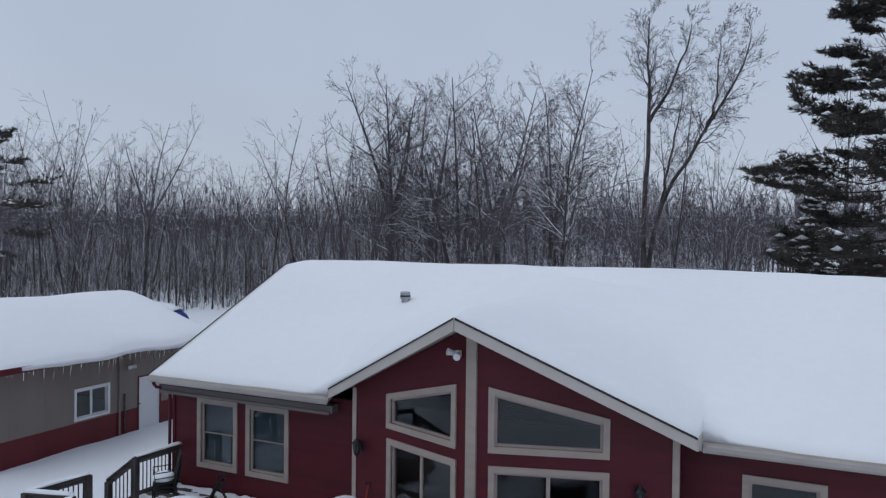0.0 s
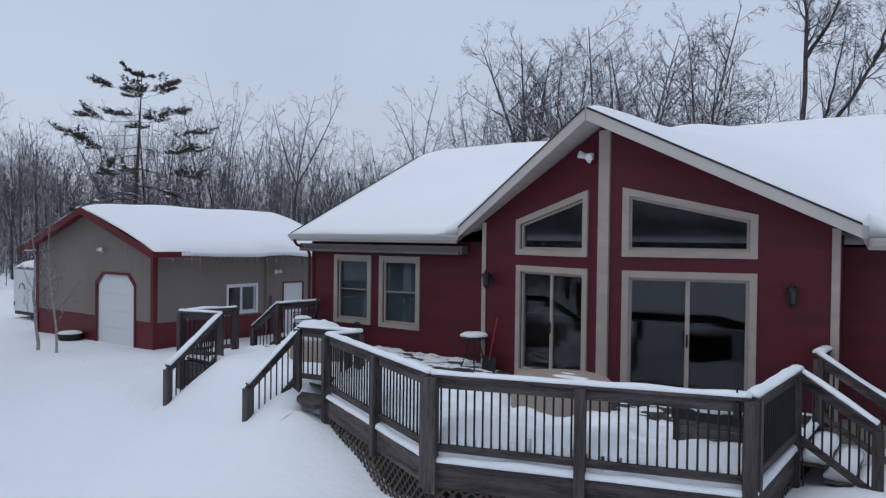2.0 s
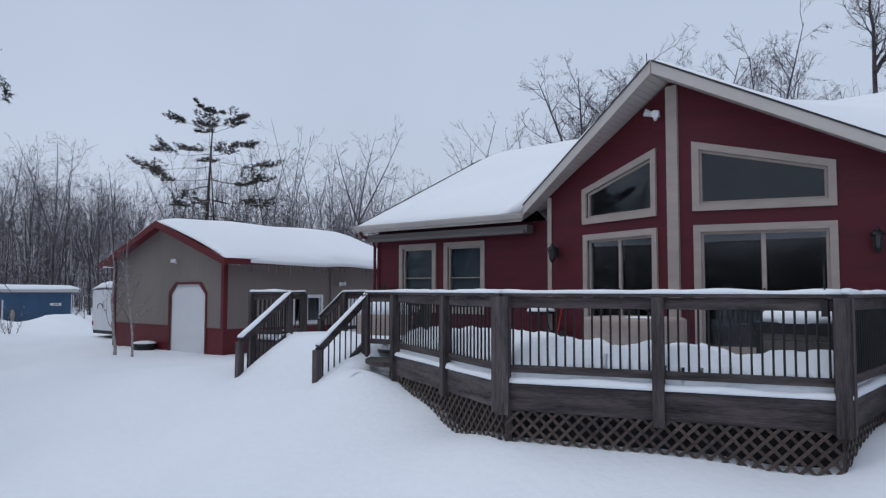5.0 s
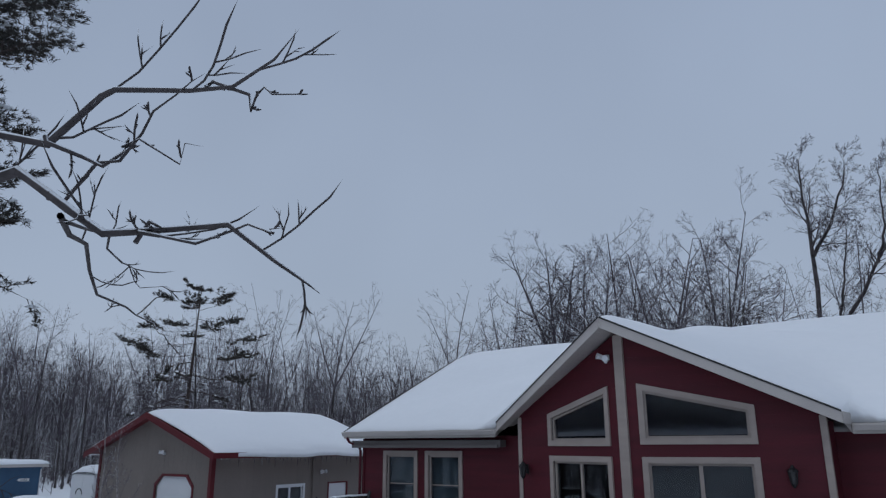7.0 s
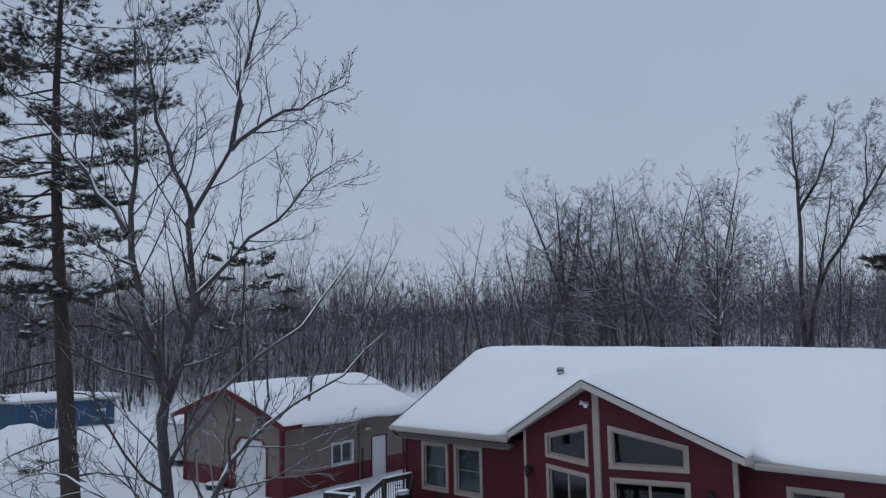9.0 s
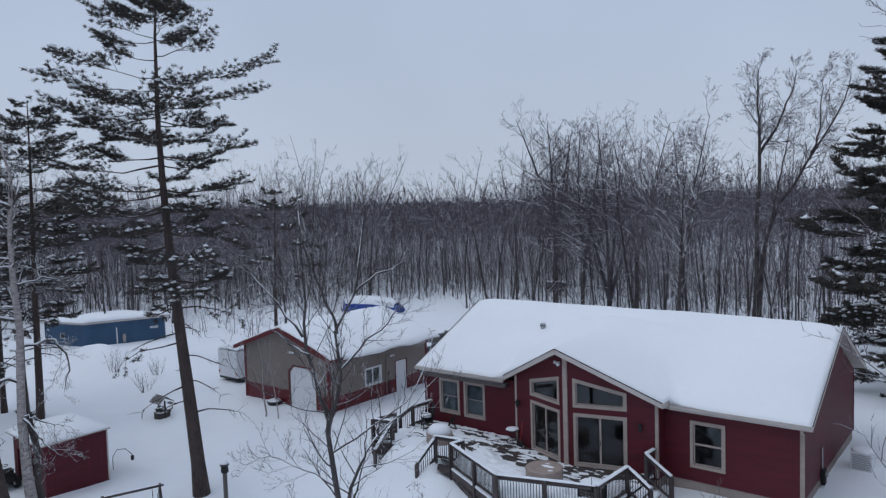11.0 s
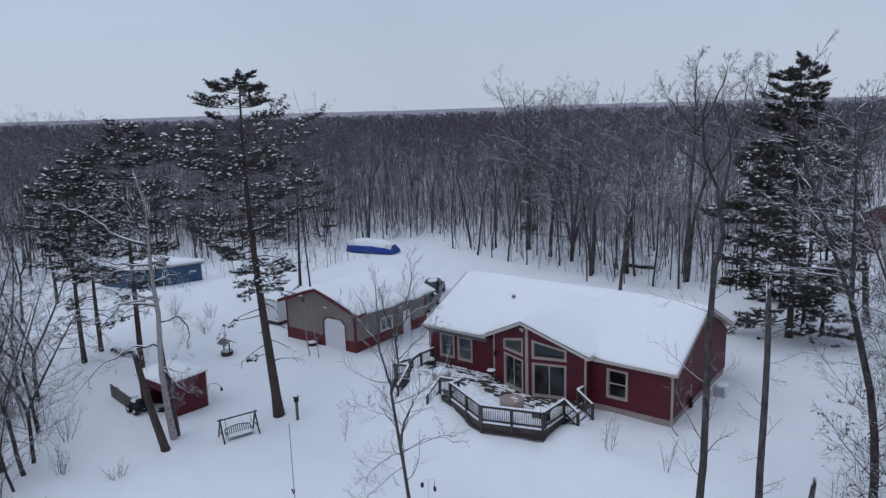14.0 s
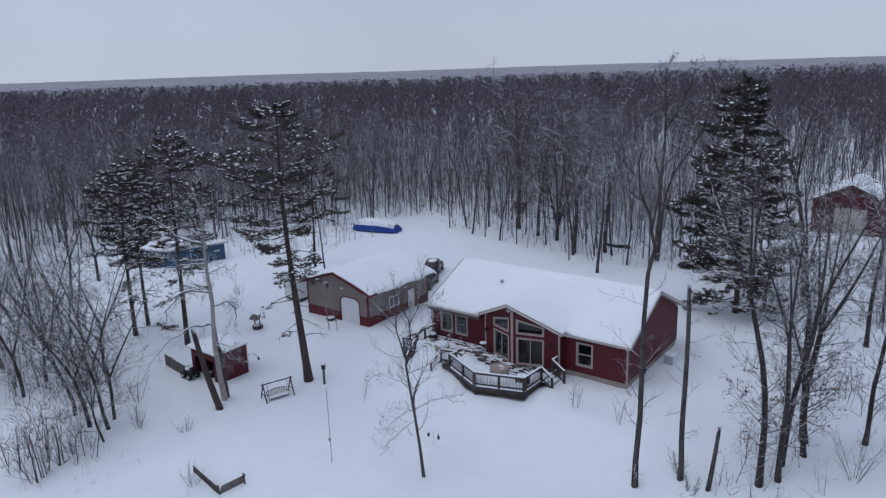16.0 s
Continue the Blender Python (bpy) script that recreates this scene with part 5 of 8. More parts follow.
for k in range(3):
    part("tread", Geo().box((-12.7, 9.3 - 0.33 * k, ZD - 0.19 * (k + 1) - 0.04), (-9.8, 9.66 - 0.33 * k, ZD - 0.19 * (k + 1))), M_DECKWOOD, steps_w, bevel=0.006)


def slope_snow(x, y):
    t = step(8.1, 9.9, y + 0.25 * nz(x, y, 2, 0.8))
    z0 = ground_z(x, y) - 0.03
    side = min(step(-13.0, -12.3, x), step(-9.1, -9.9, x))
    return (x, y, z0 + (0.80 - z0) * t * side + 0.05 * nz(x, y, 5, 1.4))


part("snow_slope", Geo().sheet(lin(-13.05, -9.0, 34), lin(7.4, 10.9, 30), slope_snow), M_SNOW, steps_w, "drift that buries the treads", smooth=True)
part("side_step", Geo().prism([(-9.6, 9.42), (-9.35, 9.05), (-8.95, 8.82), (-8.62, 8.78), (-8.5, 9.0), (-8.45, 9.5)], lambda s, z, d: (s, z, d), 0.40, 0.49), M_DECKWOOD, steps_w, "curved weathered step", bevel=0.02)
for (p, q, pz, qz) in ((DE, (-10.02, 8.50), ZD, -0.36), ((-12.78, 10.0), (-12.60, 8.62), ZD, -0.34)):
    railing(steps_w, p, q, pz, qz)
    post(steps_w, q[0], q[1], -0.3, qz + 1.0)
post(steps_w, -12.78, 10.0, 0.0, ZD + 1.04)
side = thing("side_steps", (-13.8, 11.5, 0), "timber landing rails and side steps towards the garage", "steps")
for p, q, pz, qz in (((-12.78, 10.0), (-13.78, 9.72), ZD, ZD), ((-13.78, 9.72), (-13.58, 11.05), ZD, ZD), ((-13.62, 12.38), (-14.42, 12.30), ZD, -0.02), ((-13.62, 12.38), (-13.5, 13.68), ZD, ZD)):
    railing(side, p, q, pz, qz)
for x, y, zt in ((-13.78, 9.72, ZD + 1.04), (-13.58, 11.05, ZD + 1.04), (-13.62, 12.38, ZD + 1.04), (-14.42, 12.30, 0.98)):
    post(side, x, y, -0.6, zt)
for k in range(3):
    part("tread", Geo().box((-14.2 - 0.3 * k, 11.1, ZD - 0.19 * (k + 1) - 0.04), (-13.88 - 0.3 * k, 12.3, ZD - 0.19 * (k + 1))), M_DECKWOOD, side)
part("rim_board", Geo().box((-13.86, 9.8, 0.0), (-13.80, 11.05, 0.55)).box((-13.8, 9.8, 0.0), (-12.8, 9.86, 0.55)), M_DECKWOOD, side)

# steps at the east side
steps_e = thing("east_steps", (-0.8, 11.4, 0), "timber steps with two sloping snowy handrails", "steps")
for p, q, pz, qz in ((DD, (-0.55, 10.55), ZD, 0.02), ((-1.45, 12.28), (-0.40, 12.15), ZD, -0.02)):
    railing(steps_e, p, q, pz, qz)
    post(steps_e, q[0], q[1], -0.4, qz + 1.0)
post(steps_e, -1.45, 12.28, 0.0, ZD + 1.0)
railing(steps_e, (-1.45, 12.28), (-1.42, 12.95), ZD, ZD)
for k in range(3):
    part("tread", Geo().box((-1.45 + 0.3 * k, 10.7, ZD - 0.18 * (k + 1) - 0.04), (-1.13 + 0.3 * k, 12.2, ZD - 0.18 * (k + 1))), M_DECKWOOD, steps_e)
    snow_cap((-1.3 + 0.3 * k, 10.75, ZD - 0.18 * (k + 1)), (-1.3 + 0.3 * k, 12.15, ZD - 0.18 * (k + 1)), 0.34, 0.16, steps_e, "tread_snow", k * 2.0)

# ---- garage ----
garage = thing("garage", (-25.9, 18.5, -0.6), "tan metal garage with red wainscot and snow-laden roof", "garage")
GX0, GX1, GY0, GY1 = -29.95, -21.85, 14.2, 23.1
GP, GE, GEAVE = -25.8, 2.90, 0.330
gz = lambda x: GE + GEAVE * (4.4 - abs(x - GP))
split = [((-1.2, 0.36), M_REDMETAL), ((0.36, 9), M_TANMETAL)]
gd = [(GX0 * 0 + -25.42 - GX0, -1.2), (-22.98 - GX0, -1.2), (-22.98 - GX0, 1.55), (-23.40 - GX0, 1.93), (-25.02 - GX0, 1.93), (-25.42 - GX0, 1.55)]
lx = GX1 - GX0
wg, plg = add_wall(garage, (GX0, GY0), (GX1, GY0), [(0, -1.2), (lx, -1.2), (lx, gz(GX1) - 0.1), (GP - GX0, gz(GP) - 0.1), (0, gz(GX0) - 0.1)], [gd], 0, M_TANMETAL, M_TANMETAL, "front_wall", 0.31, 0.12, True, "v", split)
part("door_trim", Geo().ring([(s + (0.10 if s > 3 * 2 else -0.10 if s < 4.7 else 0), z + (0.09 if z > 0 else 0)) for s, z in gd], gd, plg, 0.0, 0.045), M_REDMETAL, garage, "red door trim with clipped corners")
dr = part("overhead_door", Geo().prism([(s, z) for s, z in gd], plg, -0.10, -0.06), M_WHITE, garage, "white overhead door")
for zz in (-0.6, 0.02, 0.64, 1.26):
    part("door_panel", Geo().prism(inset(within(gd, rect(0, zz, 9, zz + 0.61)), 0.012), plg, -0.06, -0.045), M_WHITE, dr)
part("wainscot_cap", Geo().prism(rect(0, 0.34, -25.42 - GX0 - 0.1, 0.38), plg, 0.0, 0.042), M_REDMETAL, garage)
part("wainscot_cap", Geo().prism(rect(-22.98 - GX0 + 0.1, 0.34, lx, 0.38), plg, 0.0, 0.042), M_REDMETAL, garage)
ly = GY1 - GY0
gw, gdo = rect(2.98, 0.42, 4.46, 1.56), rect(5.74, -0.60, 6.90, 1.55)
we, ple = add_wall(garage, (GX1, GY0), (GX1, GY1), rect(0, -1.2, ly, gz(GX1) - 0.1), [inset(gw, 0.08), inset(gdo, 0.05)], 0, M_TANMETAL, M_TANMETAL, "side_wall", 0.31, 0.12, True, "v", split)
window(we, ple, gw, trim=0.085, bars=[(3.68, 0.5, 3.76, 1.48)], trimmat=M_WHITE, framemat=M_WHITE)
d2 = part("side_door", Geo().ring(gdo, inset(gdo, 0.055), ple, 0.0, 0.04), M_REDMETAL, we, "white steel door in a thin dark frame")
part("door_leaf", Geo().prism(inset(gdo, 0.052), ple, -0.06, -0.02), M_WHITE, d2, bevel=0.004)
part("door_knob", Geo().lathe([(0.01, 0), (0.03, 0.01), (0.03, 0.04)], ple(5.86, 0.45, 0.02), 8), M_BLACK, d2)
add_wall(garage, (GX1, GY1), (GX0, GY1), [(0, -1.2), (lx, -1.2), (lx, gz(GX0) - 0.1), (GX1 - GP, gz(GP) - 0.1), (0, gz(GX1) - 0.1)], [], 0, M_TANMETAL, M_TANMETAL, "back_wall", boards=False)
add_wall(garage, (GX0, GY1), (GX0, GY0), rect(0, -1.2, ly, gz(GX0) - 0.1), [], 0, M_TANMETAL, M_TANMETAL, "side_wall", boards=False)
for x, y in ((GX1 - 0.03, GY0 + 0.03), (GX0 + 0.03, GY0 + 0.03), (GX1 - 0.03, GY1 - 0.03)):
    part("corner_trim", Geo().box((x - 0.085, y - 0.085, -1.2), (x + 0.085, y + 0.085, gz(GX1) - 0.12)), M_REDMETAL, garage)
part("downpipe", Geo().tube([ple(4.86, 2.55, 0.07), ple(4.86, -0.5, 0.07)], 0.035, 8), M_TANMETAL, garage)
part("downpipe", Geo().tube([ple(5.10, 1.0, 0.06), ple(5.10, -0.5, 0.06)], 0.03, 8), M_DECKWOOD, garage)
RX0, RX1, RY0, RY1 = -30.55, -21.10, 13.72, 23.45
part("roof", Geo().sheet(lin(RX0, GP, 5) + lin(GP, RX1, 5)[1:], [RY0, RY1], lambda u, v: (u, v, gz(u)), lambda u, v: 0.09), M_REDMETAL, garage, "red metal roof with red soffit")
for p, q in (((RX0, RY0, gz(RX0)), (GP, RY0, gz(GP))), ((GP, RY0, gz(GP)), (RX1, RY0, gz(RX1))), ((RX1, RY0, gz(RX1)), (RX1, RY1, gz(RX1)))):
    fascia(garage, p, q, 0.26 if p[1] == q[1] else 0.20, 0.025, 0.02, M_REDMETAL)


def garage_snow(u, v):
    a = abs(u)
    over = (0.10 + 0.18 * step(0.15, 0.85, nz(0, v, 3.3, 0.55) + 0.5)) * step(RY0 + 0.4, RY0 + 2.6, v) if u > 0 else 0.05
    reach = 4.70 + over
    x = GP + u * reach
    z = GE + GEAVE * (4.4 - min(a * reach, 4.72))
    t = 0.25 * (1 - math.exp(-(1 - a) * reach / 0.25)) + 0.02
    ends = min(v - RY0 + 0.05, RY1 - v + 0.05)
    t *= 0.12 + 0.88 * (1 - math.exp(-max(ends, 0) / 0.45))
    t += 0.05 * nz(x, v, 2.2, 0.5) * (1 if a < 0.97 else 0)
    peak = -0.06 * math.exp(-(a * reach / 0.5) ** 2)
    sag = -0.32 * over * step(0.955, 1.0, a)
    return (x, v, z + max(t, 0.02) + sag + peak)


us = [-1, -0.985, -0.96, -0.92] + lin(-0.85, 0.85, 25) + [0.92, 0.95, 0.97, 0.985, 0.995, 1.0]
part("roof_snow", Geo().sheet(us, lin(RY0 + 0.05, RY1 + 0.04, 60), garage_snow, lambda u, v: 0.04 + 0.09 * step(0.6, 1.0, abs(u)) * (1 if abs(u) > 0.94 else 0.1)), M_SNOW_ROOF, garage, "thick roof snow curling over the eave", smooth=True)
rng = random.Random(4)
for k in range(46):
    v = RY0 + 0.3 + (RY1 - RY0 - 0.5) * (k + rng.random()) / 46
    p = garage_snow(1.0, v)
    ln = rng.uniform(0.08, 0.42)
    part("icicle", Geo().tube([(p[0] - 0.04, v, p[2] - 0.05), (p[0] - 0.04, v, p[2] - 0.14 - ln * 0.5), (p[0] - 0.04, v, p[2] - 0.14 - ln)], [0.022, 0.014, 0.002], 6), M_ICE, garage)
for p, nrm in ((plg(3.86 + 1.1, 2.78, 0.0), 0.0), (ple(5.35, 1.95, 0.0), math.pi / 2)):
    fo = thing("security_floodlight", p, "small white security floodlight on tan metal wall", "lamp", local=True)
    fo.rotation_euler = (0, 0, nrm)
    part("mount", Geo().box((-0.06, -0.08, -0.06), (0.06, -0.02, 0.06)), M_WHITE, fo, bevel=0.01)
    for s_ in (-1, 1):
        part("lamp_head", Geo().tube([(s_ * 0.05, -0.08, 0.02), (s_ * 0.13, -0.22, 0.05)], [0.05, 0.075], 10), M_WHITE, fo)

# ---- trees of the yard ----


def at(x, y):
    return (x, y, ground_z(x, y))


# the tall white pine and its neighbours
BOWED = ((0, 0, 0), (-0.13, -0.26, 4), (-0.11, -0.64, 8), (0, -1.01, 12), (0.14, -1.26, 16), (0.25, -1.26, 20), (0.28, -1.1, 22.3))
pine_thing("white_pine", pine_tree(11, 22.1, 0.34, 0.46, 4.1, 17, (0.055, -0.10), 18, 17, (0.17, 0.030), 0.28, 14, "full", stem=BOWED), at(-19.0, 3.9), "tall white pine with plates of dark needles under snow")
pine_thing("white_pine", pine_tree(12, 19.5, 0.25, 0.40, 3.6, 16, (0.0, 0.0), 18, 14, (0.18, 0.036), 0.28, 12, "full"), at(-34.6, 3.2), "slim white pine with snowy drooping boughs")
pine_thing("white_pine", pine_tree(13, 16.5, 0.22, 0.44, 3.2, 13, (0.0, 0.01), 16, 14, (0.18, 0.036), 0.28, 11, "full"), at(-41.0, 1.8), "slim white pine with bare lower trunk")
pine_thing("white_pine", pine_tree(15, 15.0, 0.20, 0.44, 3.0, 12, (0.0, 0.01), 14, 14, (0.18, 0.036), 0.28, 11, "full"), at(-42.5, 4.0), "slim white pine close beside another pine")
pine_thing("white_pine", pine_tree(16, 13.7, 0.19, 0.60, 4.2, 8, (0.01, 0.0), 9, 15, (0.20, 0.04), 0.42, 9, "round", white=0.06), at(-39.55, 24.07), "open-crowned pine behind the garage")
grown_thing("bare_tree", grown(58, 12.5, 0.11, 0.2, 1, 20, 4, 4, 2, 0.010, 7, 0.16, (0.4, 0.5), (0, 0), (0.1, 0.3), -0.02, (0.9, 1.4), 3, 0, 0.02), at(-38.0, 24.2), "slim bare tree close beside the open pine")
pine_thing("spruce", pine_tree(17, 20.9, 0.27, 0.08, 6.4, 22, (0, 0), 6, 18, (0.27, 0.06), 0.14, 14, "plates", white=0.06), at(5.6, 34.9), "dense dark evergreen with long snowy boughs")
pine_thing("young_spruce", pine_tree(18, 10.8, 0.13, 0.06, 2.7, 17, (0, 0), 0, 12, (0.20, 0.05), 0.06, 8, "spire", white=0.35), at(2.6, 46.0), "snow-laden young spruce at the edge of the wood")

# near broadleaf trees
zm = ground_z(-2.8, -1.6)
MAPLE = [([(x, y, z - zm) for x, y, z in rows], r) for rows, r in (
    (((0, 0, -1.7), (-0.16, -0.12, 0.6), (-0.30, -0.24, 2.7), (-0.57, -0.46, 5.18), (-0.62, -0.5, 6.13), (-0.4, -0.32, 6.96), (-0.34, -0.27, 7.52), (-0.38, -0.3, 8.56), (0.0, 0.0, 9.5), (0.22, 0.18, 11.5)), 0.100),
    (((-0.62, -0.5, 6.0), (-0.65, -0.52, 6.48), (-0.74, -0.6, 7.1), (-0.86, -0.69, 7.74), (-1.03, -0.83, 8.5), (-0.94, -0.76, 9.05), (-0.94, -0.75, 9.64), (-0.99, -0.8, 10.8), (-1.02, -0.82, 11.9)), 0.066),
    (((-1.02, -0.82, 8.45), (-1.45, -1.17, 9.21), (-1.75, -1.41, 9.73), (-2.34, -1.9, 10.5)), 0.040), (((-0.93, -0.75, 8.03), (-1.37, -1.11, 8.4), (-1.69, -1.37, 8.81)), 0.028),
    (((-0.37, -0.3, 8.5), (-0.54, -0.43, 9.33), (-0.78, -0.63, 10.24), (-0.93, -0.75, 11.3)), 0.042), (((0.0, 0.01, 9.5), (0.4, 0.33, 9.96), (0.83, 0.68, 10.11), (1.25, 1.0, 10.4)), 0.036),
    (((0.02, 0.02, 9.6), (0.09, 0.08, 10.37), (0.16, 0.3, 11.4), (0.2, 0.2, 12.4)), 0.035), (((-0.3, -0.24, 7.66), (0.11, 0.09, 8.22), (0.52, 0.43, 8.72), (0.86, 0.7, 9.07), (1.14, 0.93, 9.4)), 0.034))]
MAPLE += [
         ([(-0.35, -0.28, 4.9), (-0.12, -0.33, 6.0), (0.31, -0.14, 6.9), (0.30, 0.27, 7.27), (0.69, 1.54, 8.0), (0.9, 1.95, 8.5)], 0.055),
         ([(0.29, -0.15, 6.85), (0.33, -0.12, 7.4), (0.33, -0.05, 8.3)], 0.020),
         ([(0.30, 0.30, 7.25), (0.36, 0.36, 7.9), (0.33, 0.42, 8.8)], 0.022),
         ([(0.48, 0.90, 7.6), (0.60, 0.95, 8.2), (0.62, 1.02, 8.9)], 0.018),
         ([(-0.55, -0.45, 6.9), (0.5, -0.7, 7.5), (1.46, -0.86, 8.12), (2.1, -0.4, 8.63), (2.0, 0.3, 9.4), (1.8, 0.82, 10.1)], 0.028),
         ([(-0.33, -0.26, 4.5), (0.6, 0.24, 5.26), (1.5, 0.61, 5.38), (1.62, 0.73, 5.3), (1.81, 0.83, 5.19), (1.87, 0.9, 5.16), (2.07, 1.05, 5.16), (2.18, 1.15, 5.11), (2.29, 1.27, 5.01), (2.35, 1.33, 4.97)], 0.026),
         ([(1.86, 0.89, 5.15), (1.95, 0.95, 5.18), (2.18, 1.12, 5.18), (2.3, 1.21, 5.2)], 0.01),
         ([(1.61, 0.73, 5.26), (0.84, 1.15, 5.37), (0.34, 1.55, 5.33), (-0.18, 1.94, 5.31), (-0.09, 2.07, 5.16), (0.06, 2.19, 5.12)], 0.013),
         ([(1.62, 0.75, 5.24), (0.14, 1.58, 5.54), (-0.06, 1.96, 5.52), (0.11, 2.14, 5.4)], 0.009),
         ([(1.59, 0.69, 5.32), (1.72, 0.76, 5.42), (1.99, 0.84, 5.57), (2.16, 0.92, 5.73)], 0.01),
         ([(-0.30, -0.24, 4.6), (1.34, 0.43, 5.52), (1.56, 0.59, 5.56), (1.75, 0.72, 5.61), (1.98, 0.81, 5.64), (2.15, 0.93, 5.68), (2.3, 1.02, 5.76), (2.45, 1.09, 5.88)], 0.022),
         ([(2.15, 0.93, 5.68), (2.26, 1.02, 5.66), (2.41, 1.14, 5.65)], 0.009),
         ([(1.61, 0.64, 5.54), (1.76, 0.77, 5.49), (1.91, 0.9, 5.46), (2.06, 1, 5.5)], 0.01),
         ([(-0.28, -0.22, 3.9), (-0.9, -0.7, 3.3), (-1.6, -1.2, 2.5), (-2.0, -1.6, 1.8)], 0.030),
         ([(-0.30, -0.24, 4.5), (-1.0, -0.6, 4.2), (-1.8, -1.2, 3.3), (-2.3, -1.5, 2.9)], 0.030),
         ([(-0.45, -0.36, 6.0), (-1.1, -0.9, 6.5), (-1.9, -1.3, 6.8), (-2.5, -1.8, 6.6)], 0.030)]
tree_thing("young_maple", bare_tree(21, 13.6, 0.13, 26, (5, 4), 0.17, 0.19, (0, 0), (8, 5, 3), 0.0042, 0.03, angle=(0.6, 1.1), lift=0.16, twigs2=2, spines=MAPLE), at(-2.8, -1.6), "bare forked young tree with snow on its branches", twigs=M_FINEBARK, bark=M_SNOWBARK)
zt = ground_z(8.4, 4.5)
CROOKED = [([(0.78 * d, 0.62 * d, z - zt) for d, z in rows], r) for rows, r in (
    (((-0.2, -1.8), (-0.2, 0.6), (-0.14, 3.4), (-0.1, 6.2), (-0.05, 9.0), (0.0, 11.8), (0.37, 13.1), (0.05, 13.9), (-0.1, 15.0), (-0.6, 16.2), (-0.6, 17.8), (-0.35, 19.6)), 0.185),
    (((-0.5, 15.85), (-1.4, 16.6), (-1.95, 17.0), (-2.4, 17.9)), 0.038), (((-0.7, 17.15), (-1.8, 18.2), (-2.4, 19.2)), 0.035),
    (((0.08, 14.1), (0.27, 15.4), (0.37, 16.6), (0.48, 17.3), (0.1, 18.1), (0.0, 19.0)), 0.068), (((0.48, 17.2), (0.85, 17.8), (1.4, 18.3), (1.9, 18.9)), 0.035))]
tree_thing("bare_tree", bare_tree(22, 20.5, 0.19, 30, (5, 3), 0.08, 0.13, (0.02, 0.01), (9, 5, 3), 0.007, 0.03, angle=(0.7, 1.3), lift=0.03, twigs2=1, slim=0.45, spines=CROOKED), at(8.4, 4.5), "tall crooked bare tree with grey-brown bark and forked top")
snag_thing(23, 11.4, 0.17, 0.11, (0.0, 0.0), at(10.4, 5.8), "straight dead trunk with a broken top and few branches", twigs=12)
snag_thing(24, 3.9, 0.15, 0.10, (0.07, 0.03), at(12.0, 5.6), "short dead broken snag in the snow", twigs=2)
RIGHT = [(35, 18.6, 14.5, 15.5, 0.14), (25, 15.6, 12.9, 15.0, 0.21), (26, 15.0, 9.3, 18.0, 0.16), (27, 14.4, 7.0, 19.0, 0.17), (29, 13.6, 24.0, 17.0, 0.16),
         (31, 10.2, 42.0, 19.5, 0.24), (33, 16.6, 31.9, 16.0, 0.17), (40, 20.5, 13.0, 17.0, 0.15), (36, 17.0, 39.7, 16.0, 0.14), (37, 7.4, 38.0, 15.0, 0.13), (38, 6.2, 36.4, 14.5, 0.12), (39, 15.9, 11.2, 11.0, 0.15), (45, 15.2, 7.8, 15.0, 0.15)]
for seed, x, y, h, r in RIGHT:
    rr = random.Random(seed)
    made = grown(seed, h, r * 1.15, 0.10, 2 + seed % 2, 14, 5, 5, 4, 0.011, 8, 0.17, (0.45, 0.62), (rr.uniform(-0.09, 0.09), rr.uniform(-0.07, 0.07)), (0.1, 0.4), 0.06, (0.7, 1.3), 3, 20, 0.05, 0.7)
    ob = grown_thing("bare_tree", made, at(x, y), "tall bare dark-barked tree in a loose group", group="trees east of the house", bark=M_DARKBARK, twigs=M_FINEBARK)
    if seed in (25, 26, 27):
        g5 = np.random.default_rng(seed)
        low_pts = [v for v in made[1][0][::60] if 1.5 < v[2] < 6.5]
        ends = [(v, turned((0, 0, -1.0), g5.uniform(0.2, 1.2), g5.uniform(0, 6.28))) for v in low_pts]
        part("withered_leaves", trimesh("withered_leaves", *sprays(g5, ends, 2, 0.15, 0.11)), M_DRYLEAF, ob, "brown withered oak leaves")["kind"] = "stuff"


def bough(*rows):
    """Rows of (outward, height, deep) beside the birch's stem."""
    return [(-0.425 * b - 0.905 * d, -0.905 * b + 0.425 * d, z) for b, z, d in ((a - 0.11 * max(0, z - 2), z, d) for a, z, d in rows)]


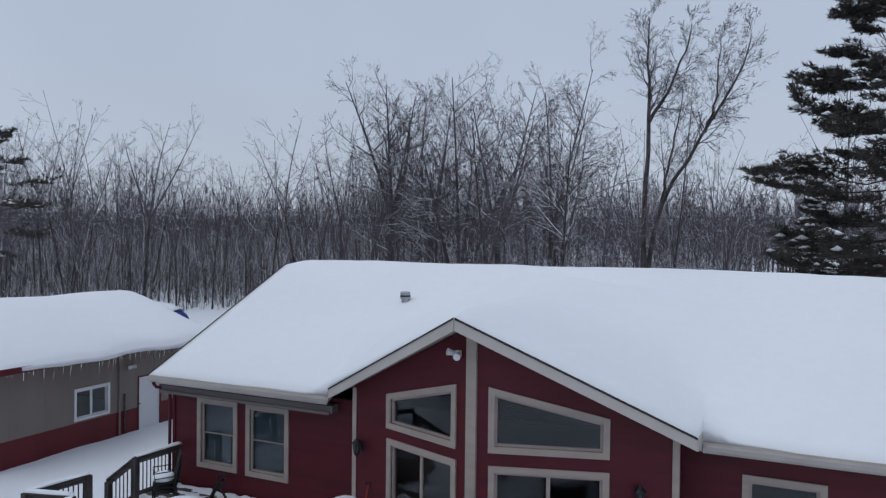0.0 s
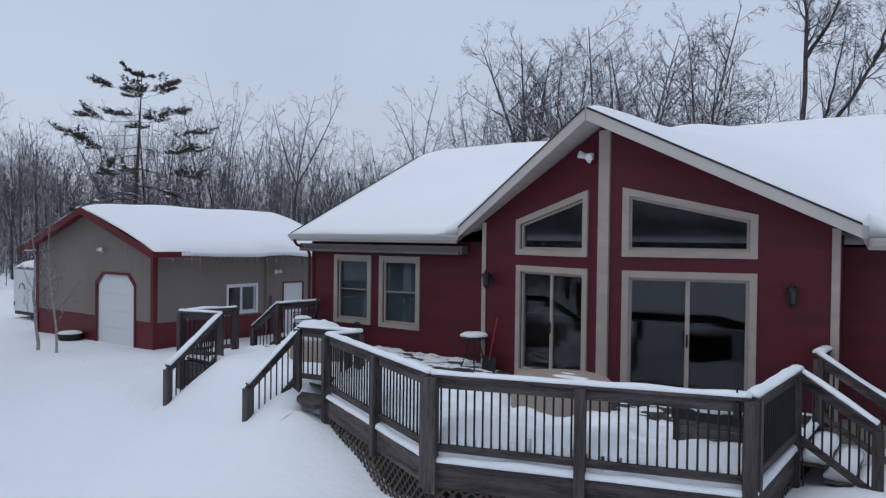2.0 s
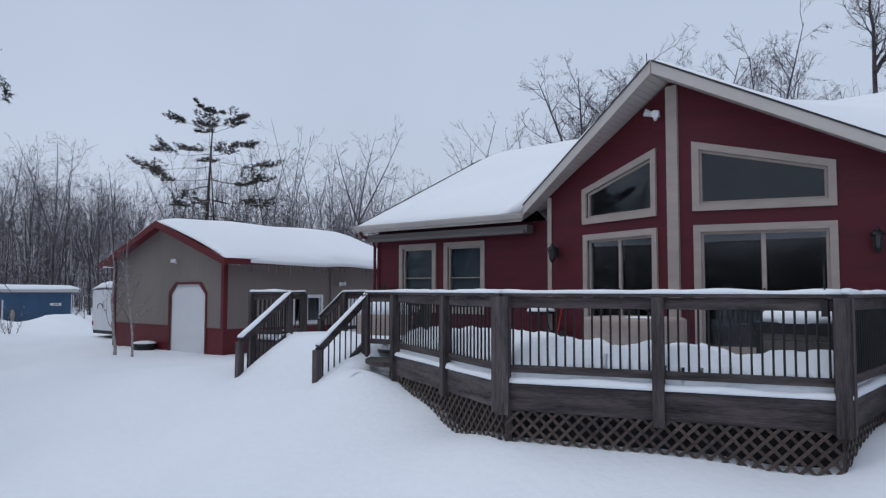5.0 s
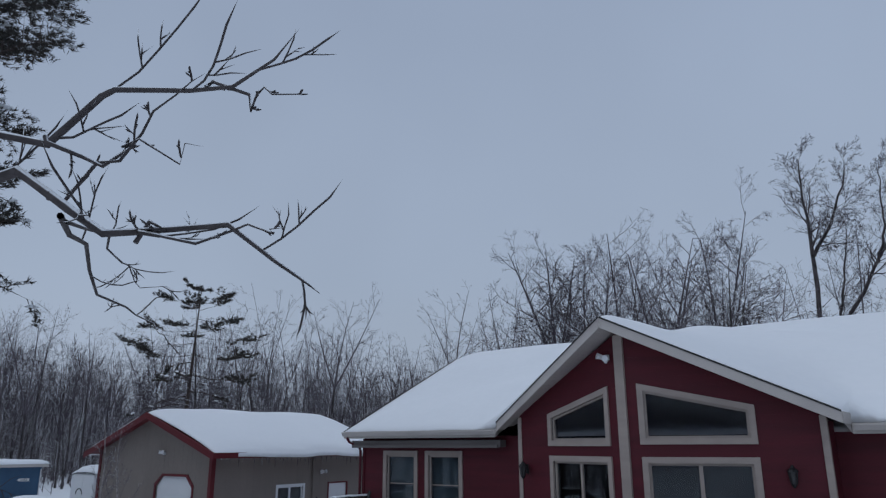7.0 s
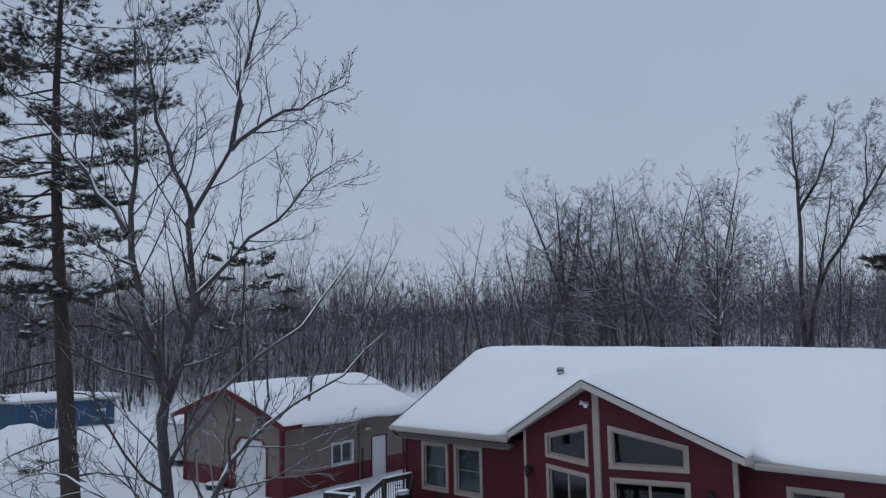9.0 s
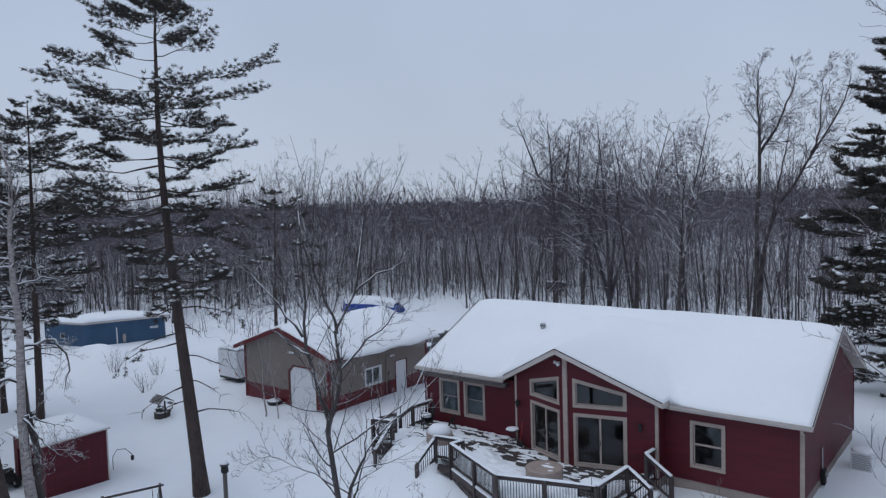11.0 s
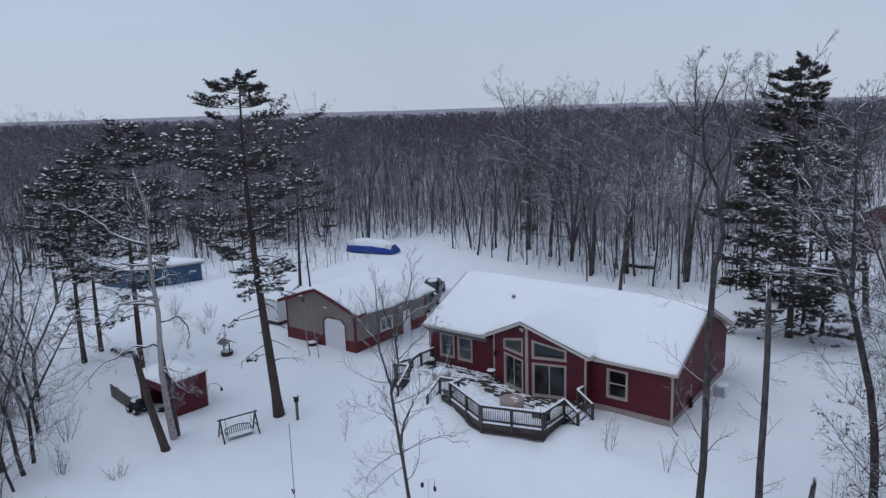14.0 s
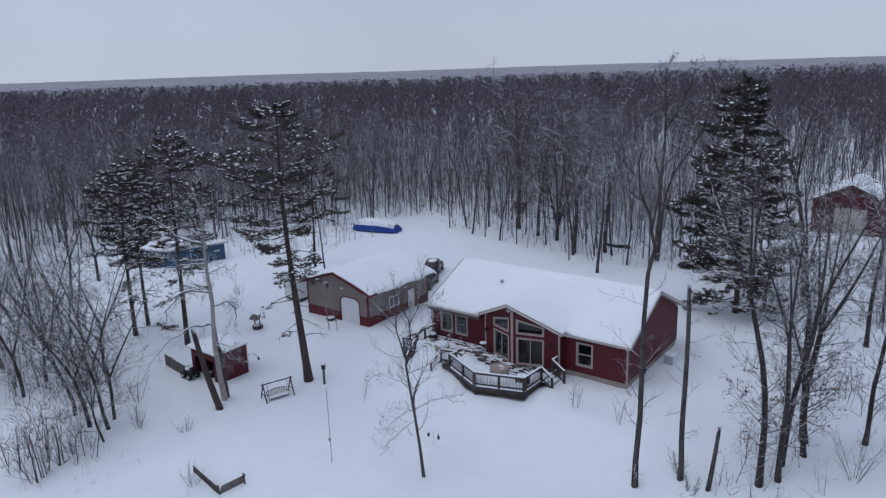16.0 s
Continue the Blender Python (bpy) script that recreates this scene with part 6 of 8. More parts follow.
BIRCH = [(bough((0, -0.5, 0), (0.15, 2.0, 0), (0.5, 4.4, 0.1), (0.9, 8.2, 0), (1.4, 12.4, 0), (1.6, 14.6, 0.2), (2.3, 17.0, 0.3)), 0.25),
         (bough((-0.25, -0.4, 0.35), (0.0, 2.2, 0.4), (0.6, 6.0, 0.3), (1.0, 9.5, 0.4), (1.6, 12.6, 0.6), (1.2, 15.0, 1.0)), 0.17),
         (bough((1.4, 12.3, 0), (3.0, 13.0, 0.2), (4.6, 14.4, 0.2), (6.4, 15.3, 0.5)), 0.117),
         (bough((1.5, 13.3, 0), (2.0, 13.6, -0.5), (2.6, 15.0, -0.8), (3.7, 16.0, -1.0)), 0.104),
         (bough((0.8, 6.2, 0), (2.3, 6.5, -0.3), (4.1, 5.7, -0.7), (5.5, 3.9, -0.8)), 0.0975),
         (bough((0.95, 8.7, 0), (2.8, 9.0, 0.4), (3.9, 7.6, 0.7), (3.9, 6.4, 0.8)), 0.091),
         (bough((1.0, 9.2, 0), (3.0, 9.2, -0.6), (4.8, 8.4, -1.2)), 0.078),
         (bough((1.2, 10.8, 0), (2.9, 11.0, 0.3), (4.3, 10.8, 0.5)), 0.078),
         (bough((1.3, 11.2, 0), (3.2, 11.6, -0.8), (5.2, 12.4, -1.3)), 0.078),
         (bough((0.8, 7.6, 0), (-0.4, 7.7, 0.2), (-1.0, 6.8, 0.3), (-0.9, 5.3, 0.4)), 0.078),
         (bough((0.5, 4.6, 0), (-0.35, 3.5, -0.3), (-1.1, 2.8, -0.4)), 0.065),
         (bough((0.5, 4.7, 0), (-0.3, 4.3, 0.2), (-1.2, 3.9, 0.4)), 0.052),
         (bough((1.1, 10.2, 0), (0.0, 10.4, 0.4), (-0.8, 9.9, 0.8)), 0.0585)]
paths, crown = spined(41, BIRCH, 0.62, 12, 1.5, 5, 4, 3, 0.011, (0.5, 1.2), -0.08)
birch = thing("birch", at(-22.0, -1.95), "two-stemmed birch with snowy spreading boughs by the shed", "tree", local=True)
for k, path in enumerate(paths):
    part("bough" if k > 1 else "trunk", trimesh("trunk", *tubes([path]), smooth=True), M_BIRCH if k == 0 else M_PLASTERED, birch)
part("crown", trimesh("crown", *crown), M_SNOWBARK, birch)
snag_thing(42, 6.0, 0.27, 0.17, (-0.36, 0.02), at(-21.0, -3.1), "leaning broken dead trunk", M_PINEBARK, 4)
LEFT = [(43, -25.6, -9.3, 12.0, 0.11), (44, -26.6, -8.4, 13.0, 0.10), (46, -30.5, -6.4, 12.5, 0.10), (47, -33.0, -7.0, 10.0, 0.09), (48, -36.0, -4.0, 13.0, 0.12), (49, -24.3, -10.4, 8.0, 0.07),
        (302, -38.0, -8.0, 13.0, 0.12), (303, -41.0, -6.0, 12.0, 0.10), (304, -44.0, -9.0, 13.0, 0.11), (305, -47.0, -5.0, 14.0, 0.12), (307, -52.0, -7.0, 14.0, 0.12),
        (308, -39.5, -12.0, 11.0, 0.09), (309, -56.0, -3.0, 14.0, 0.12), (310, -62.5, 9.5, 16.0, 0.15), (311, -50.0, -1.0, 13.0, 0.11), (312, -58.0, 4.0, 14.0, 0.12),
        (313, -27.2, -9.9, 12.0, 0.13), (315, -29.8, -9.7, 12.5, 0.12), (319, -36.6, -10.4, 12.5, 0.12),
        (321, -43.0, -11.6, 13.0, 0.12), (322, -40.4, -3.6, 13.0, 0.11)]
for seed, x, y, h, r in LEFT:
    rr = random.Random(seed)
    made = grown(seed, h * 0.88, r * 1.25, 0.12, 2 + seed % 2, 11, 5, 5, 4, 0.012, 7, 0.27, (0.25, 0.5), (rr.uniform(-0.16, 0.14), rr.uniform(-0.12, 0.12)), (0.2, 0.6), 0.04, (0.7, 1.3), 3, 9, 0.07, 0.8)
    grown_thing("bare_tree", made, at(x, y), "thin bare tree in a thicket by the water", group="thicket west of the yard", bark=M_DARKBARK, twigs=M_FINEBARK)
# tall trees that stand over the wood's edge
RW = (0.911, 0.4115)
COTTON = [([(0, 0, -0.5), (0.2, 0.1, 9.0), (0.45, 0.2, 17.6), (0.3, 0.1, 21.5), (0.4, 0.2, 25.5)], 0.23),
          ([(0.2, 0.1, -0.3), (0.5, 0.2, 8.0), (2.0 * RW[0], 2.0 * RW[1], 12.5), (4.3 * RW[0], 4.3 * RW[1], 16.4), (6.7 * RW[0], 6.7 * RW[1], 21.0), (7.5 * RW[0], 7.5 * RW[1], 24.6)], 0.21),
          ([(0.45, 0.2, 17.2), (1.6, 0.9, 19.5), (2.6, 1.4, 22.5), (3.0, 1.6, 25.0)], 0.14),
          ([(1.2, 0.6, 10.8), (1.6, 0.7, 13.5), (2.2, 1.0, 17.0), (2.6, 1.2, 20.0)], 0.12),
          ([(4.3 * RW[0], 4.3 * RW[1], 16.4), (4.6, 2.0, 19.0), (4.7, 2.2, 22.0), (4.9, 2.2, 24.6)], 0.10)]
paths, crown = spined(51, [([(x, y, z * 0.91) for x, y, z in rows], r) for rows, r in COTTON], 0.5, 30, 2.5, 6, 6, 5, 0.013)
cotton = thing("cottonwood", at(-7.6, 49.6), "very tall bare tree with forked open crown over the wood", "tree", local=True)
for k, path in enumerate(paths):
    part("limb" if k else "trunk", trimesh("trunk", *tubes([path]), smooth=True), M_BARK, cotton)
part("crown", trimesh("crown", *crown), M_TWIG, cotton)
EDGE = "tall bare tree at the edge of the wood"
grown_thing("bare_tree", grown(52, 21.0, 0.34, 0.30, 4, 16, 6, 6, 5, 0.013, 9, 0.20, (0.40, 0.45), (0, 0), (0.15, 0.55), 0.04, (0.6, 1.25), 3, 6), at(-30.6, 56.0), EDGE)
grown_thing("bare_tree", grown(53, 18.2, 0.26, 0.25, 4, 16, 6, 6, 5, 0.013, 9, 0.20, (0.10, 0.14), (0.03, 0), (0.10, 0.30), 0.04, (0.6, 1.25), 3, 0), at(-22.5, 52.6), "multi-stemmed bare tree at the edge of the wood")
grown_thing("bare_tree", grown(57, 18.6, 0.25, 0.25, 3, 16, 6, 6, 5, 0.013, 9, 0.20, (0.30, 0.34), (0, 0), (0.10, 0.40), 0.04, (0.6, 1.25), 3, 4), at(-26.0, 53.5), EDGE)
grown_thing("bare_tree", grown(54, 19.0, 0.26, 0.25, 3, 16, 6, 6, 5, 0.013, 9, 0.20, (0.35, 0.40), (0, 0), (0.15, 0.45), 0.04, (0.6, 1.25), 3, 5), at(-17.6, 47.9), EDGE)
grown_thing("bare_tree", grown(55, 18.2, 0.25, 0.25, 3, 16, 6, 6, 5, 0.013, 9, 0.20, (0.40, 0.45), (0, 0), (0.15, 0.50), 0.04, (0.6, 1.25), 3, 5), at(-14.3, 50.0), EDGE)
grown_thing("bare_tree", grown(56, 14.0, 0.18, 0.25, 2, 11, 5, 5, 3, 0.012, 8, 0.22, (0.4, 0.5), (-0.04, 0), (0.15, 0.45), 0.10, (0.6, 1.2), 3, 6), at(-11.2, 41.0), "lone bare tree on the snow behind the house", twigs=M_SNOWBARK)

# a broken evergreen bough lying on the snow
g6 = np.random.default_rng(66)
bough = [limb(g6, (0, 0, 0.08), (math.cos(a), math.sin(a), 0.03), ln, 4, 0.0, 0.08) for a, ln in ((0.2, 1.9), (0.6, 1.5), (-0.2, 1.6), (2.9, 1.2))]
fallen = thing("fallen_bough", at(-40.6, 4.4), "broken evergreen bough lying on the snow", "branch", local=True)
part("branchwork", trimesh("branchwork", *tubes([(q, [0.03, 0.025, 0.02, 0.012, 0.0], 4) for q in bough])), M_PINEBARK, fallen)
part("foliage", trimesh("foliage", *sprays(g6, [(along(q, t)[0] + g6.normal(0, 0.12, 3) * (1, 1, 0.4), along(q, t)[1]) for q in bough for t in np.linspace(0.2, 0.99, 22)], 14, 0.2, 0.04)), M_NEEDLE, fallen)

# saplings and shrubs


def shrub(seed, x, y, h, stems, name="sapling", label="thin bare sapling in the snow", spread=0.35, bark=None, r=0.018):
    rng = np.random.default_rng(seed)
    trunks, crown = [], []
    for _ in range(stems):
        a = rng.uniform(0, 6.28)
        t, c = bare_tree(int(rng.integers(1e6)), h * rng.uniform(0.7, 1.1), r * rng.uniform(0.7, 1.2), (8 if stems > 2 else 16), ((3, 2) if stems > 2 else (4, 3)), 0.22, 0.36, (spread * math.cos(a) * rng.uniform(0, 1), spread * math.sin(a) * rng.uniform(0, 1)), (5, 3, 3), 0.005, 0.07, lift=0.15)
        off = np.array((0.12 * math.cos(a), 0.12 * math.sin(a), 0)) * (stems > 1)
        trunks += [(p + off, q, s) for p, q, s in t]
        crown += [(p + off, q, s) for p, q, s in c]
    return tree_thing(name, (trunks, crown), at(x, y), label, "shrub" if stems > 2 else "tree", bark=bark)


shrub(61, -24.6, 11.7, 4.9, 1, "birch_sapling", "slim young birch in front of the garage", 0.1, M_BIRCH, 0.06)
shrub(62, -23.7, 11.9, 4.6, 1, "birch_sapling", "slim young birch in front of the garage", 0.1, M_BIRCH, 0.055)
shrub(63, -12.7, 3.7, 2.6, 1)
shrub(64, 1.9, 9.3, 2.6, 4, "shrub", "bare shrub in front of the house wall")
shrub(65, 5.2, 8.7, 2.6, 3, "shrub", "bare shrub near the tall trees")
shrub(66, 18.7, 10.0, 3.6, 9, "shrub", "bare bush in the snow", 0.6)
shrub(67, 11.2, 5.0, 1.4, 7, "shrub", "low bare bush at a trunk's foot", 0.7)
shrub(69, 10.3, 6.2, 1.7, 6, "shrub", "low bare bush at a trunk's foot", 0.6)
shrub(68, -14.3, -10.0, 1.6, 7, "shrub", "low bare bush by the water", 0.7)
for k, (x, y, h) in enumerate(((-23.6, -8.2, 2.2), (-26.8, -11.0, 2.6), (-29.5, -10.5, 2.8), (-31.0, -8.5, 3.0), (-24.8, -12.3, 1.8), (-34.0, -9.0, 3.2), (-27.5, -6.0, 2.4), (-20.5, -6.5, 1.2), (-45.0, 12.5, 2.0), (-41.0, 14.0, 1.6), (-38.0, 11.5, 1.8))):
    shrub(70 + k, x, y, h, 7, "shrub", "bare frosted brush in the snow", 0.6)

# ---- the wood behind, tree by tree at its edge, then as a mass ----
rng = np.random.default_rng(5)


def blades(g, starts, ways, lengths, width, upright=False):
    """Finest twigs, each a sliver."""
    p, w = np.array(starts), np.array(ways)
    n = len(p)
    ref = g.normal(0, 1, (n, 3)) + (0, 0, 4.0 if upright else 0.0)
    side = np.cross(w, ref)
    side /= np.linalg.norm(side, axis=1, keepdims=True) + 1e-9
    ln = np.array(lengths)[:, None]
    v = np.stack((p - side * width * 0.5, p + side * width * 0.5, p + w * ln), 1).reshape(-1, 3)
    return v, np.arange(3 * n).reshape(-1, 3)


def wood_tree(seed, h, r, limbs, per, twigs, low=0.28, spread=0.30, width=0.014, sides=5, thin=False, steep=False):
    """A slender wood tree: trunk mesh and crown mesh (vertices, triangles)."""
    g = np.random.default_rng(seed)
    trunk = limb(g, (0, 0, -0.4), (g.normal(0, 0.03), g.normal(0, 0.03), 1), h + 0.4, 5 if not thin else 2, 0.03, 0.03)
    n = len(trunk)
    paths, st, wy, lg = [], [], [], []
    spin = g.uniform(0, 6.28)
    for j in range(limbs):
        t = low + (0.98 - low) * (j + g.uniform(0, 0.8)) / limbs
        p, d = along(trunk, min(t, 0.98))
        spin += 2.4 + g.normal(0, 0.5)
        ln = h * spread * (1.12 - 0.8 * t) * g.uniform(0.55, 1.3)
        q = limb(g, p, turned(d, g.uniform(0.12, 0.5) if steep else g.uniform(0.5, 1.1), spin), ln, 1 if thin else 3, 0.05, 0.14)
        rl = max(0.012, r * (1 - 0.85 * t) * 0.5)
        paths.append((q, [rl, 0.0] if thin else [rl, rl * 0.7, rl * 0.4, 0.0], 3))
        for b in range(per):
            pb, db = along(q, min(0.98, 0.2 + 0.8 * (b + g.uniform(0, 0.9)) / per))
            lb = ln * g.uniform(0.25, 0.55)
            qb = limb(g, pb, turned(db, g.uniform(0.1, 0.4) if steep else g.uniform(0.4, 0.9), g.uniform(0, 6.28)), lb, 1, 0.15, 0.1)
            if not thin:
                paths.append((qb, [max(rl * 0.30, 0.007), 0.0], 3))
            else:
                st.append(pb), wy.append((qb[1] - qb[0]) / lb), lg.append(lb)
            for _ in range(twigs):
                pc, dc = along(qb, g.uniform(0.1, 1.0))
                w = turned(dc, g.uniform(0.3, 0.9), g.uniform(0, 6.28)) + np.array((0, 0, 0.03))
                st.append(pc), wy.append(w / np.linalg.norm(w)), lg.append(lb * g.uniform(0.35, 0.85))
    tv = tubes([(trunk, [r * (1.2 if i == 0 else 1 - 0.85 * i / (n - 1)) for i in range(n - 1)] + [0.0], sides)])
    cv, bv = tubes(paths), blades(g, st, wy, lg, width, steep)
    return tv, (np.concatenate((cv[0], bv[0])), np.concatenate((cv[1], bv[1] + len(cv[0]))))


def joined(a, b):
    return np.concatenate((a[0], b[0])), np.concatenate((a[1], b[1] + len(a[0])))


def wooded(x, y):
    """Where the wood stands."""
    if -2 < x < 17 and 56 < y < 86:
        return False
    if x > -62:
        return y > (46.5 + 3 * math.sin(x * 0.13) + (8 if -52 < x < -40 else 0) if x > -52 else 39 + 3 * math.sin(x * 0.3))
    if x > -74:
        return y > 25 + 2 * math.sin(x)
    return y > 3 + 3 * math.sin(y * 0.3) or y < -16


def tall(x, y):
    return (0.62 + 0.56 * rng.uniform() ** 1.5) * (1 + 0.25 * max(0.0, nz(x, y, 4.4, 0.045) * 2))


spots = []
for i in range(-50, 14):
    for j in range(-8, 40):
        x, y = i * 3.1 + rng.uniform(-1.5, 1.5), j * 3.1 + rng.uniform(-1.5, 1.5)
        r = math.hypot(x - 5, y + 10)
        a = math.degrees(math.atan2(-(x - 10), y + 14))
        if wooded(x, y) and -14 < a < 84 and 45 < r < 128 and not (x > -34 and y > 52 and rng.uniform() < 0.33):
            spots.append((y + 0.12 * abs(x + 20), x, y))
spots.sort()
KINDS = [grown(100 + k, 13.2 + 0.7 * (k % 5), 0.085 + 0.016 * (k % 5), 0.22, (3, 2, 3, 2, 1, 4, 2)[k % 7], (8, 11, 8, 11, 24, 7, 12)[k % 7], 5, 5, 3, 0.009, 6, 0.22, (0.35, 0.6), (0, 0), (0.15, 0.5), 0.08, (0.6, 1.2), 3, 5)
         for k in range(14)]
protos = []
for k, (tv, cv) in enumerate(KINDS):
    ob = thing("wood_tree", (0, 0, -50), "slender bare tree at the edge of the wood", "tree", "wood behind the house", local=True)
    part("trunk", trimesh("trunk", *tv, smooth=True), M_BARK, ob)
    part("crown", trimesh("crown", *cv), M_TWIG, ob)
    protos.append(ob)
NEAR = 235
used = set()
for n, (_, x, y) in enumerate(spots[:NEAR]):
    k = n % len(protos)
    s = tall(x, y)
    m = Matrix.Translation((x, y, ground_z(x, y))) @ Matrix.Rotation(rng.uniform(0, 6.28), 4, "Z") @ Matrix.Rotation(rng.normal(0, 0.06), 4, "X")
    ob = protos[k] if k not in used else copy_thing(protos[k], m)
    used.add(k)
    ob.matrix_basis = m @ Matrix.Diagonal((s, s, s, 1))


def mass(spots_, meshes, tilt=0.03, seed=0):
    vs, fs, k = [], [], 0
    rng = np.random.default_rng(seed)
    for x, y, z, sx, sz in spots_:
        v, f = meshes[int(rng.integers(len(meshes)))]
        a = rng.uniform(0, 6.28)
        c, s = math.cos(a), math.sin(a)
        q = v * (sx, sx, sz)
        q = np.stack((q[:, 0] * c - q[:, 1] * s + q[:, 2] * rng.normal(0, tilt), q[:, 0] * s + q[:, 1] * c + q[:, 2] * rng.normal(0, tilt), q[:, 2]), 1) + (x, y, z)
        vs.append(q.astype(np.float32))
        fs.append(f + k)
        k += len(v)
    return np.concatenate(vs), np.concatenate(fs)


BACK = [grown(120 + k, 13.0 + 0.7 * (k % 5), 0.070 + 0.014 * (k % 4), 0.20, (3, 2, 3, 2)[k % 4], (6, 9, 6, 9)[k % 4], 4, 4, 0, 0.017, 4, 0.24, (0.35, 0.6), (0, 0), (0.15, 0.5), 0.08, (0.6, 1.2), 2, 4)
        for k in range(12)]
rest = []
for _, x, y in spots[NEAR:]:
    s = tall(x, y)
    rest.append((x, y, ground_z(x, y), s, s))
wood = thing("woodland", (0, 0, 0), "dense leafless wood dusted with snow behind the yard", "woodland", kind="stuff")
part("trunks", trimesh("trunks", *mass(rest, [m[0] for m in BACK], 0.055, 77), smooth=True), M_BARK, wood)["kind"] = "stuff"
part("crowns", trimesh("crowns", *mass(rest, [m[1] for m in BACK], 0.055, 77)), M_TWIG, wood)["kind"] = "stuff"

MID = [joined(*wood_tree(200 + k, 14.0, 0.06, 15, 4, 5, 0.10, 0.32, 0.07, 3, True, steep=True)) for k in range(10)]
FAR = [joined(*wood_tree(220 + k, 14.0, 0.05, 13, 4, 2, 0.06, 0.34, 0.22, 3, True, steep=True)) for k in range(8)]
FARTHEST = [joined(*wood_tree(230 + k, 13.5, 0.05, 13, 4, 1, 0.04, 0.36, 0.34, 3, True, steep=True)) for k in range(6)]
BEHIND = [joined(*wood_tree(240 + k, 14.5, 0.06, 12, 4, 2, 0.04, 0.42, 0.22, 3, True)) for k in range(4)]
mid_far, far, farther = [], [], []
r = 122.0
while r < 690:
    da = 0.036 if r < 210 else 0.031
    a = -0.30
    while a < 1.46:
        aa, rr = a + rng.uniform(-0.6, 0.6) * da, r * (1 + rng.uniform(-0.5, 0.5) * da)
        x, y = 8 - rr * math.sin(aa), -12 + rr * math.cos(aa)
        w = max(1.0, rr * da / 4.2)
        h = rng.uniform(0.8, 1.15) * (1 + 0.25 * nz(x, y, 0.5, 0.01)) if rr < 210 else rng.uniform(0.93, 1.06)
        if y > 24 or x < -74:
            (mid_far if rr < 210 else far if rr < 400 else farther).append((x, y, ground_z(x, y) + 3.5 * nz(x, y, 2.5, 0.0022), min(w, 6.0) if rr < 210 else min(3.2, max(1.3, w)), h))
        a += da
    r *= 1 + da
behind = []
for k in range(900):
    a, rr = 1.46 + rng.uniform(0, 1) * (6.283 - 1.76), rng.uniform(95, 210)
    x, y = 8 - rr * math.sin(a), -12 + rr * math.cos(a)
    if math.hypot(x - 10, y + 15) > 55:
        behind.append((x, y, ground_z(x, y), 1.5, rng.uniform(0.8, 1.1)))
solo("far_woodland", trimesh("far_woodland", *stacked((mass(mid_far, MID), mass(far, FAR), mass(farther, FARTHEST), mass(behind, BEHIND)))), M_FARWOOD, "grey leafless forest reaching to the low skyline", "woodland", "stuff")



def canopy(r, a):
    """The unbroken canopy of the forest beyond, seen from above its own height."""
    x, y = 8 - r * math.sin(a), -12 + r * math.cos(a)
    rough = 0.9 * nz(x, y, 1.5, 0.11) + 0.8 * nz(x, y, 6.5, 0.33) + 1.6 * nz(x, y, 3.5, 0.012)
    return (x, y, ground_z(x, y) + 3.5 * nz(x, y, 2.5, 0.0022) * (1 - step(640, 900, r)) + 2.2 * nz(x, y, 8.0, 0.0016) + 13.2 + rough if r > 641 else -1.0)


# the pale band of haze at the skyline comes from this sheet's colour
solo("skyline_woodland", Geo().sheet([640.0] + [645 * 1.0145 ** k for k in range(95)], lin(-0.36, 1.56, 760), canopy), M_HAZEWOOD, "low skyline forest with distance haze in its pale colour", "woodland", "stuff")

# undergrowth: brush between the trunks and in the thickets
BRUSH = [joined(*wood_tree(400 + k, 2.6, 0.018, 6, 1, 2, 0.1, 0.5, 0.014, 3, True)) for k in range(8)]
brush = []
for _ in range(6500):
    u = rng.uniform()
    if u < 0.55:
        x, y = rng.uniform(-115, 30), rng.uniform(40, 100)
        if not wooded(x, y - 1.5):
            continue
    elif u < 0.72:
        x, y = -23 - 52 * rng.uniform() ** 1.5, rng.uniform(-16, 3)
        if y > -7 + (-x - 25) * 0.22 or (nz(x, y, 3.0, 0.12) < -0.22 and x > -50):
            continue
    else:
        x, y = rng.uniform(12.5, 34), rng.uniform(-6, 44)
        if nz(x, y, 3.0, 0.15) < 0.0 or rng.uniform() < 0.5:
            continue
    s = rng.uniform(0.35, 1.1) * (1.5 if u < 0.55 else 2.1 if u < 0.72 else 1.3)
    brush.append((x, y, ground_z(x, y) - 0.1, s * 1.1, s))
saplings = []
while len(saplings) < 3600:
    x, y = rng.uniform(-120, 30), rng.uniform(4, 100)
    if wooded(x, y) and (len(saplings) % 4 == 0 or wooded(x, y - 14)):
        h = rng.uniform(1.6, 3.6)
        saplings.append((x, y, ground_z(x, y) - 0.1, h * 0.8, h))
for _ in range(160):
    x, y = rng.uniform(-80, -46), rng.uniform(24, 44)
    h = rng.uniform(0.7, 1.6)
    saplings.append((x, y, ground_z(x, y) - 0.1, h * 1.4, h))
solo("wood_saplings", trimesh("wood_saplings", *mass(saplings, BRUSH, 0.10, 12)), M_TWIG, "thin bare saplings crowded between the trunks", "undergrowth", "stuff")
solo("undergrowth", trimesh("undergrowth", *mass(brush, BRUSH, 0.12, 9)), M_BRUSH, "frosted leafless brush between the trunks and by the water", "undergrowth", "stuff")

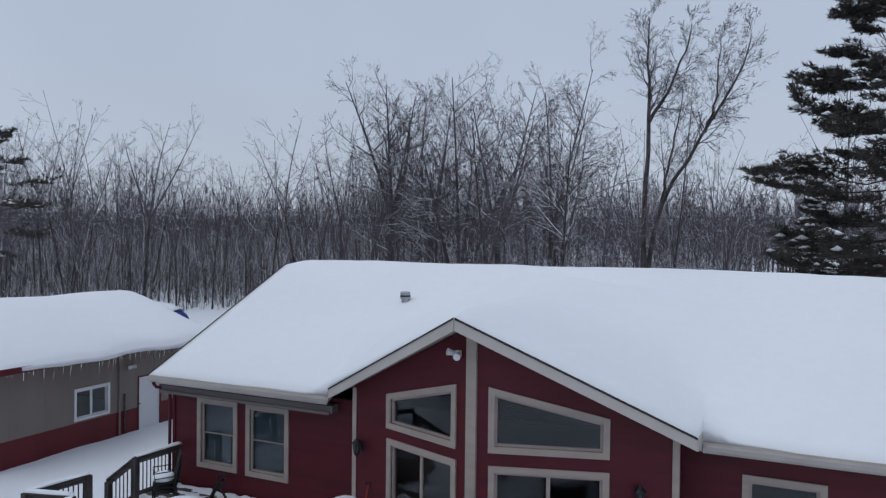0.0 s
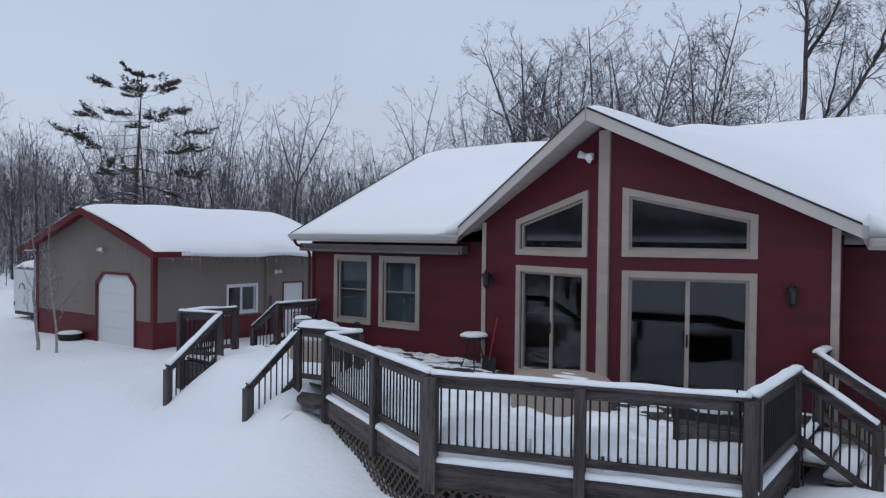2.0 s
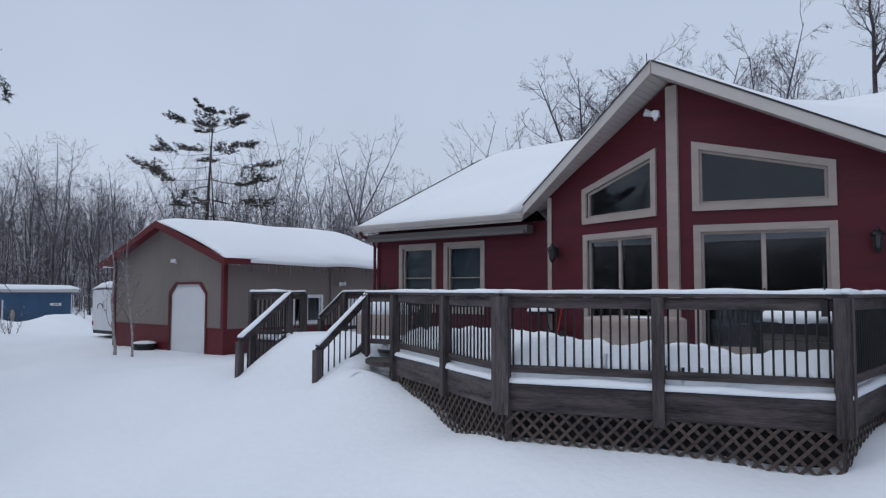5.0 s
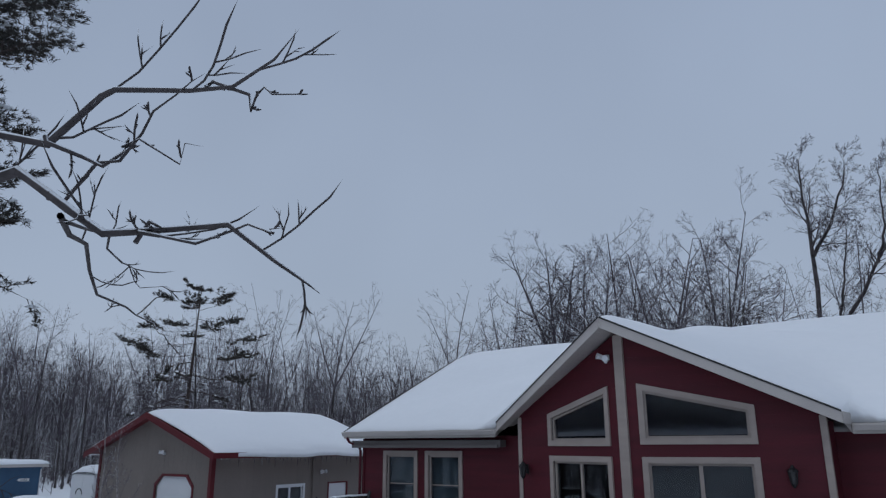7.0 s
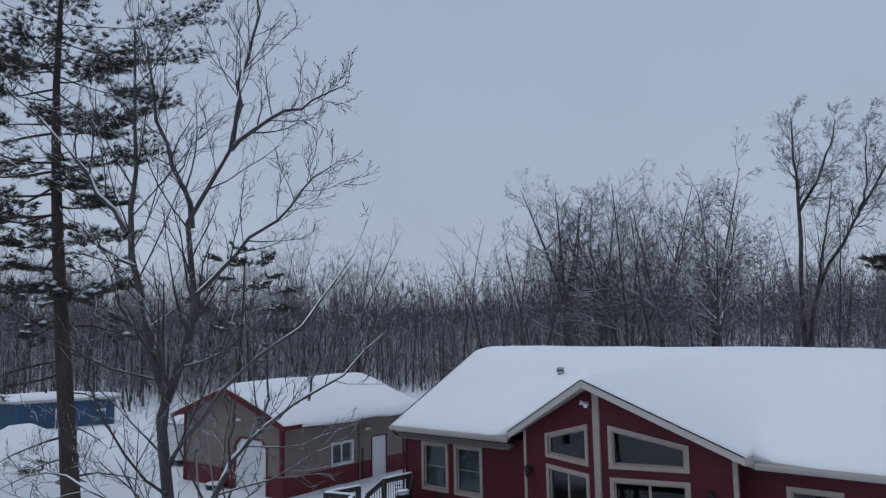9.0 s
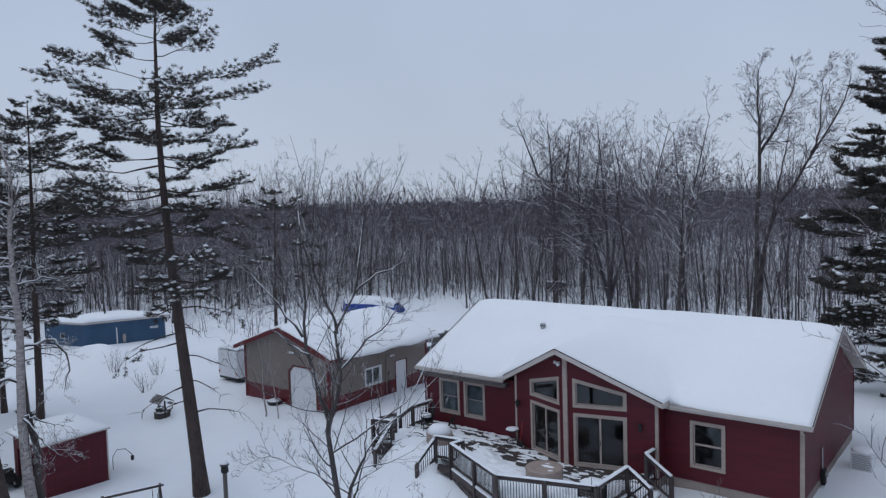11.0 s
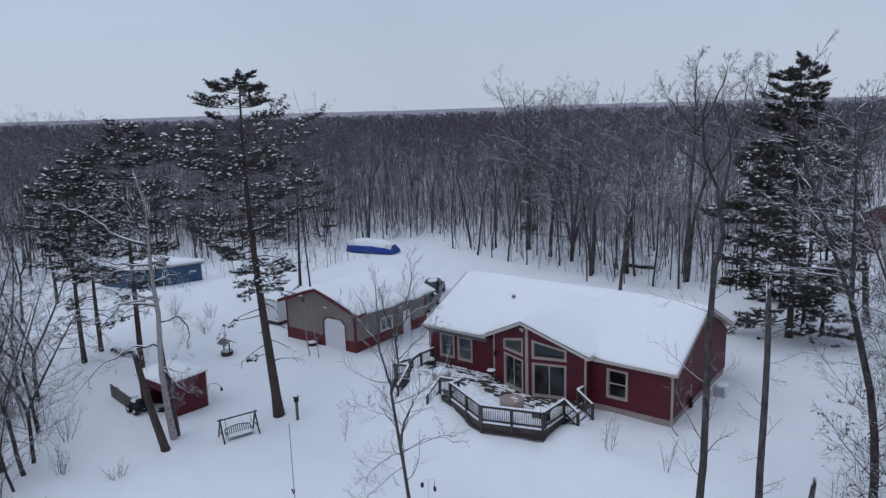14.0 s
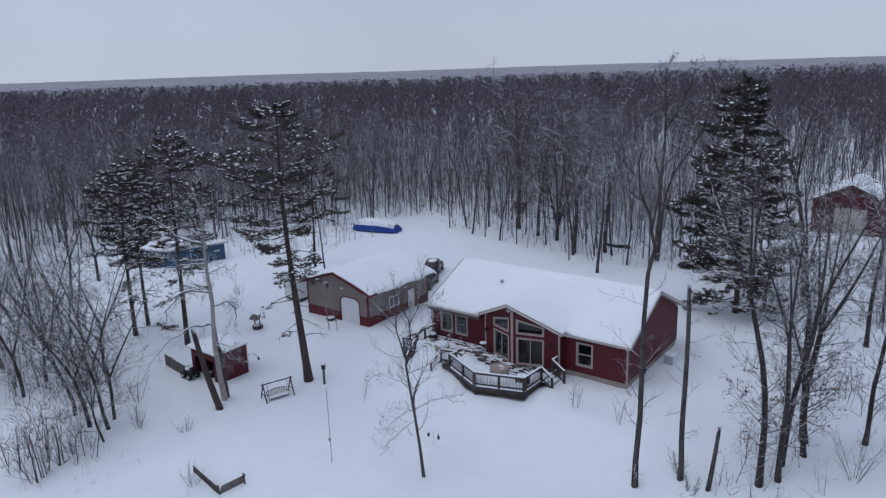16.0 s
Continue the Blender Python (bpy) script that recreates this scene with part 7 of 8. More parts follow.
# dry grass standing out of the snow by the water
tufts_p, tufts_w, tufts_l = [], [], []
for _ in range(700):
    x, y = rng.uniform(-34, 24), rng.uniform(-17, -6)
    if nz(x, y, 6.0, 0.13) < 0.08 or (-14 < x < 8 and y > -10):
        continue
    for _ in range(9):
        w = np.array((rng.normal(0, 0.25), rng.normal(0, 0.25), 1.0))
        px_, py_ = x + rng.normal(0, 0.15), y + rng.normal(0, 0.15)
        tufts_p.append((px_, py_, ground_z(px_, py_) - 0.05)), tufts_w.append(w / np.linalg.norm(w)), tufts_l.append(rng.uniform(0.15, 0.6))
solo("dry_grass", trimesh("dry_grass", *blades(rng, tufts_p, tufts_w, tufts_l, 0.012)), M_STRAW, "pale dry grass stalks poking through snow", "grass", "stuff")

# ---- things on the deck ----


def mound(cx, cy, z, rx, ry, h, seed=0.0, n=18, m=7):
    """A soft cap of snow."""
    g, vs, fs = Geo(), [], []
    for i in range(m):
        f = i / (m - 1)
        for k in range(n):
            a = k * 2 * math.pi / n
            wob = 1 + 0.10 * nz(math.cos(a) * 2, math.sin(a) * 2, seed, 1.0)
            r = math.sin(f * math.pi / 2)
            vs.append((cx + rx * r * wob * math.cos(a), cy + ry * r * wob * math.sin(a), z + h * (math.cos(f * math.pi / 2) ** 0.6) * (1 + 0.12 * nz(cx + r * 2 * math.cos(a), cy + r * 2 * math.sin(a), seed, 1.5))))
    fs = [(i * n + k, (i + 1) * n + k, (i + 1) * n + (k + 1) % n, i * n + (k + 1) % n) for i in range(m - 1) for k in range(n)]
    fs.append(tuple(range((m - 1) * n, m * n))[::-1])
    return g.add(vs, fs)


def covered_table(x, y, r, top, label, cap, patches):
    ob = thing("covered_table", (x, y, ZD), label, "table", "covered tables on the deck")
    n, vs, rows = 40, [], [(0.97, 0.10), (1.0, 0.25), (0.985, 0.5), (1.0, 0.85), (1.01, 0.94), (0.97, 0.985), (0.85, 1.0), (0.4, 0.985), (0.05, 0.98)]
    for f, h in rows:
        for k in range(n):
            a = k * 2 * math.pi / n
            fold = 1 + (0.025 * math.sin(a * 9) + 0.02 * math.sin(a * 4 + 1)) * (1 - h) * 1.6
            hem = (0.05 * math.sin(a * 5) if h < 0.15 else 0)
            vs.append((x + r * f * fold * math.cos(a), y + r * f * fold * math.sin(a), ZD + (top - ZD) * (h + hem)))
    fs = [(i * n + k, i * n + (k + 1) % n, (i + 1) * n + (k + 1) % n, (i + 1) * n + k) for i in range(len(rows) - 1) for k in range(n)]
    fs.append(tuple(range((len(rows) - 1) * n, len(rows) * n)))
    part("vinyl_cover", Geo().add(vs, fs), M_TANCOVER, ob, "tan fitted vinyl cover", smooth=True)
    for k, (dx, dy, rx, ry, h) in enumerate(patches):
        part("snow_patch", mound(x + dx, y + dy, top - 0.025, rx, ry, h, k * 3.0 + x), M_SNOW, ob, smooth=True)
    return ob


covered_table(-4.50, 9.72, 0.72, 1.34, "round table under a tan fitted cover with thin snow", False, ((0.12, 0.10, 0.32, 0.10, 0.03), (0.42, -0.25, 0.13, 0.09, 0.03), (-0.05, 0.35, 0.18, 0.06, 0.02)))
covered_table(-10.78, 10.98, 0.60, 1.22, "round covered table with a deep cap of snow", True, ((0, 0, 0.54, 0.52, 0.40),))

stool = thing("pub_table", (-8.12, 13.0, ZD), "small round black bar table topped with snow", "table")
part("tabletop", Geo().lathe([(0.28, 0.0), (0.30, 0.01), (0.30, 0.04), (0.28, 0.05)], (-8.12, 13.0, 1.24), 20), M_BLACK, stool)
part("snow_cap", mound(-8.12, 13.0, 1.28, 0.30, 0.30, 0.09, 2.0), M_SNOW, stool, smooth=True)
for k in range(4):
    a = 0.6 + k * math.pi / 2
    part("leg", Geo().tube([(-8.12 + 0.10 * math.cos(a), 13.0 + 0.10 * math.sin(a), 1.24), (-8.12 + 0.16 * math.cos(a), 13.0 + 0.16 * math.sin(a), 0.95), (-8.12 + 0.27 * math.cos(a), 13.0 + 0.27 * math.sin(a), ZD)], 0.013, 6), M_BLACK, stool)
part("foot_ring", Geo().tube([(-8.12 + 0.2 * math.cos(k * 0.3927), 13.0 + 0.2 * math.sin(k * 0.3927), 0.82) for k in range(17)], 0.01, 6), M_BLACK, stool)

shovel = thing("snow_shovel", (-7.62, 12.98, ZD), "snow shovel with red handle leaning on the wall", "shovel")
part("shaft", Geo().tube([(-7.66, 12.88, ZD + 0.22), (-7.58, 13.06, ZD + 1.12)], 0.016, 8), M_REDHANDLE, shovel)
part("grip", Geo().tube([(-7.65, 13.03, ZD + 1.16), (-7.58, 13.07, ZD + 1.10), (-7.51, 13.09, ZD + 1.16), (-7.65, 13.03, ZD + 1.16)], 0.013, 6), M_BLACK, shovel)
part("blade", Geo().sheet(lin(-0.22, 0.22, 9), lin(0, 0.34, 6), lambda u, v: (-7.68 + u * 0.94, 12.84 + u * -0.33 + 0.25 * v + 0.3 * u * u, ZD + 0.01 + v * 0.85), lambda u, v: 0.012), M_BLACK, shovel, "black plastic blade")

box = thing("storage_box", (-2.12, 9.05, ZD), "slatted grey patio storage box under snow", "box")
BX0, BX1, BY0, BY1, BZ1 = -2.52, -1.74, 8.78, 9.35, 1.36
for k in range(5):
    z = ZD + 0.10 + k * 0.115
    part("front_slat", Geo().box((BX0 + 0.03, BY0, z), (BX1 - 0.03, BY0 + 0.02, z + 0.108)), M_GREYWOOD, box, bevel=0.004)
    part("side_slat", Geo().box((BX0, BY0 + 0.03, z), (BX0 + 0.02, BY1 - 0.03, z + 0.108)), M_GREYWOOD, box, bevel=0.004)
part("body", Geo().box((BX0 + 0.03, BY0 + 0.03, ZD + 0.04), (BX1 - 0.02, BY1, BZ1 - 0.1)), M_BLACK, box)
for x in (BX0, BX1):
    for y in (BY0, BY1):
        part("leg", Geo().box((x - 0.03, y - 0.03, ZD), (x + 0.03, y + 0.03, BZ1 - 0.12)), M_BLACK, box)
part("lid", Geo().box((BX0 - 0.05, BY0 - 0.05, BZ1 - 0.13), (BX1 + 0.05, BY1 + 0.05, BZ1)), M_BLACK, box, "dark lid", bevel=0.015)
part("snow_cap", mound(-2.13, 9.07, BZ1 - 0.01, 0.46, 0.36, 0.20, 8.0), M_SNOW, box, smooth=True)


def patio_chair(x, y, z, rz, label):
    ob = thing("patio_chair", (x, y, z), label, "chair", "stacked patio chairs", local=True)
    ob.rotation_euler = (0, 0, rz)
    for s in (-1, 1):
        part("side_frame", Geo().tube([(s * 0.27, -0.25, 0), (s * 0.27, -0.22, 0.40), (s * 0.27, -0.24, 0.62), (s * 0.27, 0.22, 0.64), (s * 0.26, 0.36, 1.02)], 0.014, 6), M_BLACK, ob)
        part("back_leg", Geo().tube([(s * 0.26, 0.30, 0), (s * 0.27, 0.16, 0.42)], 0.014, 6), M_BLACK, ob)
    part("seat", Geo().sheet(lin(-0.25, 0.25, 5), lin(-0.24, 0.24, 5), lambda u, v: (u, v, 0.41 - 0.05 * (v + 0.24) - 0.02 * (1 - (u / 0.25) ** 2)), lambda u, v: 0.012), M_BLACK, ob)
    part("backrest", Geo().sheet(lin(-0.25, 0.25, 5), lin(0, 0.62, 6), lambda u, v: (u, 0.22 + 0.22 * v, 0.40 + v), lambda u, v: 0.012), M_RUBBER, ob, "dark sling back")
    return ob


for k in range(3):
    ch = patio_chair(-12.75, 12.45, ZD + 0.13 * k, -0.7, "stacked black patio chair dusted with snow")
part("seat_snow", mound(0, -0.02, 0.40, 0.27, 0.25, 0.17, 4.0), M_SNOW, ch, smooth=True)

reel = thing("hose_reel", (-11.9, 13.3, ZD), "black hose reel standing against the red wall", "hose reel")
part("wheel", Geo().tube([(-11.75 + 0.14 * math.cos(k * 0.3927), 13.30, 1.12 + 0.14 * math.sin(k * 0.3927)) for k in range(17)], 0.022, 6), M_BLACK, reel)
part("frame", Geo().tube([(-12.15, 13.35, ZD), (-11.95, 13.32, 0.98), (-11.75, 13.30, 1.12)], 0.05, 8), M_BLACK, reel)
part("frame_leg", Geo().tube([(-11.65, 13.35, ZD), (-11.90, 13.32, 1.0)], 0.03, 8), M_BLACK, reel)

cable = solo("extension_cable", Geo().tube([(-1.44, 10.50, 0.95), (-1.40, 10.44, 0.70), (-1.37, 10.40, 0.45), (-1.36, 10.36, 0.20)], 0.010, 6), M_BLACK,
             "dark extension cable hanging down the deck side", "cable")
rod = solo("thermometer_post", Geo().tube([(-1.72, 8.26, 1.60), (-1.72, 8.26, 1.98)], 0.012, 6).box((-1.75, 8.23, 1.45), (-1.69, 8.29, 1.62)), M_BLACK, "thin black rod clamped to the rail post", "rod")

# ---- by the house's east end ----
ac = thing("heat_pump", (4.75, 19.9, -0.25), "white outdoor heat pump with snow on top", "heat pump")
AZ = ground_z(4.75, 19.9)
part("casing", Geo().box((4.35, 19.45, AZ - 0.05), (5.15, 20.35, AZ + 0.75)), M_WHITE, ac, bevel=0.03)
for k in range(9):
    part("grille_bar", Geo().box((4.42, 19.43, AZ + 0.08 + 0.07 * k), (5.08, 19.45, AZ + 0.11 + 0.07 * k)), M_GALV, ac)
part("snow_cap", mound(4.75, 19.9, AZ + 0.74, 0.45, 0.5, 0.16, 3.3), M_SNOW, ac, smooth=True)
meter = thing("meter_box", (3.80, 16.9, 0.3), "dark electric meter box on the end wall", "meter")
part("cabinet", Geo().box((3.77, 16.75, 0.15), (3.92, 17.1, 0.75)), M_RUBBER, meter, bevel=0.015)
part("meter_dial", Geo().tube([(3.92, 16.92, 0.56), (4.00, 16.92, 0.56)], 0.09, 14), M_GALV, meter)
part("conduit", Geo().tube([(3.80, 16.92, 0.75), (3.80, 16.92, 1.6)], 0.03, 8), M_GALV, meter)

# ---- round the garage ----
bb = thing("planter_box", (-26.5, 13.8, 0), "low black planter with snow against the garage", "planter")
gzz = ground_z(-26.5, 13.8)
part("tub", Geo().lathe([(0.34, 0.0), (0.42, 0.30), (0.46, 0.36), (0.46, 0.40)], (-26.5, 13.75, gzz - 0.17), 14), M_BLACK, bb)
part("snow_cap", mound(-26.5, 13.75, gzz + 0.21, 0.44, 0.42, 0.12, 1.0), M_SNOW, bb, smooth=True)

tz = ground_z(-34.4, 17.0)
tr = thing("cargo_trailer", (-33.9, 17.9, tz), "white enclosed cargo trailer with snow on its roof", "trailer")
part("body", Geo().box((-35.3, 15.6, tz + 0.30), (-33.0, 20.1, tz + 2.25)), M_WHITE, tr, bevel=0.10)
part("skirt", Geo().box((-35.25, 15.65, tz + 0.16), (-33.05, 20.05, tz + 0.32)), M_BLACK, tr)
part("roof_snow", Geo().sheet(lin(-35.32, -32.98, 14), lin(15.58, 20.12, 16), lambda u, v: (u, v, tz + 2.24 + 0.45 * max(0.02, (1 - ((u + 34.15) / 1.2) ** 4)) ** 0.5 * max(0.05, (1 - ((v - 17.85) / 2.3) ** 8)) ** 0.5 + 0.03 * nz(u, v, 1, 1.2)), lambda u, v: 0.03), M_SNOW, tr, smooth=True)
for s in (-1, 1):
    x = -34.15 + s * 1.12
    wh = part("wheel", Geo().tube([(x - 0.1, 18.4, tz + 0.33), (x + 0.1, 18.4, tz + 0.33)], 0.34, 18), M_RUBBER, tr)
    part("rim", Geo().tube([(x - 0.11, 18.4, tz + 0.33), (x + 0.11, 18.4, tz + 0.33)], 0.18, 14), M_GALV, wh)
    part("tail_lamp", Geo().box((-34.15 + s * 1.0 - 0.06, 15.57, tz + 0.55), (-34.15 + s * 1.0 + 0.06, 15.6, tz + 0.75)), M_REDHANDLE, tr)
for s in (-0.02, 0.02):
    part("rear_door", Geo().box((-34.15 + (0.01 if s > 0 else -1.08), 15.585, tz + 0.36), (-34.15 + (1.08 if s > 0 else -0.01), 15.6, tz + 2.15)), M_WHITE, tr)
part("door_mark", Geo().tube([(-34.4 + 0.3 * math.cos(k * 0.45), 15.58, tz + 1.35 + 0.25 * math.sin(k * 0.45)) for k in range(8)], 0.02, 5), M_BLACK, tr)

# blue outbuilding
bz = -1.2
P1, P2, P3 = (-63.0, 14.8), (-57.6, 16.2), (-55.3, 22.9)
P4 = (P1[0] + P3[0] - P2[0], P1[1] + P3[1] - P2[1])
blue = thing("blue_outbuilding", ((P1[0] + P3[0]) / 2, (P1[1] + P3[1]) / 2, bz), "low blue outbuilding with a flat snowy roof", "shed")
for p, q in ((P1, P2), (P2, P3), (P3, P4), (P4, P1)):
    place, length = plane_of(p, q)
    holes = []
    if p == P1:
        holes = [rect(2.1, bz + 1.3, 2.9, bz + 1.85)]
    w = Geo()
    for poly in carve([rect(0, bz - 0.3, length, bz + 2.75)], holes):
        w.prism(poly, place, -0.12, 0.0)
    wall = part("wall", w, M_BLUE, blue)
    s = 0.0
    while s < length:
        for poly in carve([rect(s, bz - 0.3, min(s + 0.58, length), bz + 2.75)], holes):
            part("batten_panel", Geo().prism(inset(poly, 0.006), place, 0.0, 0.012), M_BLUE, wall)
        s += 0.6
    if p == P1:
        window(wall, place, rect(1.98, bz + 1.2, 3.02, bz + 1.95), 0.09, trimmat=M_BLUE, framemat=M_WHITE)
    if p == P2:
        for s0 in (0.5, 1.55):
            part("door_leaf", Geo().prism(rect(s0, bz, s0 + 1.02, bz + 2.1), place, 0.012, 0.035), M_BLUE, wall)
        part("door_trim", Geo().prism(rect(2.62, bz, 2.72, bz + 2.2), place, 0.012, 0.05), M_SIGN, wall)
        for s0 in (3.6, 6.4):
            part("door_trim", Geo().prism(rect(length - 0.1, bz, length - 0.01, bz + 2.6), place, 0.012, 0.05), M_SIGN, wall) if s0 > 5 else None
        sign = thing("lake_sign", place(6.0, bz + 1.87, 0.03), "white arrow-shaped sign reading LAKE", "sign")
        board = [(5.72, bz + 1.97), (5.60, bz + 1.87), (5.72, bz + 1.77), (6.40, bz + 1.77), (6.34, bz + 1.87), (6.40, bz + 1.97)]
        part("sign_board", Geo().prism(board[::-1], place, 0.014, 0.034), M_SIGN, sign)
        cu = bpy.data.curves.new("lettering", "FONT")
        cu.body, cu.size, cu.align_x, cu.align_y, cu.extrude = "LAKE", 0.19, "CENTER", "CENTER", 0.004
        txt = new("lettering", cu)
        cu.materials.append(M_BLACK)
        txt.parent = sign
        ux = ((q[0] - p[0]) / length, (q[1] - p[1]) / length)
        c = place(6.03, bz + 1.87, 0.042)
        txt.matrix_basis = Matrix(((ux[0], 0, ux[1], c[0] - sign.location[0]), (ux[1], 0, -ux[0], c[1] - sign.location[1]), (0, 1, 0, c[2] - sign.location[2]), (0, 0, 0, 1)))
        orn = thing("door_wreath", place(3.3, bz + 1.3, 0.05), "pale hanging door ornament", "ornament")
        part("figure_board", Geo().tube([place(3.3, bz + 0.7, 0.06), place(3.3, bz + 1.1, 0.06), place(3.3, bz + 1.5, 0.06)], [0.10, 0.18, 0.10], 8), M_TRIM, orn)
roof_poly = [P1, P2, P3, P4]
c0 = ((P1[0] + P3[0]) / 2, (P1[1] + P3[1]) / 2)
grow = lambda k: [(c0[0] + (x - c0[0]) * k, c0[1] + (y - c0[1]) * k) for x, y in roof_poly]
part("roof", Geo().prism(grow(1.08), lambda s, z, d: (s, z, d), bz + 2.75, bz + 2.95), M_FASCIA, blue, "flat roof with pale edge")


def blue_snow(u, v):
    a, b, d, c = grow(1.10)
    x = (a[0] * (1 - u) + b[0] * u) * (1 - v) + (c[0] * (1 - u) + d[0] * u) * v
    y = (a[1] * (1 - u) + b[1] * u) * (1 - v) + (c[1] * (1 - u) + d[1] * u) * v
    e = min(u, 1 - u, v, 1 - v)
    return (x, y, bz + 2.96 + 0.36 * (1 - math.exp(-e / 0.04)) + 0.06 * nz(x, y, 1, 0.6))


part("roof_snow", Geo().sheet([0, 0.02, 0.06] + lin(0.12, 0.88, 10) + [0.94, 0.98, 1], [0, 0.02, 0.06] + lin(0.12, 0.88, 10) + [0.94, 0.98, 1], blue_snow, lambda u, v: 0.02), M_SNOW, blue, smooth=True)
part("roof_pipe", Geo().tube([(c0[0], c0[1], bz + 2.9), (c0[0], c0[1], bz + 3.7)], 0.09, 8), M_BLACK, blue)

# boat under a blue tarp
boat = thing("tarped_boat", (-48.2, 44.6, -0.5), "boat on its trailer under a bright blue tarp topped with snow", "boat")
bq = math.atan2(45.6 - 43.7, -44.5 + 52.0)


def hull(u, v):
    w = 1.15 * (1 - 0.35 * max(0, -u) ** 3 - 0.12 * max(0, u) ** 4)
    a = v * math.pi
    x, yy = u * 3.7, math.cos(a) * w
    zz = 1.30 * min(1.0, (math.sin(a) * 1.3)) ** 0.75 * (1 - 0.10 * abs(u) ** 3 - 0.36 * max(0, u) ** 1.5) + 0.06 * nz(u * 4, v * 5, 1.0, 1.5) + 0.25
    if abs(u) > 0.93:
        zz = 0.25 + (zz - 0.25) * (0.0 if abs(u) > 0.99 else 0.7 if abs(u) > 0.98 else 0.9)
    return (-48.2 + x * math.cos(bq) - yy * math.sin(bq), 44.6 + x * math.sin(bq) + yy * math.cos(bq), -0.55 + zz)


part("tarp", Geo().sheet([-1, -0.985, -0.95] + lin(-0.85, 0.85, 14) + [0.95, 0.985, 1], lin(0, 1, 15), hull), M_TARP, boat, smooth=True)
part("snow_cap", Geo().sheet(lin(-0.90, 0.88, 22), lin(0.15, 0.85, 13), lambda u, v: tuple(Vector(hull(u, v)) + Vector((0, 0, 0.03 + 0.36 * (1 - ((v - 0.5) / 0.36) ** 4) * (1 - abs(u) ** 6) + 0.05 * nz(u * 5, v * 3, 2.0)))), lambda u, v: 0.05), M_SNOW, boat, smooth=True)
part("keel", Geo().beam((-51.2, 43.8, -0.25), (-45.0, 45.4, -0.25), 1.6, 0.5), M_RUBBER, boat)
part("tarp_mark", Geo().tube([hull(0.72, 0.80), tuple(Vector(hull(0.72, 0.80)) + Vector((0.02, -0.06, 0)))], 0.42, 14), M_SIGN, boat, "pale round patch on the tarp")

# cars on the drive


def car(x, y, rz, label, suv):
    z = ground_z(x, y)
    ob = thing("car", (x, y, z), label, "car", "cars on the drive", local=True)
    ob.rotation_euler = (0, 0, rz)
    # stations along the car: x, belt height, roof height, half width at the belt and at the roof
    top = 1.66 if suv else 1.44
    rows = [(-2.32, 0.62, 0.66, 0.60, 0.40), (-2.25, 0.82, 0.86, 0.78, 0.60), (-1.9, 0.92, 0.97, 0.88, 0.70), (-1.15, 1.02, 1.08, 0.91, 0.74), (-0.5, 1.04, top - 0.06, 0.92, 0.66), (-0.1, 1.04, top, 0.92, 0.67),
            (0.6, 1.04, top + 0.01, 0.92, 0.67), (1.4, 1.05, top - 0.03, 0.92, 0.65), (1.75, 1.05, top - 0.12, 0.90, 0.62), (2.15, 0.98, 1.08, 0.86, 0.66), (2.28, 0.80, 0.86, 0.78, 0.60), (2.32, 0.55, 0.58, 0.60, 0.45)]
    section = lambda r: [(r[0], -0.9 * r[3], 0.30), (r[0], -r[3], 0.5), (r[0], -r[3] * 0.985, r[1]), (r[0], -r[4], r[2] - 0.05), (r[0], -r[4] * 0.72, r[2]), (r[0], 0, r[2] + 0.015),
                         (r[0], r[4] * 0.72, r[2]), (r[0], r[4], r[2] - 0.05), (r[0], r[3] * 0.985, r[1]), (r[0], r[3], 0.5), (r[0], 0.9 * r[3], 0.30)]
    g, n = Geo(), 11
    g.add([p for r in rows for p in section(r)], [(i * n + j, (i + 1) * n + j, (i + 1) * n + (j + 1) % n, i * n + (j + 1) % n) for i in range(len(rows) - 1) for j in range(n)] + [tuple(range(n))[::-1], tuple(range((len(rows) - 1) * n, len(rows) * n))])
    part("body", g, M_CARPAINT, ob, smooth=True)

    def pane(name, a, b, j, k, f=0.12):
        """Glass set on the cabin between two stations and two rails of the section."""
        p, q = section(rows[a]), section(rows[b])
        c = [Vector(v) for v in (p[j], q[j], q[k], p[k])]
        m = sum(c, Vector()) / 4
        c = [m + (v - m) * (1 - f) for v in c]
        up = (c[1] - c[0]).cross(c[3] - c[0]).normalized()
        if up.dot(m - Vector((m.x * 0.6, 0, 0.8))) < 0:
            up = -up
        part(name, Geo().add([v + up * 0.008 for v in c] + [v + up * 0.02 for v in c], [(0, 1, 2, 3), (7, 6, 5, 4), (0, 4, 5, 1), (1, 5, 6, 2), (2, 6, 7, 3), (3, 7, 4, 0)]), M_CARGLASS, ob)

    pane("windscreen", 3, 4, 3, 7)
    pane("rear_window", 8, 9, 3, 7)
    for j, k in ((2, 3), (8, 7)):
        for a, b in ((4, 6), (6, 7)):
            pane("side_window", a, b, j, k, 0.14)
    for sx in (-1.45, 1.4):
        for sy in (-0.84, 0.84):
            w = part("wheel", Geo().tube([(sx, sy - 0.1, 0.33), (sx, sy + 0.1, 0.33)], 0.33, 16), M_RUBBER, ob)
            part("rim", Geo().tube([(sx, sy - 0.105, 0.33), (sx, sy + 0.105, 0.33)], 0.2, 12), M_GALV, w)
    for sy in (-0.58, 0.58):
        part("headlight", Geo().box((-2.30, sy - 0.16, 0.64), (-2.20, sy + 0.16, 0.76)), M_LAMPGLASS, ob, bevel=0.02)
    part("roof_snow", mound(0.75, 0.1, top - 0.02, 0.75, 0.5, 0.13, x), M_SNOW, ob, smooth=True)
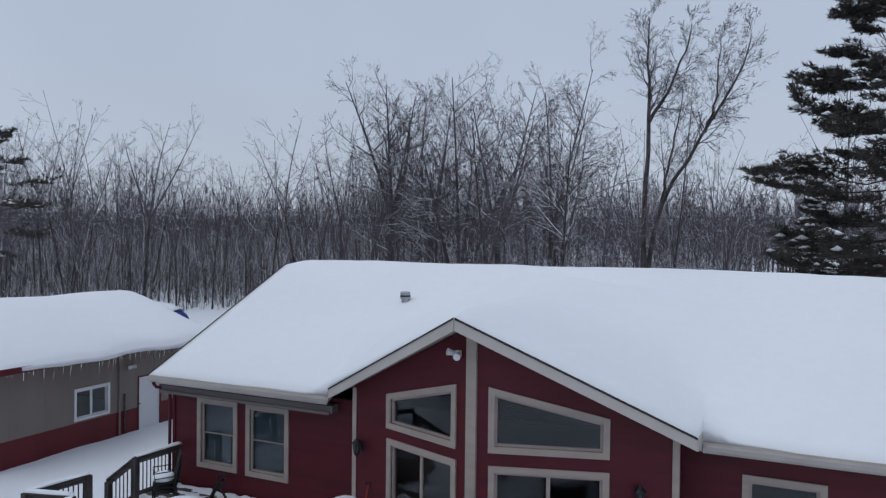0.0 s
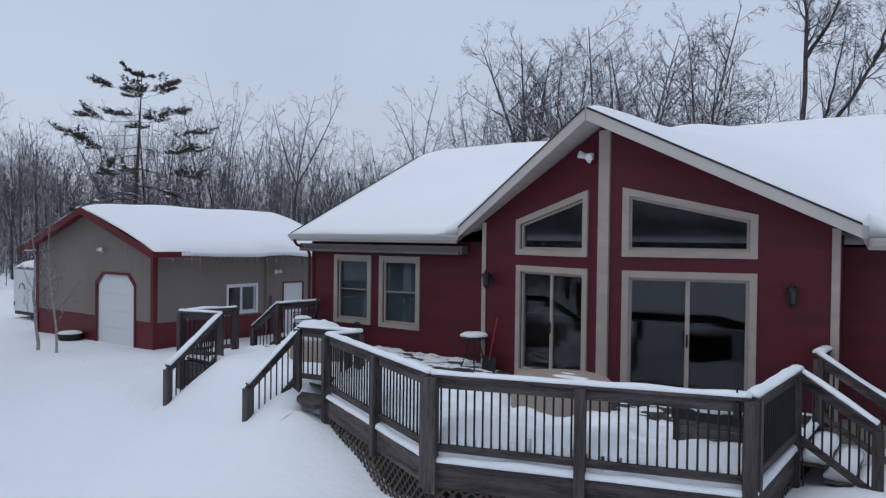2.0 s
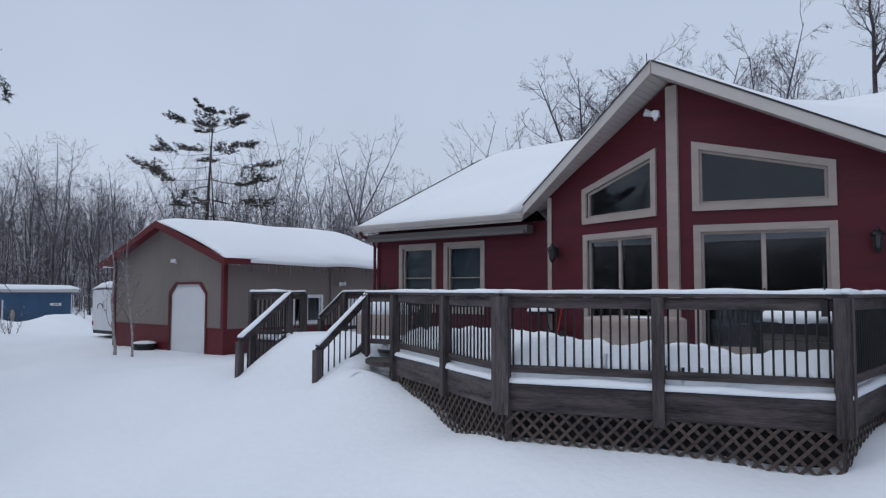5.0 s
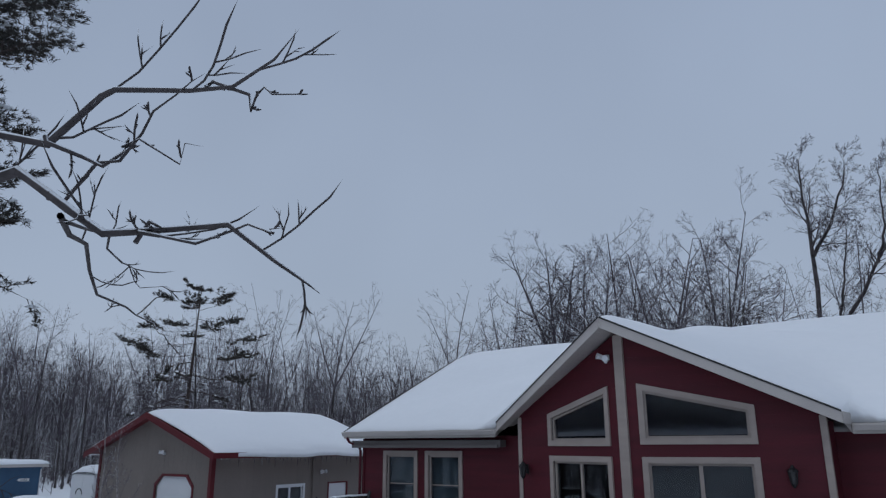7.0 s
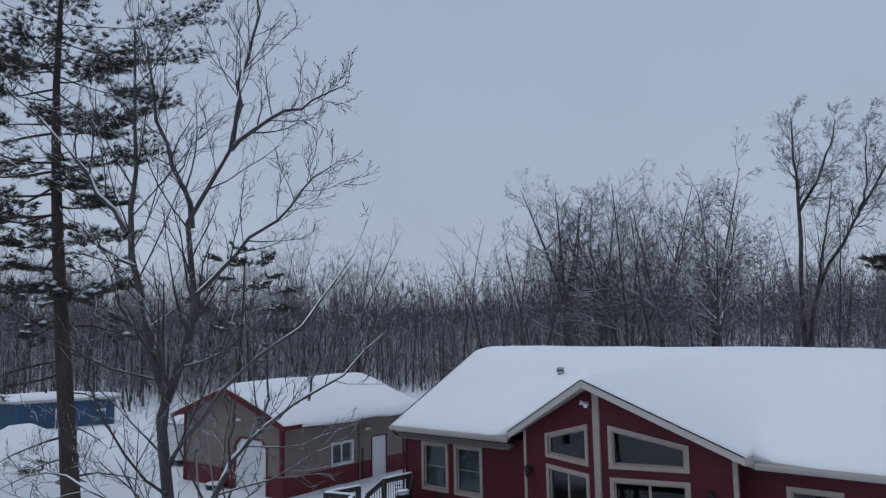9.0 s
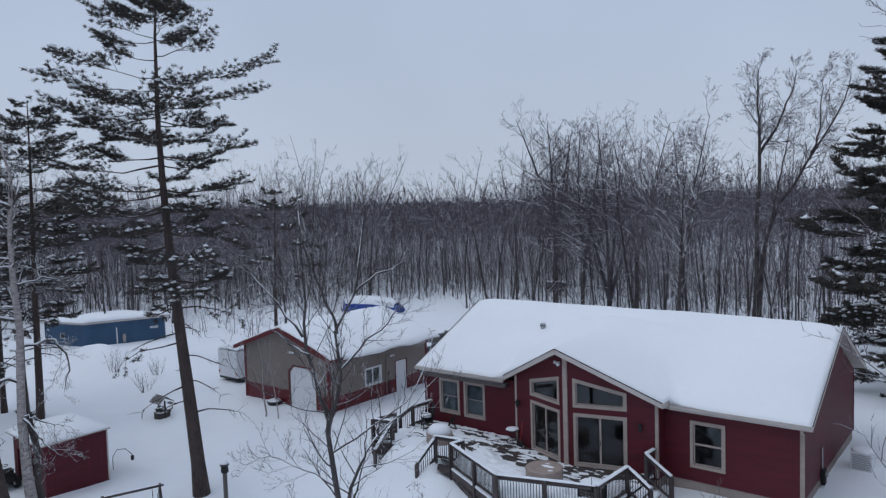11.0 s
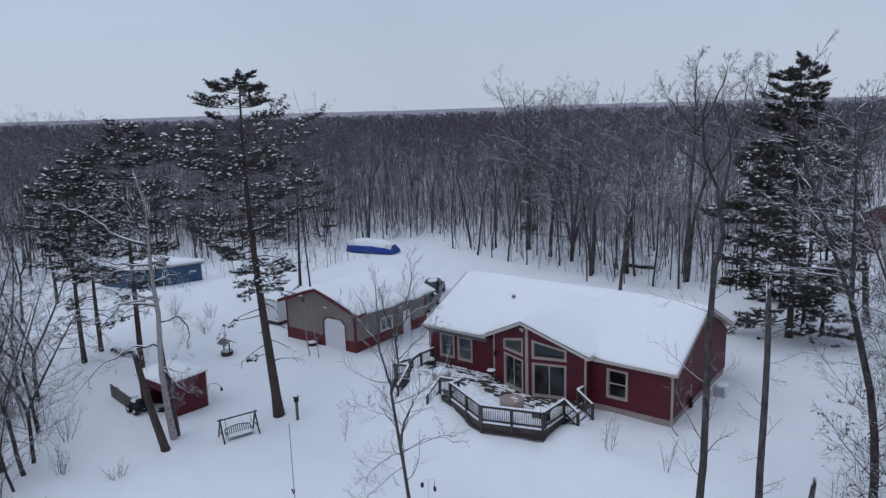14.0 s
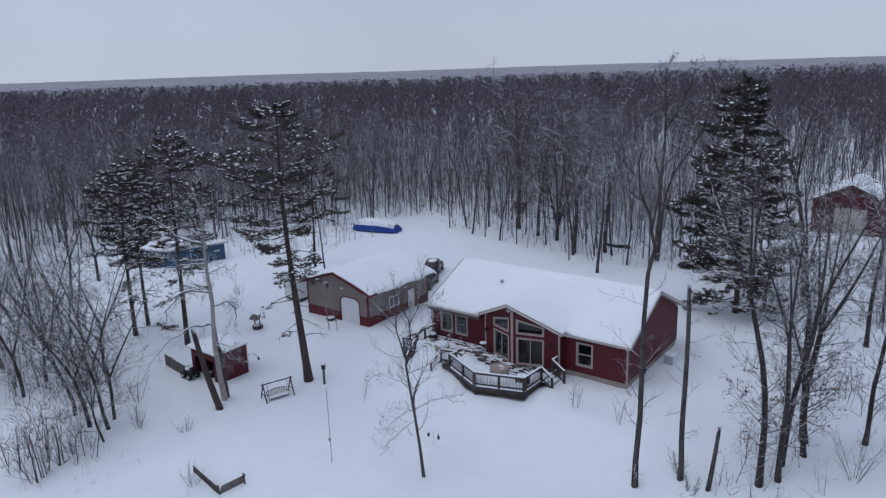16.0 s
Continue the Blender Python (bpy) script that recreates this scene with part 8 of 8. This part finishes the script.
    part("bonnet_snow", mound(-1.7, 0.1, 0.97, 0.45, 0.62, 0.10, x), M_SNOW, ob, smooth=True)
    return ob


car(-25.2, 27.2, -1.2, "dark car half covered in snow beside the garage", True)
car(-27.6, 31.6, -1.1, "dark estate car with partly cleared snow", True)

# ---- things in the yard ----
sz = -1.25
shed = thing("red_shed", (-26.5, 1.0, sz), "small red open-fronted shed under a flat snowy roof", "shed")
SX0, SX1, SY0, SY1 = -28.3, -24.7, -0.45, 2.4
for p, q in (((SX1, SY0), (SX1, SY1)), ((SX0, SY0), (SX1, SY0)), ((SX1, SY1), (SX0, SY1)), ((SX0, SY1), (SX0, SY0))):
    place, length = plane_of(p, q)
    outline = rect(0, sz - 0.4, length, sz + 2.40)
    opening = [rect(0.45, sz - 0.4, 2.95, sz + 1.72)] if p[1] == q[1] == SY0 else []
    g = Geo()
    for poly in carve([outline], opening):
        g.prism(poly, place, -0.08, 0.0)
    wall = part("wall", g, M_SIDING, shed)
    s = 0.0
    while s < length - 0.01:
        strip = within(outline, rect(s + 0.004, sz - 0.4, min(s + 0.30, length) - 0.004, sz + 3))
        for poly in carve([strip], opening):
            part("board", Geo().prism(poly, place, 0.0, 0.014), M_SIDING, wall)
        s += 0.30
part("corner_board", Geo().box((SX1 - 0.05, SY1 - 0.04, sz - 0.3), (SX1 + 0.03, SY1 + 0.03, sz + 2.38)), M_FASCIA, shed)
part("floor", Geo().box((SX0 + 0.1, SY0 + 0.1, sz - 0.3), (SX1 - 0.1, SY1 - 0.1, sz - 0.05)), M_RUBBER, shed)
rs = lambda x, y: sz + 2.40 + 0.02 * (y - SY0)
part("roof", Geo().sheet([SX0 - 0.2, SX1 + 0.12], [SY0 - 0.25, SY1 + 0.12], lambda u, v: (u, v, rs(u, v) + 0.09), lambda u, v: 0.08), M_FASCIA, shed)
part("roof_snow", Geo().sheet([SX0 - 0.22] + lin(SX0 - 0.15, SX1 + 0.05, 16) + [SX1 + 0.13], [SY0 - 0.27] + lin(SY0 - 0.15, SY1 + 0.05, 14) + [SY1 + 0.13],
                              lambda u, v: (u, v, rs(u, v) + 0.10 + 0.30 * (1 - math.exp(-4 * max(0, min(u - SX0 + 0.22, SX1 + 0.13 - u, v - SY0 + 0.27, SY1 + 0.13 - v)))) + 0.05 * nz(u, v, 2, 0.9)), lambda u, v: 0.02), M_SNOW, shed, smooth=True)
fence = thing("porch_fence", (-30.0, -0.9, sz), "short grey board fence beside the shed", "fence")
for k in range(13):
    f = k / 12
    x, y = -31.9 + 3.6 * f, -0.7 - 0.5 * f
    part("picket", Geo().box((x - 0.12, y - 0.012, sz - 0.2), (x + 0.12, y + 0.012, sz + 0.95 + 0.02 * (k % 2))), M_GREYWOOD, fence)
part("rail", Geo().beam((-32.0, -0.66, sz + 0.97), (-28.3, -1.2, sz + 0.97), 0.10, 0.04), M_GREYWOOD, fence)
atv = thing("garden_tractor", (-26.3, -2.9, sz), "black garden tractor with pale wheel hubs in the snow", "tractor")
part("body", Geo().box((-26.9, -3.15, sz + 0.35), (-25.7, -2.55, sz + 0.75)), M_BLACK, atv, bevel=0.08)
part("seat", Geo().box((-26.1, -3.05, sz + 0.75), (-25.7, -2.65, sz + 1.0)), M_RUBBER, atv, bevel=0.06)
part("steering_wheel", Geo().tube([(-26.4 + 0.17 * math.cos(k * 0.5236), -2.85 + 0.17 * math.sin(k * 0.5236), sz + 1.05) for k in range(13)], 0.018, 6), M_BLACK, atv)
for dx in (-0.42, 0.38):
    for dy in (-0.36, 0.36):
        w = part("wheel", Geo().tube([(-26.3 + dx, -2.85 + dy - 0.11, sz + 0.27), (-26.3 + dx, -2.85 + dy + 0.11, sz + 0.27)], 0.27, 14), M_RUBBER, atv)
        part("hub", Geo().tube([(-26.3 + dx, -2.85 + dy - 0.12, sz + 0.27), (-26.3 + dx, -2.85 + dy + 0.12, sz + 0.27)], 0.12, 10), M_SIGN, w)
part("snow_cap", mound(-26.45, -2.85, sz + 0.74, 0.4, 0.26, 0.15, 6.0), M_SNOW, atv, smooth=True)

atv.location += Vector((-1.45, 1.75, 0.0))
hx0, hy0 = -25.5, 3.5
hoop = thing("shepherd_hook", (hx0, hy0, sz), "bent black garden hook with a small hanging feeder", "bird feeder")
part("rod", Geo().tube([(hx0 - 0.45, hy0 - 0.3, sz - 0.2), (hx0 - 0.45, hy0 - 0.3, sz + 0.55), (hx0 - 0.25, hy0 - 0.15, sz + 0.95), (hx0 + 0.15, hy0 + 0.1, sz + 1.0), (hx0 + 0.4, hy0 + 0.3, sz + 0.7)], 0.016, 6), M_BLACK, hoop)
part("feeder", Geo().lathe([(0.03, -0.28), (0.08, -0.24), (0.09, -0.06), (0.03, 0.0)], (hx0 + 0.4, hy0 + 0.3, sz + 0.68), 8), M_BLACK, hoop)

# garden swing
SA, SB = Vector((-19.25, -0.45, 0.05)), Vector((-18.55, 1.65, 0.05))
sg = thing("garden_swing", (-18.9, 0.6, sz), "weathered log A-frame garden swing with a slatted bench", "swing")
along_d = (SB - SA).normalized()
out_d = Vector((along_d.y, -along_d.x, 0))
part("top_beam", Geo().tube([SA - along_d * 0.15, SB + along_d * 0.15], 0.06, 8), M_POSTWOOD, sg)
for P in (SA, SB):
    for s in (-1, 1):
        part("leg", Geo().tube([P + Vector((0, 0, 0.08)) - out_d * s * 0.05, P + out_d * s * 0.75 - Vector((0, 0, 1.6))], 0.05, 7), M_POSTWOOD, sg)
    part("cross_brace", Geo().tube([P + out_d * 0.42 - Vector((0, 0, 0.85)), P - out_d * 0.42 - Vector((0, 0, 0.85))], 0.035, 6), M_POSTWOOD, sg)
mid_p = (SA + SB) / 2 + out_d * 0.15
b0, b1 = mid_p - along_d * 0.8, mid_p + along_d * 0.8
for k in range(5):
    o = out_d * (0.22 - 0.11 * k) - Vector((0, 0, 1.15))
    part("seat_slat", Geo().beam(b0 + o, b1 + o, 0.08, 0.025), M_GREYWOOD, sg)
for k in range(13):
    o = b0.lerp(b1, k / 12) - out_d * 0.27
    part("back_slat", Geo().beam(o - Vector((0, 0, 1.13)), o - out_d * 0.12 - Vector((0, 0, 0.80 - 0.14 * math.sin(k / 12 * math.pi))), 0.05, 0.02, up=tuple(out_d)), M_GREYWOOD, sg)
bow = [b0.lerp(b1, k / 12) - out_d * 0.39 - Vector((0, 0, 0.80 - 0.14 * math.sin(k / 12 * math.pi))) for k in range(13)]
part("back_rail", Geo().tube(bow, 0.03, 6), M_DECKWOOD, sg)
part("seat_snow", Geo().sheet(lin(-0.78, 0.78, 14), lin(-0.24, 0.24, 6), lambda u, v: tuple(mid_p + along_d * u + out_d * v - Vector((0, 0, 1.13 - 0.09 * (1 - (v / 0.3) ** 2) * (1 - (u / 0.8) ** 6)))), lambda u, v: 0.01), M_SNOW, sg, smooth=True)
snow_cap(SA - along_d * 0.15 + Vector((0, 0, 0.055)), SB + along_d * 0.15 + Vector((0, 0, 0.055)), 0.09, 0.04, sg, "beam_snow", 2.0)
for P in (b0, b1):
    part("arm_rest", Geo().beam(P + out_d * 0.28 - Vector((0, 0, 0.93)), P - out_d * 0.3 - Vector((0, 0, 0.93)), 0.06, 0.03), M_DECKWOOD, sg)
    for s in (-1, 1):
        part("chain", Geo().tube([P + out_d * 0.2 * s - Vector((0, 0, 0.95)), P - out_d * 0.15 - Vector((0, 0, 0.05))], 0.008, 5), M_BLACK, sg)

# bird-feeder post, flagpole, hooks
fz = ground_z(-17.3, 4.0)
fp = thing("lamp_post", (-17.3, 4.0, fz), "wooden post with a dark lantern-like bird feeder", "bird feeder")
part("post", Geo().box((-17.37, 3.93, fz - 0.2), (-17.23, 4.07, fz + 1.25)), M_GREYWOOD, fp, bevel=0.01)
part("feeder_house", Geo().lathe([(0.12, 0), (0.17, 0.05), (0.15, 0.32), (0.22, 0.36), (0.05, 0.52)], (-17.3, 4.0, fz + 1.25), 8), M_BLACK, fp)
part("snow_cap", mound(-17.3, 4.0, fz + 1.66, 0.17, 0.17, 0.14, 2.0, 12, 5), M_SNOW, fp, smooth=True)
pz = ground_z(-8.6, -3.75)
pole = thing("pole", (-8.6, -3.75, pz), "thin pale metal pole standing in the snow", "pole")
part("shaft", Geo().tube([(-8.6, -3.75, pz - 0.2), (-8.6, -3.75, 3.9)], 0.028, 8), M_GALV, pole)
part("cleat", Geo().tube([(-8.72, -3.78, pz + 1.75), (-8.60, -3.80, pz + 1.55), (-8.5, -3.78, pz + 1.75)], 0.035, 6), M_BLACK, pole)
hx, hy = -4.42, 1.49
hz1 = ground_z(hx, hy)
hk = thing("shepherd_hook", (hx, hy, hz1), "pale double shepherd hook with two hanging bird feeders", "bird feeder")
part("rod", Geo().tube([(hx, hy, hz1 - 0.1), (hx, hy, hz1 + 1.12)], 0.010, 6), M_GALV, hk)
for s_, drop in ((-1, 0.0), (1, 0.25)):
    part("hook_arm", Geo().tube([(hx, hy, hz1 + 1.1), (hx + s_ * 0.10, hy + s_ * 0.08, hz1 + 1.2), (hx + s_ * 0.24, hy + s_ * 0.19, hz1 + 1.16), (hx + s_ * 0.25, hy + s_ * 0.20, hz1 + 1.08)], 0.008, 5), M_GALV, hk)
    part("feeder", Geo().lathe([(0.03, -0.24), (0.07, -0.20), (0.09, -0.02), (0.03, 0.02), (0.005, 0.08 + drop)], (hx + s_ * 0.25, hy + s_ * 0.20, hz1 + 1.0 - drop), 8), M_BLACK, hk)

# wishing well
wx, wy = -32.2, 9.4
wz = ground_z(wx, wy)
well = thing("wishing_well", (wx, wy, wz), "small dark wooden wishing well with a tilted roof", "well")
part("curb", Geo().lathe([(0.50, -0.2), (0.50, 0.32), (0.42, 0.32), (0.42, 0.1)], (wx, wy, wz), 8), M_DECKWOOD, well)
for s in (-1, 1):
    part("upright", Geo().box((wx + s * 0.38 - 0.04, wy - 0.04, wz + 0.3), (wx + s * 0.38 + 0.04, wy + 0.04, wz + 1.1)), M_DECKWOOD, well)
    part("roof_board", Geo().add([(wx - 0.6, wy, wz + 1.38), (wx + 0.6, wy, wz + 1.38), (wx + 0.6, wy + s * 0.5, wz + 1.02), (wx - 0.6, wy + s * 0.5, wz + 1.02), (wx - 0.6, wy, wz + 1.34), (wx + 0.6, wy, wz + 1.34), (wx + 0.6, wy + s * 0.5, wz + 0.98), (wx - 0.6, wy + s * 0.5, wz + 0.98)],
                                 [(0, 1, 2, 3), (7, 6, 5, 4), (0, 4, 5, 1), (1, 5, 6, 2), (2, 6, 7, 3), (3, 7, 4, 0)]), M_GREYWOOD, well)
part("curb_snow", mound(wx, wy, wz + 0.22, 0.46, 0.46, 0.14, 1.0), M_SNOW, well, smooth=True)

# tipped bench by the water
nz0 = ground_z(-13.0, -9.3)
tb = thing("tipped_bench", (-13.0, -9.3, nz0), "dark tipped-over slatted bench half buried in snow", "bench")
for k in range(5):
    o = Vector((0, 0, 0.10 * k))
    part("back_slat", Geo().beam(Vector((-15.1, -9.45, nz0 + 0.35)) + o * 0.9, Vector((-12.1, -9.75, nz0 - 0.05)) + o, 0.03, 0.085), M_DECKWOOD, tb)
    part("seat_slat", Geo().beam(Vector((-12.1, -9.75 + 0.04 * k, nz0 + 0.02)) + o, Vector((-11.6, -8.3 + 0.04 * k, nz0 + 0.25)) + o, 0.03, 0.085), M_GREYWOOD, tb)
part("frame_post", Geo().beam((-12.05, -9.72, nz0 - 0.3), (-12.15, -9.78, nz0 + 0.6), 0.07, 0.07, up=(1, 0, 0)), M_DECKWOOD, tb)
part("frame_post", Geo().beam((-11.55, -8.25, nz0 - 0.2), (-11.6, -8.3, nz0 + 0.85), 0.07, 0.07, up=(1, 0, 0)), M_DECKWOOD, tb)

# red garage of the neighbour
rg = thing("far_garage", (9.0, 78.0, -0.4), "red garage with a pale door and snowy roof beyond the trees", "garage")
rz0 = -0.4
place, length = plane_of((4.7, 75.0), (13.9, 75.0))
outline = [(0, rz0 - 0.4), (length, rz0 - 0.4), (length, 4.0), (length / 2, 6.2), (0, 4.0)]
gate = rect(2.75, rz0 - 0.4, 6.55, 2.95)
wl_ = Geo()
for poly in carve([outline], [gate]):
    wl_.prism(poly, place, -0.15, 0)
wl_ = part("front_wall", wl_, M_SIDING, rg)
z = rz0
while z < 6.2:
    for poly in carve([within(outline, rect(0, z, length, z + 0.28))], [gate]) if area(within(outline, rect(0, z, length, z + 0.28))) > 1e-3 else []:
        part("siding_board", Geo().prism(poly, place, 0.0, 0.012), M_SIDING, wl_)
    z += 0.285
gt = part("overhead_door", Geo().prism(gate, place, -0.1, -0.06), M_FASCIA, rg)
for k in range(4):
    part("door_panel", Geo().prism(inset(rect(2.75, rz0 + 0.82 * k, 6.55, rz0 + 0.82 * (k + 1)), 0.02), place, -0.06, -0.04), M_FASCIA, gt)
part("side_wall", Geo().box((4.7, 75.1, rz0 - 0.4), (4.85, 84.0, 4.0)).box((13.75, 75.1, rz0 - 0.4), (13.9, 84.0, 4.0)).box((4.85, 83.85, rz0 - 0.4), (13.75, 84.0, 4.0)), M_SIDING, rg)
zr = lambda x: 4.0 + 2.2 * (1 - abs(x - 9.3) / 4.6)
part("roof", Geo().sheet([4.2, 9.3, 14.4], [74.5, 84.4], lambda u, v: (u, v, zr(u) + 0.05), lambda u, v: 0.15), M_DECKWOOD, rg)
part("roof_snow", Geo().sheet(lin(4.15, 14.45, 23), lin(74.45, 84.45, 12), lambda u, v: (u, v, zr(u) + 0.08 + 0.35 * (1 - math.exp(-3 * max(0, min(u - 4.15, 14.45 - u, v - 74.45, 84.45 - v)))) + 0.05 * nz(u, v, 1, 0.7)), lambda u, v: 0.03), M_SNOW, rg, smooth=True)
part("roof_pipe", Geo().tube([(9.0, 76.0, 6.2), (9.0, 76.0, 7.3)], 0.08, 8), M_BLACK, rg)

# low things at the wood's edge
hz = ground_z(-14, 53.5)
hb = thing("upturned_rowboat", (-14.0, 53.5, hz), "dark upturned rowing boat under snow", "boat")
part("hull", Geo().sheet(lin(-1, 1, 15), lin(0, 1, 9), lambda u, v: (-14.0 + 1.7 * u, 53.5 + math.cos(v * math.pi) * 0.65 * (1 - u ** 4), hz - 0.05 + 0.45 * math.sin(v * math.pi) * (1 - 0.5 * u ** 4))), M_RUBBER, hb, smooth=True)
part("snow_cap", mound(-14.1, 53.6, hz + 0.30, 1.2, 0.5, 0.28, 2.0), M_SNOW, hb, smooth=True)
for k, (x, y, w, h) in enumerate(((-38.0, 68.0, 2.6, 1.4),)):
    z = ground_z(x, y)
    lt = thing("lean_to", (x, y, z), "small dark lean-to shelter among the trees", "shelter", "shelters in the wood")
    for sx in (-1, 1):
        for sy in (-1, 1):
            part("post", Geo().box((x + sx * w / 2 - 0.06, y + sy * 0.8 - 0.06, z - 0.2), (x + sx * w / 2 + 0.06, y + sy * 0.8 + 0.06, z + h - 0.1)), M_GREYWOOD, lt)
    part("back_wall", Geo().box((x - w / 2, y + 0.8, z), (x + w / 2, y + 0.86, z + h - 0.1)), M_DECKWOOD, lt)
    part("roof", Geo().sheet([x - w / 2 - 0.2, x + w / 2 + 0.2], [y - 1.1, y + 1.1], lambda u, v: (u, v, z + h + 0.12 * (y - v)), lambda u, v: 0.08), M_DECKWOOD, lt)
    part("roof_snow", Geo().sheet(lin(x - w / 2 - 0.2, x + w / 2 + 0.2, 9), lin(y - 1.1, y + 1.1, 7), lambda u, v: (u, v, z + h + 0.12 * (y - v) + 0.22 + 0.05 * nz(u, v, 1, 1)), lambda u, v: 0.2), M_SNOW, lt, smooth=True)

# overhead wires along the drive
for k, zz in enumerate((8.3, 8.9)):
    pts = [(-150 + 210 * i / 20, 44.5 + 0.02 * i, zz + 0.5 * ((i / 10 - 1) ** 2)) for i in range(21)]
    solo("overhead_wire", Geo().tube(pts, 0.007, 5), M_BLACK, "thin black overhead wire before the wood", "wire", group="overhead wires")
